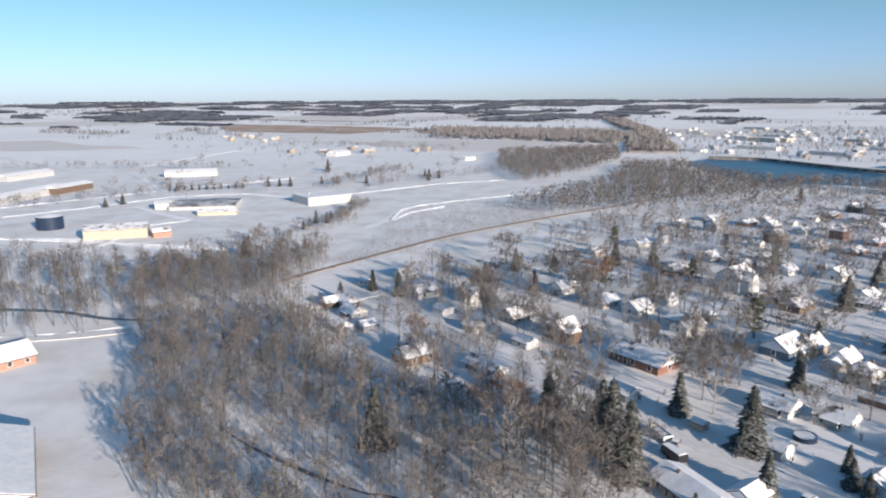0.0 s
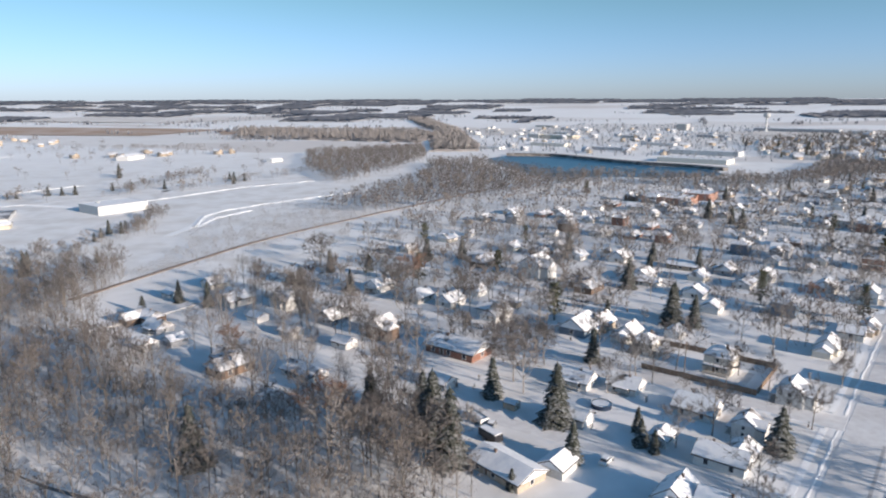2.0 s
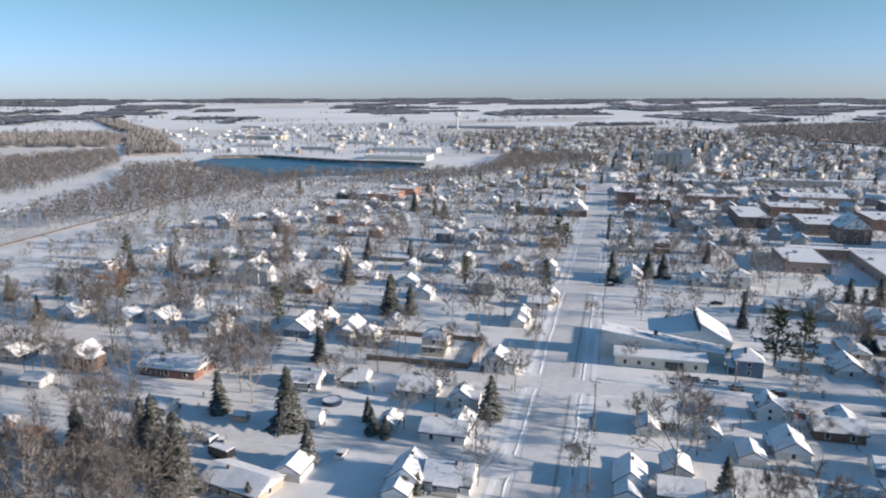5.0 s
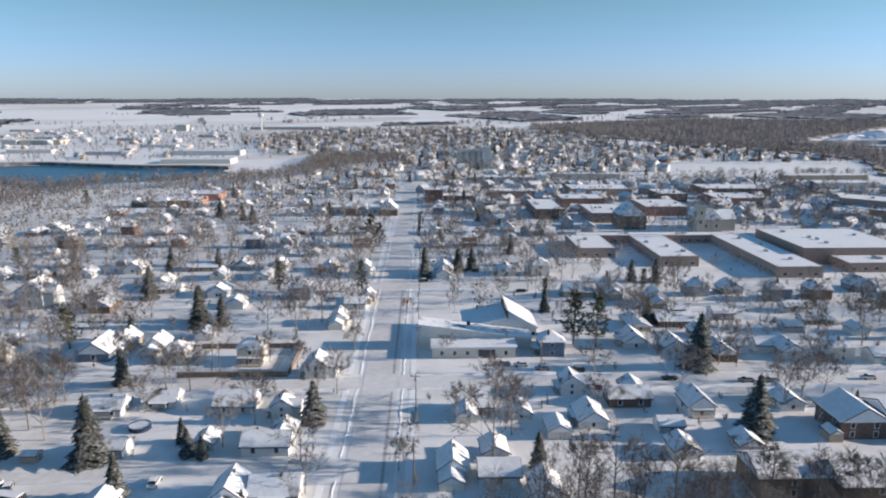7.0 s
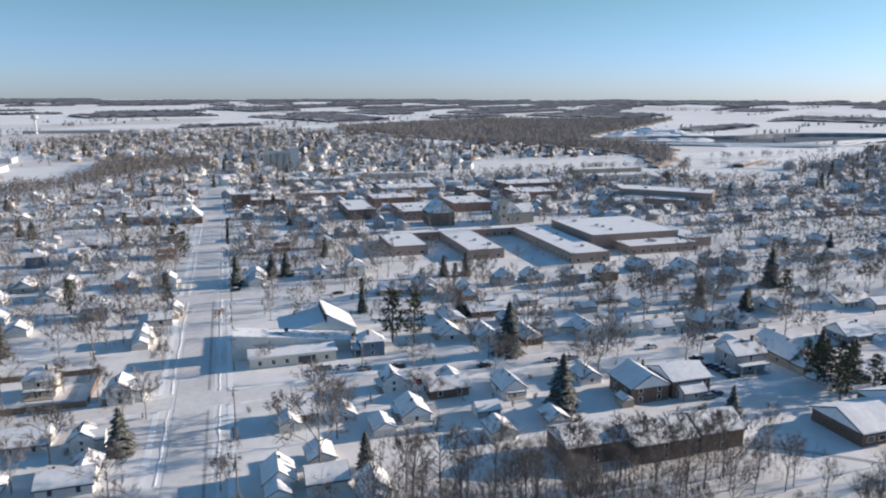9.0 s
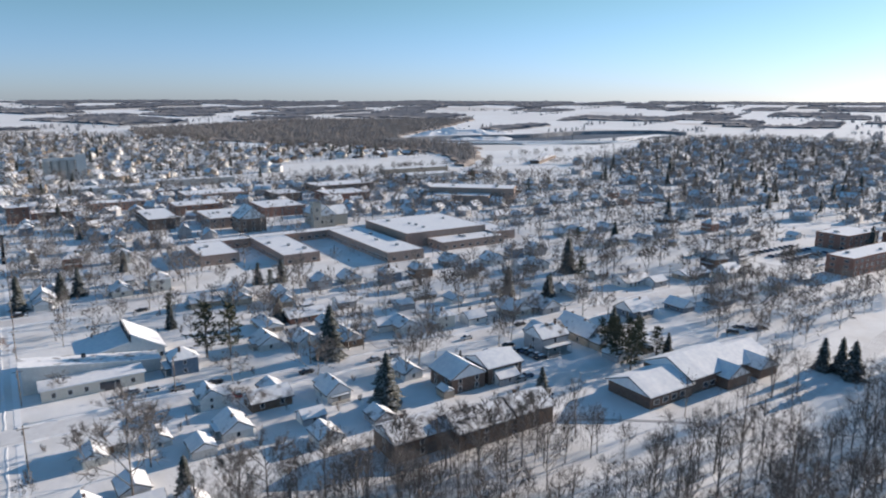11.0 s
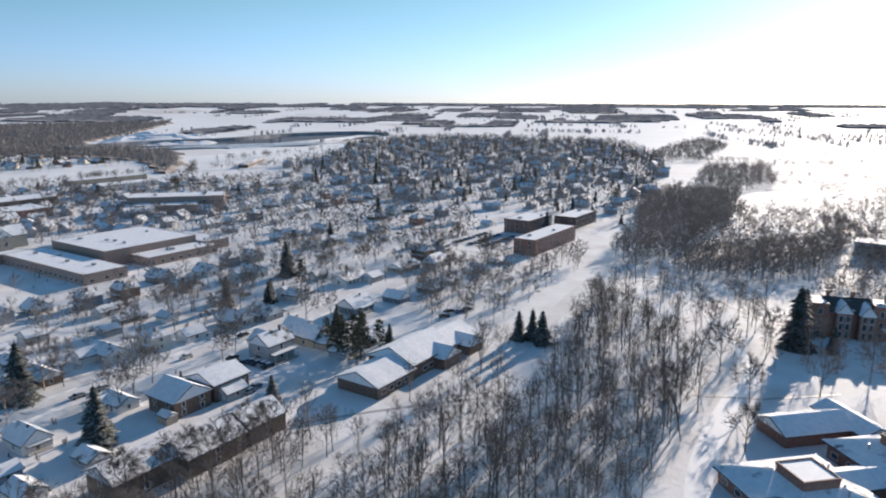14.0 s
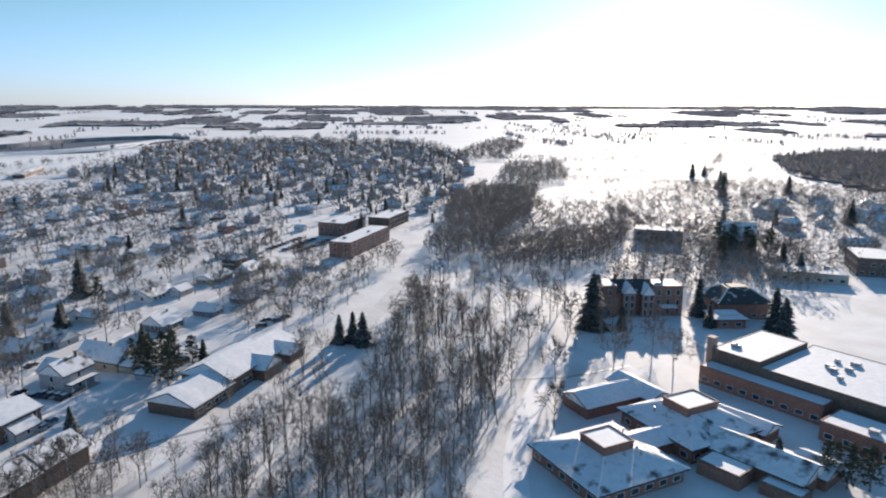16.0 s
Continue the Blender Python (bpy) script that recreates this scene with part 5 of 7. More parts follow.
# campus: low pavilions with shallow hipped roofs
def hip(parent, u, v, L, W, h, up, wall, snowm, org, turn=0.0, flat=0.0, over=0.9, tier=True):
    """A pavilion with a shallow hipped roof, flat at the top if wanted."""
    at = pose(u - org[0], -(v - org[1]), 0, 0, 0, turn)
    bm = bmesh.new()
    box(bm, -L / 2, -W / 2, -0.3, L / 2, W / 2, h)
    w = part("pavilion", bm, wall, parent, at=at)
    bm = bmesh.new()
    a = [bm.verts.new((x, y, h - 0.25)) for x, y in ((-L / 2 - over, -W / 2 - over), (L / 2 + over, -W / 2 - over), (L / 2 + over, W / 2 + over), (-L / 2 - over, W / 2 + over))]
    c = [bm.verts.new((v_.co.x, v_.co.y, h + 0.15)) for v_ in a]
    tx, ty = max(0.3, L / 2 - W / 2 + flat), max(0.3, flat)
    d = [bm.verts.new((x, y, h + up)) for x, y in ((-tx, -ty), (tx, -ty), (tx, ty), (-tx, ty))]
    for k in range(4):
        k2 = (k + 1) % 4
        f = bm.faces.new((a[k], a[k2], c[k2], c[k]))
        f.material_index = 1
        bm.faces.new((c[k], c[k2], d[k2], d[k]))
    bm.faces.new(d)
    f = bm.faces.new(a[::-1])
    f.material_index = 1
    part("roof", bm, [snowm, DARKROOF], w, "shallow hipped roof under snow")
    for p, q in (((sx * (L / 2 + over), sy * (W / 2 + over), h + 0.2), (sx * tx, sy * ty, h + up + 0.05)) for sx in (-1, 1) for sy in (-1, 1)):
        bm = bmesh.new()
        tube(bm, p, q, 0.22, 0.3, 6)
        part("ridge_cap", bm, SNOW, w, "drifted snow along a roof ridge")
    if tier and min(L, W) > 8.5:
        # an upper tier: a dark upstand with its own snowy slopes
        q, s2 = 0.62, 0.55
        zt = h + up * 0.42
        bm = bmesh.new()
        e = [bm.verts.new((sx * (L / 2 * q), sy * (W / 2 * q), zt - 0.9)) for sx, sy in ((-1, -1), (1, -1), (1, 1), (-1, 1))]
        g = [bm.verts.new((v_.co.x * 1.06, v_.co.y * 1.06, zt + s2)) for v_ in e]
        k0 = [bm.verts.new((v_.co.x * 0.5, v_.co.y * 0.5, h + up + 0.45)) for v_ in e]
        for k in range(4):
            k2 = (k + 1) % 4
            f = bm.faces.new((e[k], e[k2], g[k2], g[k]))
            f.material_index = 1
            bm.faces.new((g[k], g[k2], k0[k2], k0[k]))
        bm.faces.new(k0)
        part("upper_roof", bm, [snowm, DARKROOF], w, "upper roof tier with a dark upstand")
    windows_round(w, L, W, h, 1, gap=3.2, me=WIN_WIDE)
    return w


cp = building("campus_house", "low red-brick campus building with hipped snowy roofs", "campus building", -5, 165)
_o = (-5, 165)
_p1 = hip(cp, 7.4, 146.3, 24, 24, 3.4, 2.9, BRICK, ROOFSNOW, _o, 45, 4.4, tier=False)
_p2 = hip(cp, -11, 171.5, 23, 24, 3.9, 3.6, BRICK, ROOFSNOW, _o, 45, 4.6, tier=False)
for _p, _a, _b, _z in ((_p2, 5.2, 4.2, 9.0), (_p1, 4.2, 4.2, 8.0)):
    bm = bmesh.new()
    box(bm, -_a, -_b, _z - 3.2, _a, _b, _z - 0.2)
    _t = part("lantern", bm, BRICK, _p, "raised brick roof block")
    bm = bmesh.new()
    ring(bm, -_a - 0.1, -_b - 0.1, _a + 0.1, _b + 0.1, 0.3, _z - 0.3, _z + 0.4)
    part("parapet", bm, BRICK, _t)
    bm = bmesh.new()
    box(bm, -_a + 0.25, -_b + 0.25, _z - 0.22, _a - 0.25, _b - 0.25, _z + 0.12)
    part("snow_cover", bm, SNOW, _t)
# gabled wings between and behind the two square pavilions
for _u, _v, _L, _W, _h, _t, _r in ((11.5, 181.5, 19, 11, 3.2, 45, ROOFFULL), (2, 190, 17, 8, 3.2, -45, ROOFFULL), (-25.5, 158.5, 26, 12, 3.6, -33, ROOFTHIN), (-22, 178, 20, 8, 3.2, -33, ROOFFULL), (-1, 158.5, 14, 8, 3.2, 45, ROOFFULL), (-38, 158, 8, 10, 3.0, -33, ROOFTHIN)):
    gable_body(cp, _L, _W, _h, 22, BRICK, _r, over=0.7, x=_u - _o[0], y=-(_v - _o[1]), turn=_t)
for _u, _v, _L, _W, _h in ((-18.5, 151.5, 10, 7, 3.2), (-30, 146.5, 9, 5, 2.6)):
    bm = bmesh.new()
    box(bm, -_L / 2, -_W / 2, -0.3, _L / 2, _W / 2, _h)
    _t = part("annex", bm, BRICK, cp, "low flat-roofed brick annex", at=pose(_u - _o[0], -(_v - _o[1]), 0, 0, 0, -33))
    bm = bmesh.new()
    ring(bm, -_L / 2 - 0.1, -_W / 2 - 0.1, _L / 2 + 0.1, _W / 2 + 0.1, 0.3, _h - 0.1, _h + 0.5)
    part("parapet", bm, DBRICK, _t)
    bm = bmesh.new()
    box(bm, -_L / 2 + 0.25, -_W / 2 + 0.25, _h - 0.02, _L / 2 - 0.25, _W / 2 - 0.25, _h + 0.2)
    part("snow_cover", bm, SNOW, _t)
_rr = random.Random(8)
for _k in range(9):
    bm = bmesh.new()
    _x, _y = _rr.uniform(-8, 8), _rr.uniform(-7, 7)
    tube(bm, (_x, _y, 3.4), (_x, _y, 7.2), 0.25, 0.25, 6)
    part("roof_vent", bm, METAL, (_p1, _p2)[_k % 2])

big = building("campus_hall", "large red-brick campus hall with flat snowy roofs", "campus building", -18, 212, 145)
flat_wing(big, 0, -28, 15, 0, 9.5, DBRICK, 2, None, 4, 2)
flat_wing(big, 15.1, -32, 50, 0, 8.0, DBRICK, 2, None, 4, 6)
flat_wing(big, 0, 0.1, 36, 6, 5.5, BRICK, 1, WIN_WIDE, 3.4, 0)
flat_wing(big, 39, 3, 66, 14, 5.0, BRICK, 1, WIN_WIDE, 3.6, 1)
flat_wing(big, 50.1, -26, 74, -4, 6.5, DBRICK, 1, None, 3.6, 2)
chimney(big, -1.4, 2, 0, 12.5, 2.2, TBRICK)

hl = building("old_hall", "tall old red-brick hall with steep gables and snow", "hall", 5, 277, 20)
gable_body(hl, 15, 12, 9.5, 30, BRICK, ROOFBARE, over=0.5, x=5, y=-1)
flat_wing(hl, -14, -6, -2.6, 6, 12.0, BRICK, 3, WIN_TALL, 2.6, 1)
flat_wing(hl, 12.6, -7, 18, 5, 12.5, BRICK, 3, WIN_TALL, 2.6, 0)
for _x, _h, _m in ((0, 9.0, ROOFFULL), (7.5, 9.6, ROOFFULL)):
    gable_body(hl, 6, 5.2, _h, 52, BRICK, _m, x=_x, y=4.4, turn=90, over=0.35)
    for _z in (1.8, 4.8, 7.6):
        put("window", WIN_TALL, hl, _x - 1.1, 7.4, _z, 0)
        put("window", WIN_TALL, hl, _x + 1.1, 7.4, _z, 0)
for _x in (-8, 3, 11):
    chimney(hl, _x, -2, 11, 15.4, 1.1, BRICK)
bm = bmesh.new()
prism(bm, [(-2.2, 8.6), (2.2, 8.6), (2.2, 8.9), (-2.2, 9.3)], -3, 3)
part("dormer_roof", bm, SNOW, hl, "snowy porch roof on the front", at=pose(-8, 7.0, -4.5))
hp = building("square_hall", "square brick hall with a dark hipped roof rimmed in snow", "hall", -30, 287)
hip(hp, -30, 287, 20, 18, 6.5, 4.5, BRICK, ROOFBARE, (-30, 287), 20, 3.5)
hip(hp, -26, 270, 11, 10, 3.5, 1.4, BRICK, ROOFFULL, (-30, 287), 20, 2.0)
flat_building("low_hall", "long low pale hall with a snowy roof", "hall", -84, 350, -50, 368, 4.5, STONE, 1, WIN_WIDE, 4, 2)
flat_building("low_hall", "brick hall with bright flat snow roof", "hall", -128, 372, -92, 400, 9, DBRICK, 2, WIN_WIDE, 4, 2)
flat_building("low_hall", "pale flat-roofed hall among the park trees", "hall", -12, 424, 16, 440, 8, CONC, 2, WIN_WIDE, 4, 1)
gr = building("pointed_hall", "dark hall with a very steep roof among conifers", "hall", -42, 425)
gable_body(gr, 18, 14, 5, 55, BROWN, ROOFTHIN)

# works, sheds and tanks beyond the railway
flat_building("warehouse", "long white warehouse with a snow roof", "warehouse", 226, -500, 262, -472, 6, STEEL, 1, None, 5, 1)
tk = building("storage_tank", "dark blue ribbed storage tank with a snow cap", "tank", 58, -488)
bm = bmesh.new()
tube(bm, (0, 0, -0.3), (0, 0, 8.0), 7.6, 7.6, 28)
part("shell", bm, NAVY, tk)
for _k in range(14):
    _a = _k * math.tau / 14
    bm = bmesh.new()
    tube(bm, (7.65 * math.cos(_a), 7.65 * math.sin(_a), 0), (7.65 * math.cos(_a), 7.65 * math.sin(_a), 8.2), 0.12, 0.12, 5)
    part("rib", bm, NAVY, tk)
bm = bmesh.new()
tube(bm, (0, 0, 8.0), (0, 0, 9.3), 7.8, 0.4, 28)
part("lid", bm, ROOFFULL, tk, "snowy conical lid")
gd = building("works_shed", "gold-sided steel works shed with a low roof", "shed", 86, -436, -18)
gable_body(gd, 34, 18, 5.5, 12, GOLD, ROOFTHIN, over=0.4)
bs = building("works_shed", "small orange-brick works building in snow", "shed", 106, -419)
gable_body(bs, 10, 7, 3.2, 25, ORANGE, ROOFSNOW)
wk = building("works_shed", "low shed with a dark bare roof beside a white block", "shed", 167, -523, -28)
gable_body(wk, 46, 40, 2.2, 4, STEEL, GREYROOF, over=0.4)
gable_body(wk, 10, 14, 4.6, 8, STEEL, ROOFFULL, over=0.3, x=-29, y=-8)
w2 = building("works_shed", "low tan shed in a ploughed yard", "shed", 160, -478, -28)
gable_body(w2, 26, 10, 2.4, 16, GOLD, ROOFSNOW, over=0.4)
for _u, _v, _t, _l, _m in ((62, -660, 50, 84, STEEL), (98, -685, 42, 44, BROWN), (80, -828, 40, 60, STEEL), (222, -740, -20, 52, STEEL), (470, -880, 30, 40, STEEL), (560, -700, 10, 20, WHITE)):
    b = building("works_shed", "long snow-roofed shed beside the fields", "shed", _u, _v, _t)
    gable_body(b, _l, 16 if _l > 22 else 9, 5 if _l > 26 else 3.4, 14, _m, ROOFFULL, over=0.4)
b = building("hall", "low orange-brick hall with a broad snowy roof", "hall", 10, -240, 12)
gable_body(b, 19, 13, 2.8, 24, ORANGE, ROOFFULL, over=0.7)
windows_round(b, 19, 13, 2.8, 1, gap=3.4)
b = building("barn", "brown wooden barn with a broad snowy roof", "barn", 3, -163, 84)
gable_body(b, 32, 17, 3.6, 20, BROWN, ROOFFULL, over=0.8)
windows_round(b, 32, 17, 3.6, 1, gap=4)

# industry across the lake
_ri = random.Random(5)
for _u, _v, _L, _W, _h, _m, _l in ((856, -275, 40, 92, 9, CREAM, "long pale factory with a snowy roof"), (975, -300, 34, 104, 10, STEEL, "long white factory with a snowy roof"), (1190, -640, 30, 74, 12, GOLD, "gold-sided factory beyond the lake"),
                                   (1186, -690, 24, 26, 13, CONC, "grey factory block beyond the lake"), (980, -440, 30, 60, 8, GREY, "blue-grey works building beyond the lake"), (1010, -560, 26, 70, 8, CREAM, "pale works building beyond the lake"),
                                   (1700, -330, 50, 190, 12, GREY, "long blue-grey factory near the water tower"), (1690, -205, 40, 50, 11, STEEL, "white factory near the water tower"), (1640, -560, 30, 26, 24, CONC, "tall grey mill beyond the fields"), (1330, -700, 20, 60, 8, STEEL, "low white works building in the fields"),
                                   (1120, -420, 22, 60, 7, STEEL, "low white works building in the fields"), (1400, -420, 26, 60, 8, GREY, "low grey works building in the fields"), (1500, -760, 30, 70, 8, STEEL, "low white works building in the fields"), (1300, -540, 20, 50, 7, CONC, "low grey works building in the fields"),
                                   (900, -600, 20, 40, 6, WHITE, "low white works building in the fields"), (1600, -900, 26, 60, 8, CONC, "low grey works building in the fields")):
    flat_building("factory", _l, "factory", _u - _L * 0.4, _v - _W * 0.45, _u + _L * 0.4, _v + _W * 0.45, _h * 0.6, _m, 1, None, 6, 0, ROOFSNOW)

sm = thing("spoil_mound", "high white mounds of quarry spoil under snow", "mound", at=G(1285, 880, 0, -38))
bm = bmesh.new()
_rows = []
for _i in range(41):
    _rows.append([])
    for _j in range(25):
        _x, _y = (_i / 40 - 0.5) * 440, (_j / 24 - 0.5) * 230
        _e = max(0.0, 1 - (abs(_x) / 215) ** 3) * max(0.0, 1 - (abs(_y) / 112) ** 3)
        _h = 9 + 9 * noise.noise((_x * 0.012, _y * 0.016, 2.0)) + 4 * noise.noise((_x * 0.05, _y * 0.05, 5.0))
        _h = round(_h / 5) * 3.4 + _h * 0.4
        _rows[-1].append(bm.verts.new((_x, _y, -1 + max(0.0, _h) * _e)))
for _a, _b in zip(_rows, _rows[1:]):
    for _j in range(24):
        bm.faces.new((_a[_j], _a[_j + 1], _b[_j + 1], _b[_j]))
part("snow_slope", bm, patchy("spoil_snow", (0.42, 0.41, 0.4), scale=0.03, cut=0.4, soft=0.08), sm)
for _k in range(5):
    strip("ledge", "snow-covered ledge above the frozen quarry basin", [(1080 - 26 * _k, 640 + 40 * _k), (1050 - 26 * _k, 800), (1000 - 22 * _k, 930 + 20 * _k), (1040 - 10 * _k, 1150), (1070 - 12 * _k, 1260)], 7, 1.6 + 0.3 * _k, SNOW, "ledge", 1.2)
wh = building("warehouse", "long dark shed in a white field", "warehouse", 705, 611, -53)
gable_body(wh, 104, 12, 3.5, 14, BROWN, ROOFTHIN, over=0.5)

wt = building("water_tower", "white water tower with a round tank on a column", "water tower", 1672, -387)
bm = bmesh.new()
tube(bm, (0, 0, -2), (0, 0, 6), 5.0, 2.0, 14, cap=False)
tube(bm, (0, 0, 6), (0, 0, 32), 2.0, 2.0, 14, cap=False)
part("column", bm, STEEL, wt)
bm = bmesh.new()
bmesh.ops.create_uvsphere(bm, u_segments=20, v_segments=12, radius=7.5, matrix=Matrix.Translation((0, 0, 36)) @ Matrix.Diagonal((1, 1, 0.8, 1)))
part("tank", bm, STEEL, wt, "white round tank")

ge = building("grain_elevator", "grey concrete grain elevator with tall silos", "grain elevator", 782, 58)
for _k in range(4):
    bm = bmesh.new()
    tube(bm, (0, 19 - 7.2 * _k, -0.3), (0, 19 - 7.2 * _k, 19 + (_k == 2)), 3.55, 3.55, 18)
    part("silo", bm, CONC, ge, "grey concrete silo")
bm = bmesh.new()
box(bm, -4, -16, -0.3, 4, -7, 25)
part("headhouse", bm, STEEL, ge, "tall white headhouse")
bm = bmesh.new()
box(bm, -2, -7, 19, 2, 22, 22)
part("gallery", bm, STEEL, ge)


# ---- trees of the streets and yards ----
def tree_model(arr, twigm, label, category="tree"):
    t = thing("bare_tree", label, category)
    wv, wf, tv, tf = arr
    for nm, V, F, m in (("trunk", wv, wf, BARK), ("crown", tv, tf, twigm)):
        ob = new(nm, mesh_arrays(nm, V, F, [m]))
        ob.parent = t
    return t


YARD_ARR = [tree_arrays(60 + k, h=10.0, spread=sp, limbs=8, subs=4, fine=3, twigs=9, tw=0.075, tl=1.15, first=0.2, girth=0.014) for k, sp in enumerate((0.46, 0.5, 0.4, 0.55, 0.44, 0.5, 0.38))]
YARD_TREES = [[a, TWIG, "bare deciduous tree with grey-brown twigs in a snowy yard", None] for a in YARD_ARR]
RUST_TREES = [[tree_arrays(80 + k, h=10.0, spread=0.42, limbs=8, subs=4, fine=3, twigs=9, tw=0.1, tl=0.9, first=0.22), RUST, "oak that keeps its rust-brown leaves in winter", None] for k in range(2)]
_tr = random.Random(77)


def bare(u, v, h, kinds=None):
    spec = _tr.choice(kinds or YARD_TREES)
    at = G(u, v, 0, _tr.uniform(0, 360), h / 9.2)
    if spec[3] is None:
        ob = spec[3] = tree_model(spec[0], spec[1], spec[2])
    else:
        ob = copy_thing(spec[3], Matrix.Identity(4))
    ob.matrix_basis = at
    ob["group"] = "yard trees of the town"
    return ob


def spruce_model(seed):
    """A spruce: tapered trunk and whorls of drooping, ragged boughs."""
    rnd = np.random.RandomState(seed)
    V, F = [], []
    h = 10.0
    wide = rnd.uniform(2.6, 3.5)
    levels = 17
    for i in range(levels):
        f = i / levels
        z = 0.7 + f * 9.1
        r = wide * (1 - f) ** 0.72 * rnd.uniform(0.85, 1.1) + 0.15
        n = int(12 - 5 * f)
        for k in range(n):
            a = (k + rnd.uniform(-0.35, 0.35)) * math.tau / n + i * 0.9
            rr = r * rnd.uniform(0.6, 1.2)
            d = np.array((math.cos(a), math.sin(a), 0))
            s = np.array((-d[1], d[0], 0))
            root = np.array((0, 0, z + 0.25))
            tip = d * rr + np.array((0, 0, z - rr * rnd.uniform(0.18, 0.4)))
            w = rr * 0.33 + 0.1
            m1 = root + (tip - root) * 0.55
            o = len(V)
            V.extend((root, m1 + s * w + (0, 0, -0.12), tip, m1 - s * w + (0, 0, -0.12), m1 + (0, 0, 0.16)))
            F.extend(((o, o + 1, o + 4), (o + 1, o + 2, o + 4), (o + 2, o + 3, o + 4), (o + 3, o, o + 4)))
            for _ in range(4):
                g = rnd.uniform(0.3, 1.0)
                c = root + (tip - root) * g + s * rnd.uniform(-1, 1) * w * (1.2 - g)
                e = c + d * rnd.uniform(0.1, 0.5) + s * rnd.uniform(-0.4, 0.4) + np.array((0, 0, -rnd.uniform(0.15, 0.5)))
                o = len(V)
                V.extend((c - s * 0.13, c + s * 0.13, e))
                F.append((o, o + 1, o + 2))
    o = len(V)
    V.extend(((0.12, 0, 9.5), (-0.06, 0.1, 9.5), (-0.06, -0.1, 9.5), (0, 0, 10.3)))
    F.extend(((o, o + 1, o + 3), (o + 1, o + 2, o + 3), (o + 2, o, o + 3)))
    t = thing("spruce_tree", "dark green spruce with snow on its boughs", "conifer")
    bm = bmesh.new()
    tube(bm, (0, 0, -0.3), (0, 0, 9.4), 0.22, 0.03, 6)
    part("trunk", bm, BARK, t)
    ob = new("crown", mesh_arrays("crown", np.array(V), np.array(F), [NEEDLE]))
    ob.parent = t
    return t


def pine_model(seed):
    """A pine: bare lower stem, spreading boughs with ragged tufts of olive needles."""
    rnd = np.random.RandomState(seed)
    V, F, WV, WF = [], [], [], []
    t = thing("pine_tree", "olive-green pine with an open ragged crown", "conifer")
    bm = bmesh.new()
    tube(bm, (0, 0, -0.3), (0.1, 0.1, 9.6), 0.24, 0.05, 6)
    for i in range(30):
        f = (i + rnd.uniform(0, 1)) / 30
        z = 1.6 + f * 8.0
        a = i * 2.4 + rnd.uniform(-0.5, 0.5)
        ln = (0.4 + 2.7 * (1 - f) ** 0.8) * rnd.uniform(0.45, 1.2)
        d = np.array((math.cos(a), math.sin(a), rnd.uniform(0.0, 0.35)))
        tip = np.array((0, 0, z)) + d * ln
        tube(bm, (0, 0, z), tuple(tip), 0.07, 0.02, 4, cap=False)
        for _ in range(22):
            c = np.array((0, 0, z)) + d * ln * rnd.uniform(0.3, 1.05) + rnd.normal(size=3) * (0.3, 0.3, 0.16)
            e = c + rnd.normal(size=3) * 0.5 + (0, 0, 0.15)
            s = rnd.normal(size=3)
            s *= 0.17 / np.linalg.norm(s)
            o = len(V)
            V.extend((c - s, c + s, e))
            F.append((o, o + 1, o + 2))
    part("trunk", bm, BARK, t)
    ob = new("crown", mesh_arrays("crown", np.array(V), np.array(F), [PINE]))
    ob.parent = t
    return t


PINES = [None] * 4


def pine(u, v, h):
    k = _tr.randrange(4)
    if PINES[k] is None:
        ob = PINES[k] = pine_model(190 + k)
    else:
        ob = copy_thing(PINES[k], Matrix.Identity(4))
    ob.matrix_basis = G(u, v, 0, _tr.uniform(0, 360), h / 10.0)
    ob["group"] = "conifers of the town"
    TAKEN.append((u, v, 1.0))
    return ob


SPRUCES = [None] * 6


def spruce(u, v, h):
    k = _tr.randrange(6)
    at = G(u, v, 0, _tr.uniform(0, 360), h / 10.2)
    if SPRUCES[k] is None:
        ob = SPRUCES[k] = spruce_model(90 + k)
    else:
        ob = copy_thing(SPRUCES[k], Matrix.Identity(4))
    ob.matrix_basis = at
    ob["group"] = "conifers of the town"
    TAKEN.append((u, v, 1.0))
    return ob


spruce(161.0, -28.0, 11.7)
spruce(234.0, -79.5, 15.6)
spruce(236.4, -72.0, 12.6)
pine(278.1, -26.4, 14.0)
spruce(136.1, 24.4, 9.9)
pine(213.8, 48.4, 18.6)
pine(211.5, 55.2, 18.0)
spruce(193.4, 81.8, 18.3)
spruce(292.9, 90.6, 10.5)
spruce(291.0, 100.7, 11.3)
spruce(312.1, 15.1, 12.0)
spruce(150.8, 79.1, 16.7)
spruce(136.2, 120.5, 8.3)
spruce(166.1, 113.1, 5.0)
spruce(217.3, 171.5, 14.0)
spruce(210.7, 188.7, 10.0)
spruce(236.0, 221.9, 17.6)
spruce(144.7, -54.0, 7.2)
spruce(143.3, -50.3, 6.1)
spruce(317.8, -96.8, 11.4)
spruce(249.5, 44.9, 10.1)
spruce(314.1, 21.7, 12.7)
pine(376.0, -29.7, 16.9)
pine(368.1, -24.8, 13.6)
spruce(463.6, -137.6, 14.3)
spruce(450.5, -119.3, 10.5)
spruce(439.5, -110.2, 13.1)
spruce(630.8, 45.6, 12.9)
spruce(235.8, 79.9, 10.9)
spruce(142.6, -74.9, 16.8)
spruce(127.9, -62.8, 10.5)
spruce(145.8, -95.7, 12.0)
spruce(122.1, -117.9, 10.8)
spruce(76.7, -128.2, 15.3)
spruce(117.7, -93.8, 18.4)
spruce(111.2, -83.8, 19.0)
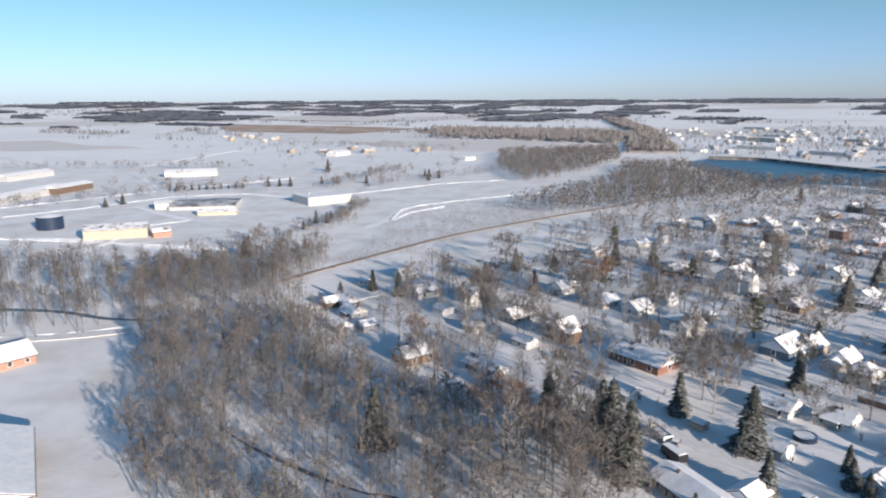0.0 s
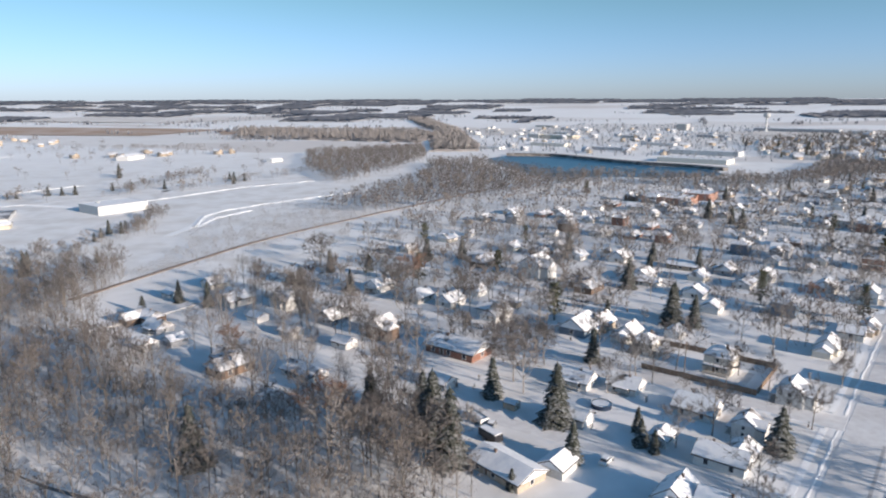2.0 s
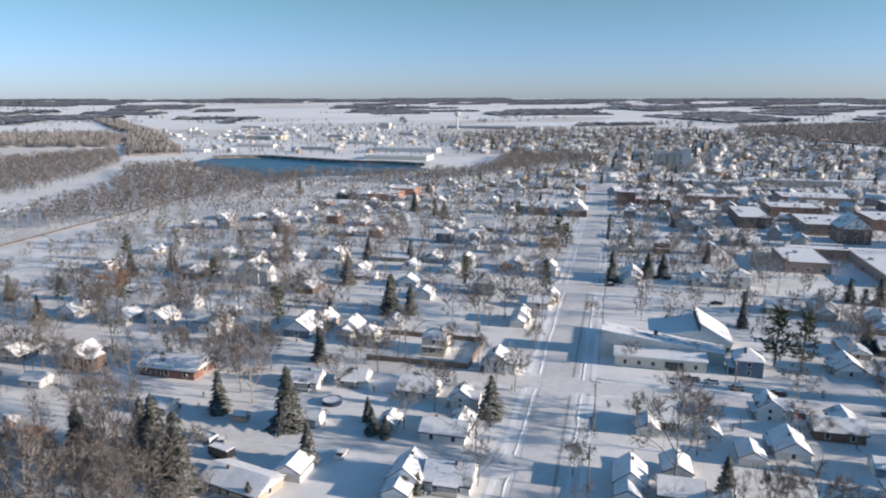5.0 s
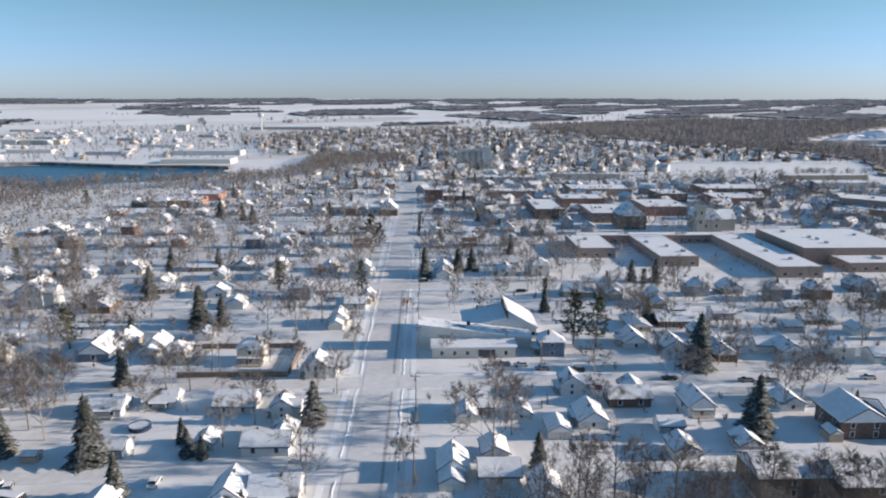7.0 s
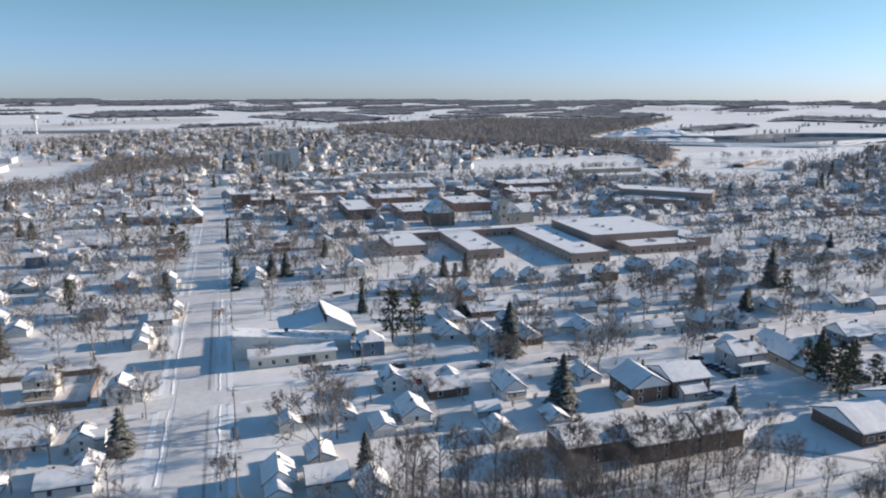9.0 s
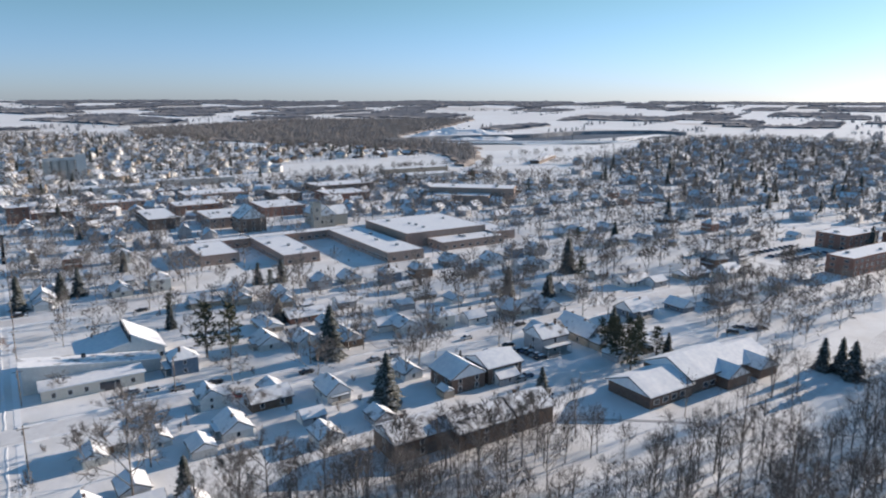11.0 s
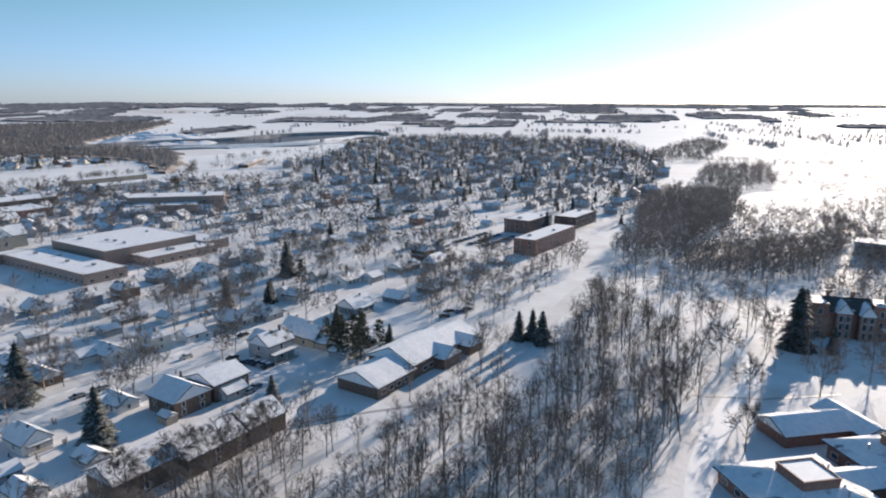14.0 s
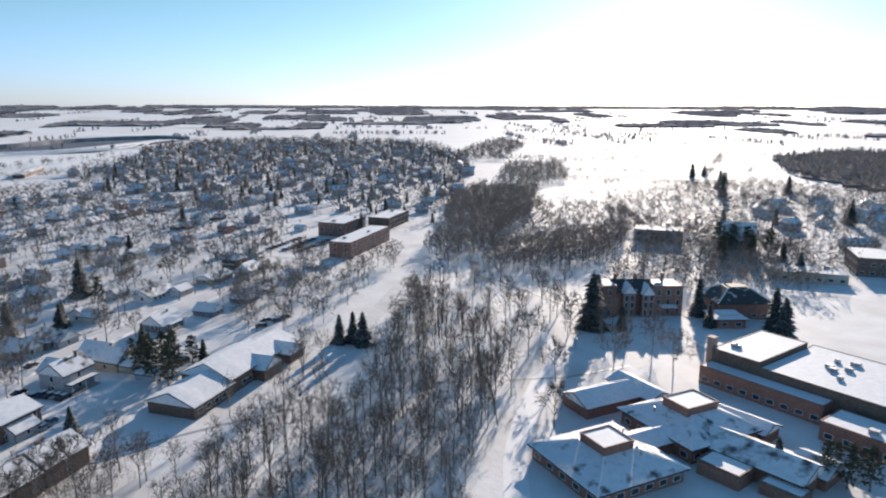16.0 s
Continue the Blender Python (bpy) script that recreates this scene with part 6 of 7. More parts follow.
spruce(184.9, -85.5, 11.3)
spruce(222.4, -98.2, 9.3)
spruce(144.3, -242.4, 9.7)
spruce(148.2, -228.8, 10.6)
spruce(127.7, -239.6, 7.7)
spruce(197.4, -201.3, 9.7)
spruce(214.0, -231.0, 11.5)
spruce(189.9, -224.2, 9.6)
pine(282.6, -230.9, 13.4)
spruce(273.0, -199.0, 12.3)
spruce(307.6, -158.1, 13.2)
spruce(302.9, -114.3, 9.3)
spruce(150.7, -57.3, 6.8)
spruce(133.5, -353.0, 8.3)
spruce(198.6, -403.8, 5.5)
spruce(351.2, -683.5, 12.3)
spruce(390.4, -548.9, 8.2)
spruce(410.7, -583.6, 8.1)
spruce(158.7, -336.9, 6.2)
spruce(124.8, -102.4, 13.4)
spruce(111.1, -67.8, 5.1)
spruce(122.8, -36.2, 5.0)
spruce(241.2, -81.1, 14.5)
spruce(103.5, 204.1, 11.0)
spruce(94.7, 204.4, 12.6)
spruce(99.2, 206.0, 12.0)
pine(146.5, 158.0, 13.0)
pine(142.5, 166.0, 13.0)
pine(137.0, 168.5, 11.0)
pine(150.0, 164.0, 11.5)
pine(141.0, 155.0, 13.0)
pine(139.0, 161.5, 13.5)
spruce(137.3, 174.3, 8.0)
pine(145.9, 165.4, 12.0)
spruce(207.9, 184.9, 10.5)
spruce(271.7, 290.8, 13.5)
pine(133.5, 153.0, 12.5)
pine(153.4, 161.0, 10.6)
spruce(-42.7, 268.6, 17.2)
spruce(-44.9, 259.4, 15.5)
pine(-39.2, 155.0, 10.5)
pine(-43.5, 154.6, 10.8)
pine(-48.0, 155.1, 10.6)
pine(-42.6, 161.2, 7.5)
pine(-47.8, 161.6, 6.7)
spruce(21.7, 248.9, 22.5)
spruce(21.7, 265.2, 18.3)
spruce(-16.3, 278.0, 16.0)
spruce(-29.9, 158.2, 8.9)
pine(-30.8, 412.6, 17.2)
pine(-37.9, 407.1, 17.5)
pine(-45.1, 406.5, 16.5)
spruce(-26.1, 831.1, 15.9)
spruce(-39.0, 855.5, 11.1)
spruce(-47.8, 661.0, 24.0)
spruce(-107.3, 702.7, 18.2)
spruce(-122.9, 532.8, 19.5)
spruce(161.4, 174.7, 10.8)
spruce(178.7, 385.2, 16.1)
spruce(-27, 878, 14)
spruce(-41, 883, 13)
spruce(-49, 722, 20)
spruce(-59, 790, 12)
spruce(-111, 729, 16)
spruce(-123, 544, 15)
spruce(-74, 519, 12)
spruce(-38, 492, 14)
pine(-46, 388, 15)
pine(-56, 402, 17)
pine(-34, 396, 14)
pine(-30, 372, 16)
spruce(-60, 380, 14)
spruce(-66, 366, 12)
spruce(11, 250, 10)
spruce(-18, 300, 11)
spruce(-48, 282, 10)
spruce(-20, 264, 11)
bare(137.9, 14.7, 18.7)
bare(177.0, -24.3, 11.0)
bare(97.2, -94.1, 15)
bare(103.1, -91.7, 14)
bare(107.5, -87.7, 15)
bare(112.5, -84.0, 13)
bare(111.3, -101.9, 12)
bare(119.0, -99.5, 11)
bare(98.3, -86.2, 14)
bare(104.5, -99.1, 15)
bare(179.2, -45.1, 4.7)
bare(179.0, -56.0, 6.4)
bare(140.8, -27.9, 10.3)
bare(179.7, -65.0, 12.9)
bare(182.1, -72.5, 10.2)
bare(151.6, -3.7, 5.0)
bare(137.1, -6.0, 7.9)
bare(122.4, 37.3, 15.7)
bare(119.9, 48.5, 14.0)
bare(125.7, 30.9, 12.8)
bare(227.9, 152.7, 14.4)
bare(184.0, 111.4, 12.7)
bare(174.9, 139.9, 11.2)
bare(111.0, 97.6, 14.7)
bare(188.7, -47.8, 9.7)
bare(209.2, -22.7, 9.1)
bare(203.7, 6.5, 7.4)
bare(188.7, 49.4, 9.8)
bare(127.5, -115.7, 17.1)
bare(172.3, -105.8, 12.6)
bare(173.8, -125.2, 11.6)
bare(174.9, -99.4, 10.8)
bare(187.7, -121.4, 11.8)
bare(148.5, -47.3, 10.3)
bare(181.6, -70.5, 12.4)
bare(128.4, -24.9, 8.8)
bare(141.0, -4.9, 6.4)
bare(246.2, -120.6, 11.9)
bare(127.9, -115.5, 15.5)
bare(89.0, -97.9, 20.0)
bare(170.3, -122.8, 12.5)
bare(177.8, -111.4, 12.2)
bare(109.3, -158.3, 12.2)
bare(119.0, 66.7, 13.9)
bare(116.3, 75.4, 14.4)
bare(113.8, 82.8, 13.6)
bare(112.2, 89.3, 14.4)
bare(10.7, 208.8, 13.1)
bare(-0.6, 228.2, 11.5)
bare(-7.3, 211.6, 14.9)
bare(22.0, 163.6, 12.4)
bare(38.4, 212.6, 15.2)
bare(26.3, 193.6, 13.8)
bare(28.7, 241.8, 14.4)
bare(145.0, 211.2, 17.8)
bare(210.9, 142.8, 15.5)
bare(177.5, 140.8, 8.2)
bare(193.8, 93.6, 9.3)
bare(297.4, 111.0, 10.1)
bare(172.8, 102.1, 12.5)
bare(164.2, 93.0, 13.5)
bare(98.8, -108.1, 17.8, RUST_TREES)
bare(119.6, -173.8, 11.3, RUST_TREES)
bare(207.2, -175.8, 18.0, RUST_TREES)
bare(277.1, -43.4, 11.9, RUST_TREES)
bare(192.3, -222.4, 8.8, RUST_TREES)
bare(245.9, -7.2, 7.1, RUST_TREES)


def on_road(u, v, r=5.0):
    return any(abs(u - k) < r + 1 for k in ROAD_U) or abs(v - MAIN_V) < r + 5


TOWN = [(150, -20), (150, -70), (146, -130), (150, -180), (180, -262), (300, -290), (470, -280), (620, -230), (640, -60), (640, 330), (560, 470), (300, 470), (160, 310), (176, 200), (158, 60), (150, 20)]
_n = 0
_late = []
for _x, _y, _s in scatter(TOWN, 10.6, 55, 0.65, 1.45):
    _u, _v = _x * CU + _y * SU, _x * SU - _y * CU
    if on_road(_u, _v) or not free(_u, _v, -2.5) or any(a - 2 < _u < c + 2 and b - 2 < _v < d + 2 for a, b, c, d in FOOT):
        continue
    if (_u < 225 and -100 < _v < 140 and _tr.random() < 0.45) or (_u < 300 and _tr.random() < 0.25):
        continue
    if _u < 292 and abs(_v) < 420 and _n < 115:
        bare(_u, _v, 11.0 * _s)
        _n += 1
    else:
        _late.append((_x, _y, _s * 0.88))
forest("yard_trees", "bare trees among the snowy yards", [s for s in _late if math.hypot(s[0], s[1]) < 420], MID_KINDS, [BARK, TWIG])
forest("yard_trees", "bare trees among the snowy yards", [s for s in _late if math.hypot(s[0], s[1]) >= 420], TOWN_KINDS, [BARK, TWIG])
for _k in range(80):
    _u, _v = _tr.uniform(200, 620), _tr.uniform(-270, 440)
    if free(_u, _v, 1) and not on_road(_u, _v, 3) and not any(a < _u < c and b < _v < d for a, b, c, d in FOOT):
        (pine if _k % 3 else spruce)(_u, _v, _tr.uniform(8, 15))

# small houses, sheds and trees between the blocks of the centre
CENTRE = [(400, 60), (520, 0), (600, -4), (640, 40), (640, 330), (520, 340), (400, 340), (384, 250), (384, 62)]


def clear_of(spots, r):
    return [q for q in spots if not any(a - r < q[0] * CU + q[1] * SU < c + r and b - r < q[0] * SU - q[1] * CU < d + r for a, b, c, d in FOOT) and not on_road(q[0] * CU + q[1] * SU, q[0] * SU - q[1] * CU, 3)]


FOOT.extend(((402, 105, 442, 190), (410, 110, 434, 145)))
forest("far_houses", "snow-roofed houses and sheds between town blocks", clear_of(scatter(CENTRE, 21, 88, 0.7, 1.1), 6), FAR_HOUSES, [GREY, ROOFSNOW], "houses")
forest("street_trees", "bare trees between the blocks of the centre", clear_of(scatter(CENTRE, 14, 89, 0.6, 1.0), 2), DIM_KINDS, [BARK, TWIG])

# shrubs and hedges in the yards
forest("shrubs", "low bare shrubs and hedges in snowy yards", clear_of([(x, y, s) for x, y, s in scatter([(140, -20), (140, -240), (420, -260), (420, 420), (170, 420), (176, 200), (150, 40)], 13.5, 91, 0.12, 0.28) if free(x * CU + y * SU, x * SU - y * CU, -4)], 1), TUFTS, [BARK, TWIG], "shrubs")

# ---- woods ----
def canopy(cx, cy, ln, wd, turn, rnd, cell=18.0, h=11.0):
    """A block of woods seen from afar: an uneven roof of crowns with ragged edges."""
    n, m = max(2, int(ln / cell)), max(1, int(wd / cell))
    c, s = math.cos(turn), math.sin(turn)
    V, F = [], []
    for i in range(n + 1):
        for j in range(m + 1):
            edge = i in (0, n) or j in (0, m)
            p, q = (i / n - 0.5) * ln + rnd.uniform(-0.4, 0.4) * cell, (j / m - 0.5) * wd + rnd.uniform(-0.4, 0.4) * min(cell, wd / m)
            x, y = cx + p * c - q * s, cy + p * s + q * c
            g = rise(x, y)
            V.append((x, y, g + h * (rnd.uniform(0.15, 0.6) if edge else rnd.uniform(0.45, 0.8))))
    for i in range(n):
        for j in range(m):
            a, b, d, e = i * (m + 1) + j, (i + 1) * (m + 1) + j, (i + 1) * (m + 1) + j + 1, i * (m + 1) + j + 1
            p = np.mean([V[a], V[b], V[d], V[e]], axis=0)
            o = len(V)
            V.append((p[0] + rnd.uniform(-3, 3), p[1] + rnd.uniform(-3, 3), p[2] + h * rnd.uniform(0.15, 0.6)))
            F.extend(((a, b, o), (b, d, o), (d, e, o), (e, a, o)))
    rim = [i * (m + 1) for i in range(n + 1)] + [n * (m + 1) + j for j in range(1, m + 1)] + [i * (m + 1) + m for i in range(n - 1, -1, -1)] + [j for j in range(m - 1, 0, -1)]
    o = len(V)
    for k in rim:
        x, y, z = V[k]
        V.append((x, y, rise(x, y) - 0.5))
    for k in range(len(rim)):
        k2 = (k + 1) % len(rim)
        F.extend(((rim[k], rim[k2], o + k2), (rim[k], o + k2, o + k)))
    return V, F


def canopy_poly(name, label, poly, cell, h, seed):
    """The roof of crowns of a broad wood with an outline of the plan, uneven all over."""
    rnd = random.Random(seed)
    us, vs = [p[0] for p in poly], [p[1] for p in poly]
    n, m = int((max(us) - min(us)) / cell), int((max(vs) - min(vs)) / cell)
    V, F, idx = [], [], {}

    def vert(i, j, low):
        if (i, j, low) not in idx:
            r2 = random.Random(i * 7919 + j * 13 + seed)
            u, v = min(us) + (i + r2.uniform(-0.45, 0.45)) * cell, min(vs) + (j + r2.uniform(-0.45, 0.45)) * cell
            x, y = XY(u, v)
            idx[i, j, low] = len(V)
            V.append((x, y, rise(x, y) + (-0.4 if low else h * r2.uniform(0.35, 0.8))))
        return idx[i, j, low]

    full = {(i, j) for i in range(n) for j in range(m) if inside((min(us) + (i + 0.5) * cell, min(vs) + (j + 0.5) * cell), poly) and rnd.random() < 0.9}
    for i, j in full:
        a, b, c, d = vert(i, j, 0), vert(i + 1, j, 0), vert(i + 1, j + 1, 0), vert(i, j + 1, 0)
        p = np.mean([V[a], V[b], V[c], V[d]], axis=0)
        o = len(V)
        V.append((p[0] + rnd.uniform(-3, 3), p[1] + rnd.uniform(-3, 3), p[2] + h * rnd.uniform(0.2, 0.75)))
        F.extend(((a, b, o), (b, c, o), (c, d, o), (d, a, o)))
        for (di, dj), (p, q) in (((-1, 0), ((i, j), (i, j + 1))), ((1, 0), ((i + 1, j), (i + 1, j + 1))), ((0, -1), ((i, j), (i + 1, j))), ((0, 1), ((i, j + 1), (i + 1, j + 1)))):
            if (i + di, j + dj) not in full:
                a, b, c, d = vert(*p, 0), vert(*q, 0), vert(*q, 1), vert(*p, 1)
                F.extend(((a, b, c), (a, c, d)))
    return tagged(new(name, mesh_arrays(name, np.array(V), np.array(F), [WOODS])), label, "woods", kind="stuff")


for _name, _lab, _poly, _gap, _kinds in (
        ("lake_woods", "bare brown woods along the quarry lake", [(600, -300), (612, -240), (622, -150), (690, -120), (760, -90), (860, -10), (923, -60), (915, -146), (800, -140), (770, -130), (694, -150), (664, -205), (628, -295), (606, -340)], 6.0, TOWN_KINDS),
        ("rail_woods", "bare brown woods beside the railway", [(330, -372), (344, -328), (400, -300), (480, -290), (600, -270), (612, -345), (650, -410), (690, -470), (640, -520), (560, -450), (440, -400)], 7.2, TOWN_KINDS),
        ("meadow_woods", "bare brown woods between the fields", [(510, -586), (443, -466), (560, -500), (690, -560), (844, -694), (657, -747)], 8.0, DIM_KINDS),
        ("far_meadow_woods", "bare brown woods between the fields", [(849, -1179), (943, -786), (1100, -860), (1243, -1036), (1060, -1449)], 12, CLUMPS),
        ("railway_trees", "line of bare trees along the railway", [(800, -640), (850, -590), (1300, -960), (1819, -1480), (1790, -1530), (1280, -1010)], 8, CLUMPS),
        ("east_woods", "broad bare woods beyond the town", [(692, 474), (735, 527), (971, 680), (1161, 655), (1278, 700), (1640, 1060), (2040, 1440), (2235, 820), (1870, 286), (1595, 250), (1272, 392), (1160, 426), (1018, 520), (859, 552)], 14, CLUMPS),
        ("creek_woods", "bare brown woods along the creek valley", [(164, 674), (126, 651), (103, 744), (138, 930), (201, 885)], 6.5, BANK_KINDS),
        ("vale_woods", "bare brown woods at the end of a white field", [(294, 935), (227, 962), (266, 1326), (362, 1518), (349, 1265)], 10, DIM_KINDS),
        ("row_brush", "dense brown brush before the apartment row", [(107, 58), (120, 60), (120, 114), (105, 116)], 2.6, BRUSH_KINDS),
        ("hill_woods", "dark bare woods at the edge of bright fields", [(-145, 1146), (-135, 895), (-197, 745), (-300, 760), (-420, 1250), (-343, 1336), (-276, 1356)], 13, CLUMPS),
        ("west_bank_woods", "thin bare trees along the creek road", [(14, -262), (44, -248), (74, -300), (92, -330), (62, -345), (36, -385), (10, -395), (-10, -300)], 9.5, NEAR_KINDS),
        ("row_trees", "tall bare trees before the apartment row", [(94, 18), (116, 20), (117, 112), (96, 118)], 7.2, NEAR_KINDS),
        ("park_trees", "scattered bare trees in the snowy park", [(30, 215), (60, 240), (96, 268), (104, 300), (80, 312), (40, 300), (14, 250), (-10, 245), (5, 215)], 11, NEAR_KINDS),
        ("railside_woods", "bare brush and trees beside the railway", [(150, -290), (200, -330), (260, -352), (340, -376), (352, -345), (330, -319), (250, -300), (165, -280)], 4.2, BRUSH_KINDS),
        ("meadow_brush", "scattered bare trees in the creek meadow", [(203, -341), (240, -376), (290, -404), (340, -416), (352, -380), (260, -345)], 9, BRUSH_KINDS),
        ("campus_trees", "scattered bare trees round the campus", [(-20, 330), (-60, 330), (-150, 420), (-240, 620), (-200, 740), (-30, 720), (60, 580), (20, 450), (-10, 420)], 9.0, BANK_KINDS),
        ("thicket", "dense brown thicket at the edge of the park", [(84, 322), (92, 370), (73, 412), (40, 440), (20, 470), (22, 380), (28, 346), (60, 322)], 4.2, BANK_KINDS),
        ("glade_trees", "slender bare trees in a snowy glade", [(95, 395), (42, 450), (10, 440), (0, 470), (31, 514), (100, 546), (112, 470)], 10, MID_KINDS),
        ("bank_woods", "dense bare woods beside the park road", [(108, 334), (91, 347), (92, 485), (114, 640), (170, 640), (176, 553), (136, 420), (124, 352)], 4.5, BANK_KINDS),
        ("lane_trees", "bare trees between lane and back yards", [(104, -92), (104, -130), (116, -200), (160, -240), (178, -240), (172, -160), (140, -130), (126, -96)], 10.5, NEAR_KINDS),
        ("hall_grove", "dense bare trees round the old hall", [(22, 292), (6, 296), (-12, 300), (-70, 330), (-80, 420), (-20, 470), (15, 440), (14, 380), (24, 330)], 6.0, BANK_KINDS),
        ("corner_trees", "tall bare trees at the edge of the back yards", [(93, -2), (112, -4), (118, 22), (120, 62), (95, 64)], 6.0, NEAR_KINDS),
        ("corner_brush", "grey-brown brush at the edge of the back yards", [(112, 24), (128, 34), (140, 62), (118, 64), (108, 40)], 3.2, BRUSH_KINDS),
        ("roadside_trees", "bare trees along the park road", [(118, 208), (140, 198), (176, 215), (176, 300), (158, 322), (128, 335)], 9.5, MID_KINDS),
        ("lawn_trees", "slender bare trees on the sloping lawn", [(90, 118), (108, 130), (104, 190), (88, 180), (80, 150)], 12, NEAR_KINDS)):
    if _kinds is CLUMPS:
        _gap *= 0.8
        canopy_poly(_name, _lab, _poly, 13.0, 4.0, int(_poly[0][0]))
        _kinds = TUFTS
    forest(_name, _lab, [q for q in scatter(_poly, _gap, int(_poly[0][0]) + 7, *((0.28, 0.55) if _kinds is BRUSH_KINDS else (0.65, 1.1))) if free(q[0] * CU + q[1] * SU, q[0] * SU - q[1] * CU, -3.0)], _kinds, [BARK, TWIG if _kinds is not TUFTS else WOODS])

# belts and blocks of far woods among the fields
_rb = random.Random(2024)
_VV, _FF, _spots = [], [], []
for _k in range(720):
    _a, _r = radians(_rb.uniform(-85, 150)), 1350 + 3450 * _rb.random() ** 0.75
    _cx, _cy = _r * math.cos(_a), _r * math.sin(_a)
    _uu, _vv = _cx * CU + _cy * SU, _cx * SU - _cy * CU
    if (900 < _uu < 1800 and -900 < _vv < 380) or math.hypot(_cx, _cy) > 4700:
        continue
    _ta = radians(_rb.choice((-30, -30, 60)) + _rb.uniform(-6, 6))
    _wid = _rb.choice((12, 12, 14, 18, 40, 90, 150, 220) if _r > 2300 else (12, 12, 14, 20, 40, 70))
    _len = _rb.uniform(70, 300) * (0.6 + _r / 4000)
    if _r < 1900 or _wid < 30:
        for _ in range(int(min(110, _len * _wid / 200))):
            _p, _q = _rb.uniform(-0.5, 0.5) * _len, _rb.uniform(-0.5, 0.5) * _wid
            _spots.append((_cx + _p * math.cos(_ta) - _q * math.sin(_ta), _cy + _p * math.sin(_ta) + _q * math.cos(_ta), _rb.uniform(0.5, 0.95)))
    else:
        _v, _f = canopy(_cx, _cy, _len, _wid, _ta, _rb, h=_rb.uniform(9, 13))
        _o = sum(len(q) for q in _VV)
        _VV.append(np.array(_v))
        _FF.append(np.array(_f) + _o)
for _k in range(120):
    _a = radians(-85 + 235 * (_k + _rb.random()) / 120)
    _r = _rb.uniform(4300, 4780)
    _v, _f = canopy(_r * math.cos(_a), _r * math.sin(_a), _rb.uniform(250, 650), _rb.uniform(60, 120), _a + math.pi / 2, _rb, 20, _rb.uniform(8, 12))
    _o = sum(len(q) for q in _VV)
    _VV.append(np.array(_v))
    _FF.append(np.array(_f) + _o)
tagged(new("far_woods", mesh_arrays("far_woods", np.concatenate(_VV), np.concatenate(_FF), [HAZETREE])), "dark blocks of bare woods across the distant fields", "woods", kind="stuff")
_spots = [s for s in _spots if math.hypot(s[0], s[1]) < 4860]
forest("far_hedgerows", "hedgerows and small woods across the distant fields", _spots, CLUMPS, [HAZETREE, HAZETREE])
# hedgerows and groves by the works yards beyond the railway
for _a, _b, _w, _c in (((68, -960), (290, -791), 5, 60), ((150, -610), (230, -600), 6, 26), ((40, -620), (75, -598), 12, 16), ((95, -612), (145, -608), 12, 22), ((165, -685), (182, -672), 10, 8), ((130, -356), (210, -388), 12, 30), ((200, -388), (255, -440), 14, 34), ((280, -556), (430, -650), 30, 70), ((392, -1520), (560, -1800), 30, 50), ((446, -1134), (662, -944), 60, 70), ((-32, 600), (-194, 733), 7, 50), ((103, 570), (-2, 491), 7, 34), ((-60, 930), (-260, 860), 10, 50), ((0, 735), (-62, 709), 30, 40), ((-90, 1300), (-40, 820), 8, 50), ((200, 1000), (-40, 1500), 14, 60), ((109, 730), (-120, 747), 12, 60), ((142, 944), (1, 1128), 8, 30), ((1, 1128), (-105, 979), 8, 30), ((98, 1429), (-119, 1452), 10, 40), ((-30, 480), (-60, 530), 24, 20), ((250, 980), (60, 1010), 14, 70), ((120, 820), (-100, 880), 12, 60), ((330, 1500), (-60, 1900), 20, 80), ((0, 1250), (-250, 1150), 16, 60), ((60, 700), (-150, 800), 10, 60), ((690, 270), (700, 470), 14, 60), ((840, 270), (830, 520), 18, 60), ((640, 470), (740, 545), 10, 40), ((690, 520), (640, 640), 16, 50), ((770, 600), (800, 860), 16, 60), ((150, -640), (240, -612), 10, 16), ((330, -545), (480, -560), 22, 40), ((10, 400), (-10, 470), 14, 26), ((420, -900), (700, -880), 40, 40)):
    _sp = []
    for _ in range(_c):
        _f, _g = _rb.random(), _rb.uniform(-0.5, 0.5) * _w
        _u, _v = _a[0] + (_b[0] - _a[0]) * _f + _g, _a[1] + (_b[1] - _a[1]) * _f + _rb.uniform(-0.5, 0.5) * _w
        _sp.append((*XY(_u, _v), _rb.uniform(0.45, 0.85)))
    forest("hedgerow", "row of bare trees and bushes beside the fields", _sp, MID_KINDS if abs(_a[1]) < 420 else TOWN_KINDS, [BARK, TWIG])

# farmsteads far off
far_houses("farmsteads", [(420, -980), (520, -820), (640, -860), (560, -1000)], 48, 61, TAN)
far_houses("farmsteads", [(440, -1400), (520, -1150), (640, -1300), (560, -1500)], 60, 62, TAN)
far_houses("farmsteads", [(1000, -700), (1300, -640), (1500, -1000), (1250, -1150)], 75, 63, WHITE)
far_houses("farmsteads", [(-160, 540), (-60, 480), (-60, 620), (-160, 680)], 32, 64, WHITE)
forest("farm_trees", "bare trees round farmsteads and works yards", scatter([(100, -640), (180, -540), (420, -520), (560, -640), (640, -1000), (460, -1450), (300, -1100), (200, -800)], 64, 71, 0.6, 1.0), FAR_KINDS, [BARK, TWIG])


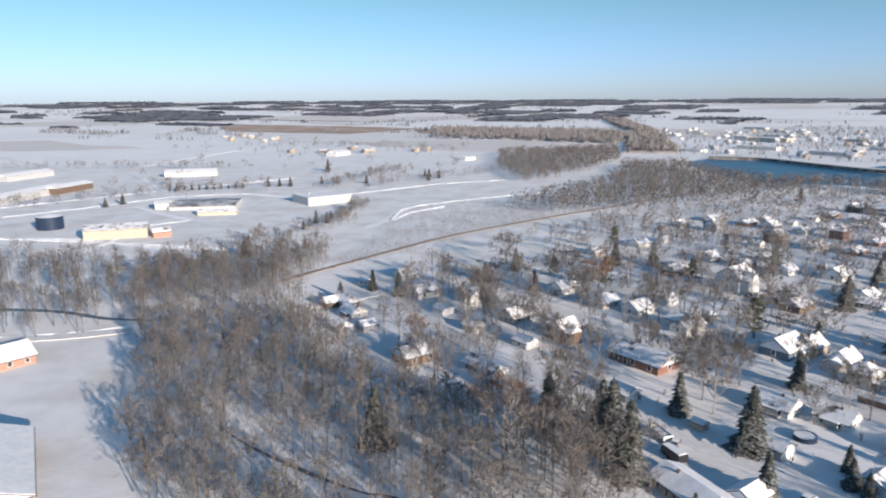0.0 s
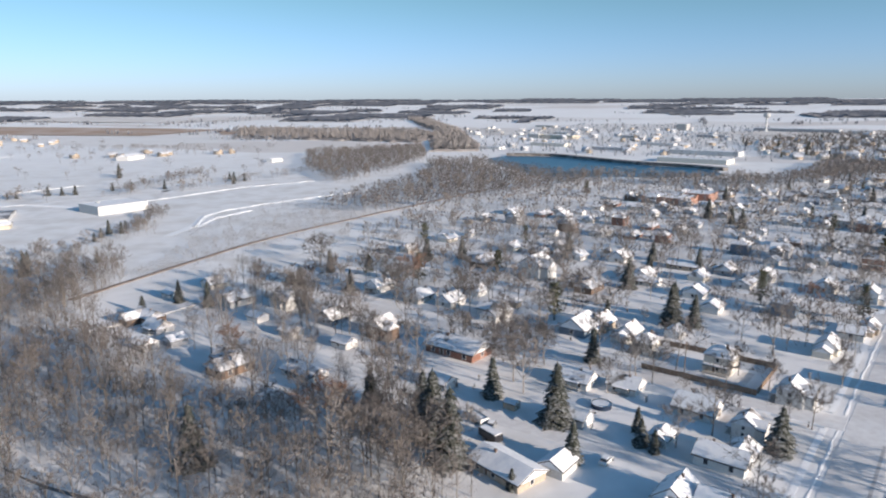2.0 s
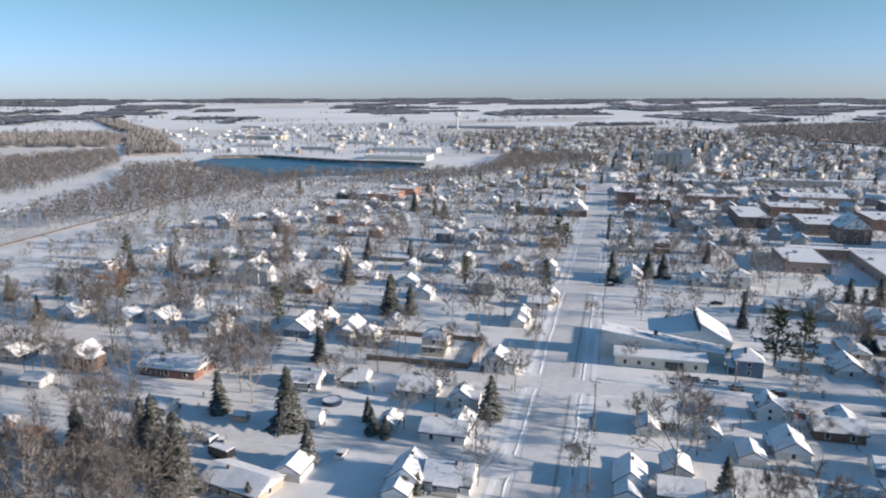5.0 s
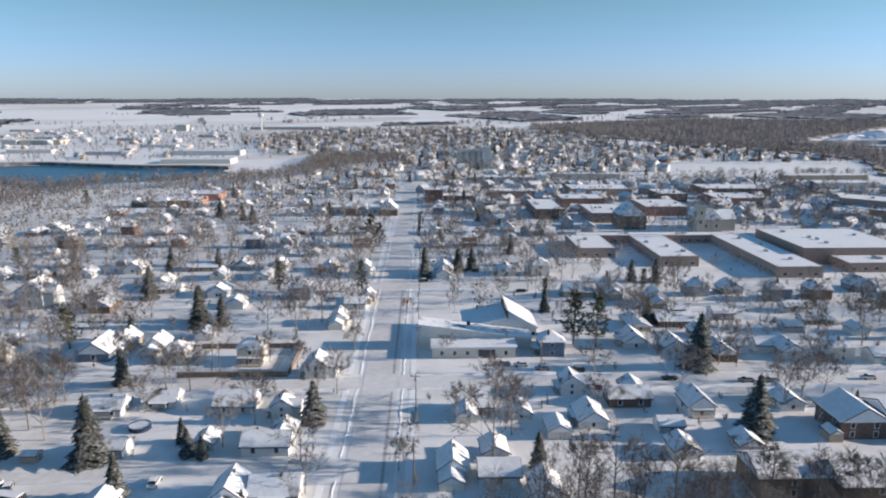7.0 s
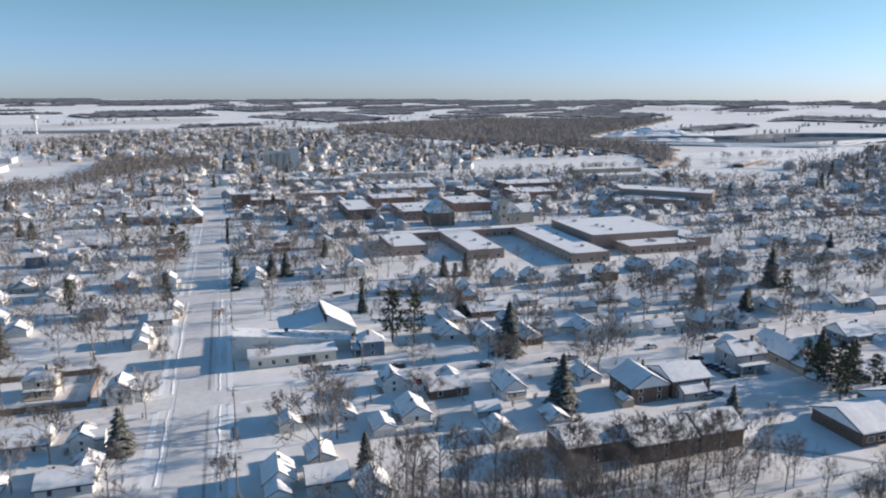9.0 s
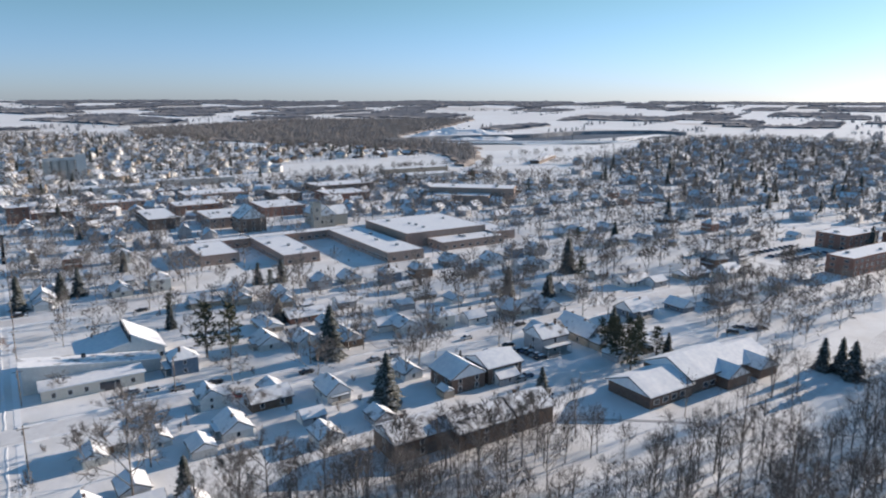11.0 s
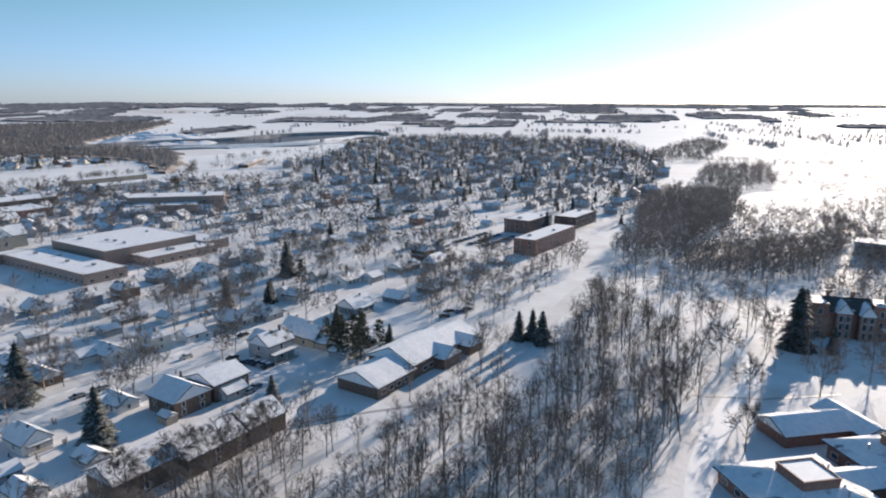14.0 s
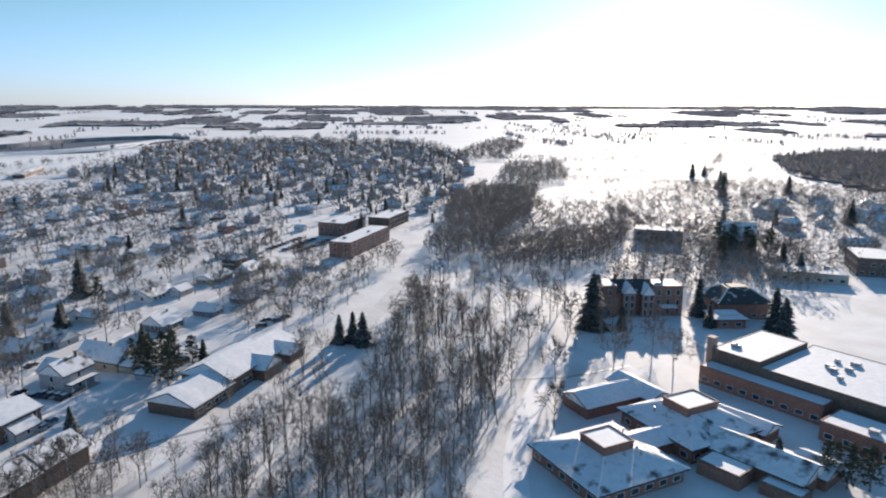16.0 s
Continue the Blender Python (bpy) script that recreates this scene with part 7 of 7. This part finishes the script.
far_houses("works_sheds", [(860, -560), (980, -200), (1250, -330), (1700, -560), (1500, -900), (1150, -720)], 100, 65, GREY)
far_houses("works_sheds", [(860, -560), (980, -200), (1250, -330), (1700, -560), (1500, -900), (1150, -720)], 115, 66, TAN)
forest("works_trees", "bare trees and bushes among works yards", scatter([(840, -600), (900, -180), (1250, -330), (1900, -420), (1800, -900), (1150, -780)], 24, 72, 0.35, 0.8), TUFTS, [BARK, HAZETREE])


# ---- cars, poles, fences ----
PAINT = {"dark": mat("dark_car_paint", (0.03, 0.03, 0.035), (0.04, 0.04, 0.045), rough=0.35, spec=0.5), "white": mat("white_car_paint", (0.7, 0.7, 0.7), (0.66, 0.66, 0.66), rough=0.35, spec=0.5),
         "grey": mat("grey_car_paint", (0.25, 0.26, 0.27), (0.3, 0.31, 0.32), rough=0.35, spec=0.5), "red": mat("red_car_paint", (0.32, 0.03, 0.03), (0.36, 0.04, 0.04), rough=0.35, spec=0.5),
         "blue": mat("blue_car_paint", (0.04, 0.08, 0.16), (0.05, 0.09, 0.18), rough=0.35, spec=0.5)}
CARS = {}


def car(u, v, turn, colour):
    if colour in CARS:
        ob = copy_thing(CARS[colour], Matrix.Identity(4))
    else:
        ob = CARS[colour] = thing("car", colour.replace("dark", "black") + " parked car with snow on its roof", "car", "parked cars")
        bm = bmesh.new()
        prism(bm, [(-2.25, 0.35), (2.2, 0.35), (2.25, 0.75), (1.3, 0.95), (-1.9, 0.95), (-2.3, 0.8)], -0.88, 0.88)
        bmesh.ops.bevel(bm, geom=bm.edges[:], offset=0.06, segments=1, affect="EDGES")
        part("body", bm, PAINT[colour], ob, at=pose(0, 0, 0, 0, 0, -90))
        bm = bmesh.new()
        prism(bm, [(-1.75, 0.93), (1.15, 0.93), (0.45, 1.42), (-1.2, 1.42)], -0.76, 0.76)
        cb = part("cabin", bm, GLASS, ob, "dark car windows", at=pose(0, 0, 0, 0, 0, -90))
        bm = bmesh.new()
        box(bm, -0.72, -1.25, 1.40, 0.72, 0.5, 1.55)
        part("snow_cover", bm, SNOW, cb)
        for x in (-1.4, 1.4):
            for y in (-0.8, 0.8):
                bm = bmesh.new()
                tube(bm, (x, y - 0.11, 0.33), (x, y + 0.11, 0.33), 0.33, 0.33, 12)
                part("wheel", bm, RUBBER, ob)
    ob.matrix_basis = G(u, v, 0.05, turn)
    return ob


car(191.8, 44.9, 90, "dark")
car(195.8, 28.6, 90, "white")
car(196.8, 23.5, 90, "grey")
car(192.9, 34.7, 90, "grey")
car(276.8, 39.7, 90, "dark")
car(183.9, 127.7, 90, "white")
car(196.6, 143.3, 90, "dark")
car(163.4, 140.6, 90, "dark")
car(165.0, 134.4, 80, "dark")
car(163.4, 136.5, 80, "blue")
car(160.9, 136.7, 80, "dark")
car(156.2, 136.9, 85, "dark")
car(158.5, 137.0, 85, "grey")
car(168.9, 124.7, 90, "dark")
car(147.1, 123.9, 90, "blue")
car(146.0, 120.4, 90, "grey")
car(294.1, -1.0, 90, "dark")
car(179.6, 47.9, 0, "red")
car(196.9, 162.8, 90, "red")
car(184.8, 70.1, 90, "dark")
car(182.9, 91.6, 90, "grey")
car(182.6, 98.5, 90, "grey")
car(185.6, 152.3, 90, "dark")
car(139.1, 210.6, 40, "dark")
car(141.0, 216.8, 60, "dark")
car(137.4, 218.4, 60, "blue")
car(136.7, 222.7, 60, "dark")
car(170.8, 135.4, 80, "dark")
car(132.8, -57.0, 0, "white")
car(131.6, -86.5, 20, "grey")
for _i in range(3):
    for _j in range(8):
        car(193 + 9.5 * _i, 334 + 4.6 * _j, _tr.uniform(-3, 3), _tr.choice(("dark", "white", "grey", "dark", "blue")))


def pole(u, v, turn=0.0, h=10.5):
    p = thing("utility_pole", "brown wooden utility pole with a crossarm", "utility pole", "utility poles", at=G(u, v, 0, turn))
    bm = bmesh.new()
    tube(bm, (0, 0, -0.3), (0, 0, h), 0.17, 0.12, 8)
    part("post", bm, POLEWOOD, p)
    bm = bmesh.new()
    box(bm, -0.07, -1.2, h - 0.9, 0.07, 1.2, h - 0.75)
    part("crossarm", bm, POLEWOOD, p)
    bm = bmesh.new()
    tube(bm, (0.25, 0.2, h - 2.4), (0.25, 0.2, h - 1.4), 0.2, 0.2, 8)
    part("transformer", bm, METAL, p)
    return p


for _u in (100, 132, 166, 204, 242, 278, 320, 360):
    pole(_u, MAIN_V + 10.4)
for _v in (-150, -105, -60, 34, 74, 114, 154, 196, 240):
    pole(191.2, _v, 90)


def fence(u0, v0, u1, v1, h=1.7):
    """A board fence: posts and boards side by side."""
    f = thing("fence", "weathered brown board fence round a snowy yard", "fence", at=G(u0, v0))
    n = max(2, int(math.hypot(u1 - u0, v1 - v0) / 1.2))
    d = Vector((u1 - u0, -(v1 - v0))) / n
    a = math.degrees(math.atan2(d.y, d.x))
    bm = bmesh.new()
    box(bm, 0.02, -0.02, -0.2, d.length - 0.02, 0.02, h)
    bmesh.ops.recalc_face_normals(bm, faces=bm.faces)
    me = bpy.data.meshes.new("panel")
    bm.to_mesh(me)
    bm.free()
    me.materials.append(FENCE)
    bm = bmesh.new()
    box(bm, -0.06, -0.09, -0.2, 0.06, -0.025, h + 0.15)
    bmesh.ops.recalc_face_normals(bm, faces=bm.faces)
    mp = bpy.data.meshes.new("post")
    bm.to_mesh(mp)
    bm.free()
    mp.materials.append(FENCE)
    for k in range(n):
        put("panel", me, f, d.x * k, d.y * k, 0, a)
        if k % 2 == 0:
            put("post", mp, f, d.x * k, d.y * k, 0, a)
    return f


fence(189.5, -72, 189.5, -40)
fence(190, -40, 213, -40)
fence(213, -72, 213, -40.5)

# yard things: a boat on a trailer, a pickup, a round pool
bo = thing("boat", "snow-covered pontoon boat parked on a trailer", "boat", at=G(132, -91, 0, 70))
bm = bmesh.new()
prism(bm, [(-1.2, 0.7), (1.2, 0.7), (1.3, 1.3), (-1.3, 1.3)], -3.2, 3.2)
hull = part("hull", bm, WHITE, bo)
bm = bmesh.new()
ring(bm, -3.2, -1.3, 3.2, 1.3, 0.18, 1.3, 1.9)
part("gunwale", bm, WHITE, bo)
bm = bmesh.new()
box(bm, -2.9, -1.05, 1.3, 2.9, 1.05, 1.55)
part("snow_cover", bm, SNOW, bo)
for _x in (-0.8, 0.4):
    for _y in (-1.15, 1.15):
        bm = bmesh.new()
        tube(bm, (_x, _y - 0.1, 0.34), (_x, _y + 0.1, 0.34), 0.34, 0.34, 10)
        part("wheel", bm, RUBBER, bo)
bm = bmesh.new()
box(bm, -3.0, -0.9, 0.5, 4.6, 0.9, 0.68)
part("trailer", bm, METAL, bo)
pk = thing("box_trailer", "dark box trailer with snow on top", "trailer", at=G(126, -83, 0, 75))
bm = bmesh.new()
box(bm, -3.0, -1.3, 0.5, 3.0, 1.3, 2.4)
bmesh.ops.bevel(bm, geom=bm.edges[:], offset=0.08, segments=1, affect="EDGES")
part("body", bm, PAINT["dark"], pk)
bm = bmesh.new()
box(bm, -2.8, -1.15, 2.38, 2.8, 1.15, 2.62)
part("snow_cover", bm, SNOW, pk)
for _x in (-1.0, 0.2):
    for _y in (-1.2, 1.2):
        bm = bmesh.new()
        tube(bm, (_x, _y - 0.12, 0.38), (_x, _y + 0.12, 0.38), 0.38, 0.38, 10)
        part("wheel", bm, RUBBER, pk)
po = thing("round_pool", "round above-ground pool filled with snow", "pool", at=G(158, -70))
bm = bmesh.new()
tube(bm, (0, 0, -0.1), (0, 0, 1.2), 2.6, 2.6, 24, cap=False)
part("wall", bm, NAVY, po)
bm = bmesh.new()
tube(bm, (0, 0, 0.2), (0, 0, 1.0), 2.55, 2.55, 24)
part("snow_cover", bm, SNOW, po)
fb = thing("footbridge", "low grey footbridge over the park creek", "footbridge", at=G(47, 186, 0, -78))
bm = bmesh.new()
box(bm, -7, -1.1, 0.5, 7, 1.1, 0.8)
part("deck", bm, CONC, fb)
for _y in (-1.05, 1.05):
    bm = bmesh.new()
    box(bm, -7, _y - 0.05, 1.65, 7, _y + 0.05, 1.8)
    part("rail", bm, METAL, fb)
    for _k in range(8):
        bm = bmesh.new()
        box(bm, -7 + 2 * _k - (0.1 if _k == 7 else 0), _y - 0.05, 0.0, -6.9 + 2 * _k - (0.1 if _k == 7 else 0), _y + 0.05, 1.65)
        part("post", bm, METAL, fb)


# ploughed tracks round the works yards
for _p, _w in (([(30, -469), (66, -440), (95, -389), (126, -359), (133, -354)], 5), ([(37, -558), (83, -566), (161, -588), (217, -565), (236, -514)], 5), ([(182, -815), (170, -700), (163, -629), (161, -588)], 6), ([(123, -551), (130, -500), (136, -465), (109, -461), (64, -402)], 5), ([(303, -407), (268, -400), (241, -381)], 5)):
    strip("path", "bright ploughed track between works yards", _p, _w, 0.07, TRODDEN, "path")
    bank(_p, 3.6, 0.5, int(_p[0][0]))
for _p in ([(241, -382), (268, -412), (291, -422), (335, -424), (379, -420), (430, -415)], [(-40, -291), (13, -269), (37, -258), (63, -251)], [(0, -462), (30, -468), (79, -417), (131, -354)], [(10, -600), (120, -625), (205, -640), (300, -650)], [(205, -878), (300, -975), (402, -1068)], [(230, -505), (300, -512), (380, -520), (450, -505)]):
    bank(_p, 4.0, 0.6, int(_p[1][1]))
for _u, _v, _h in ((250, -605, 9), (258, -598, 8), (266, -592, 9), (298, -593, 8), (310, -583, 7), (331, -566, 9), (404, -567, 10), (411, -560, 9), (359, -698, 14), (125.4, -336, 12), (198, -403, 9), (203, -398, 8), (190, -396, 6), (182, -388, 6), (212, -410, 6), (104, -562, 8), (118, -571, 9)):
    spruce(_u, _v, _h)
for _k in range(11):
    spruce(169 + 5.8 * _k, -630 + 2.2 * _k, _tr.uniform(4, 7))
_bp = random.Random(31)
bm = bmesh.new()
for _k in range(150):
    _a, _u, _v = _bp.uniform(0, math.tau), _bp.uniform(-19, 19), _bp.uniform(-8, 8)
    _z = 3.2 * max(0.0, 1 - (_u / 21) ** 2) * max(0.0, 1 - (_v / 9) ** 2) * _bp.random()
    _l = _bp.uniform(1.5, 4)
    tube(bm, (_u, _v, _z), (_u + _l * math.cos(_a), _v + _l * math.sin(_a), _z + _bp.uniform(-0.2, 1.2)), 0.16, 0.08, 4, cap=False)
_ob = link_mesh("brush_heap", bm, capped("snowy_brush", (0.16, 0.13, 0.11), lo=0.3, hi=0.7, amount=0.9))
_ob.matrix_basis = G(82, -352, 0, 8)
tagged(_ob, "long heap of cut brush and logs under snow", "brush heap", kind="stuff")
for _p in ([(185, 600), (119, 595), (91, 559), (23, 501)], [(128, 659), (60, 714), (37, 812)], [(23, 501), (1, 500), (-45, 577), (-90, 634), (-201, 761), (-330, 900)]):
    strip("road", "dark wet road between snowy verges", _p, 5, 0.06, DARKLANE)
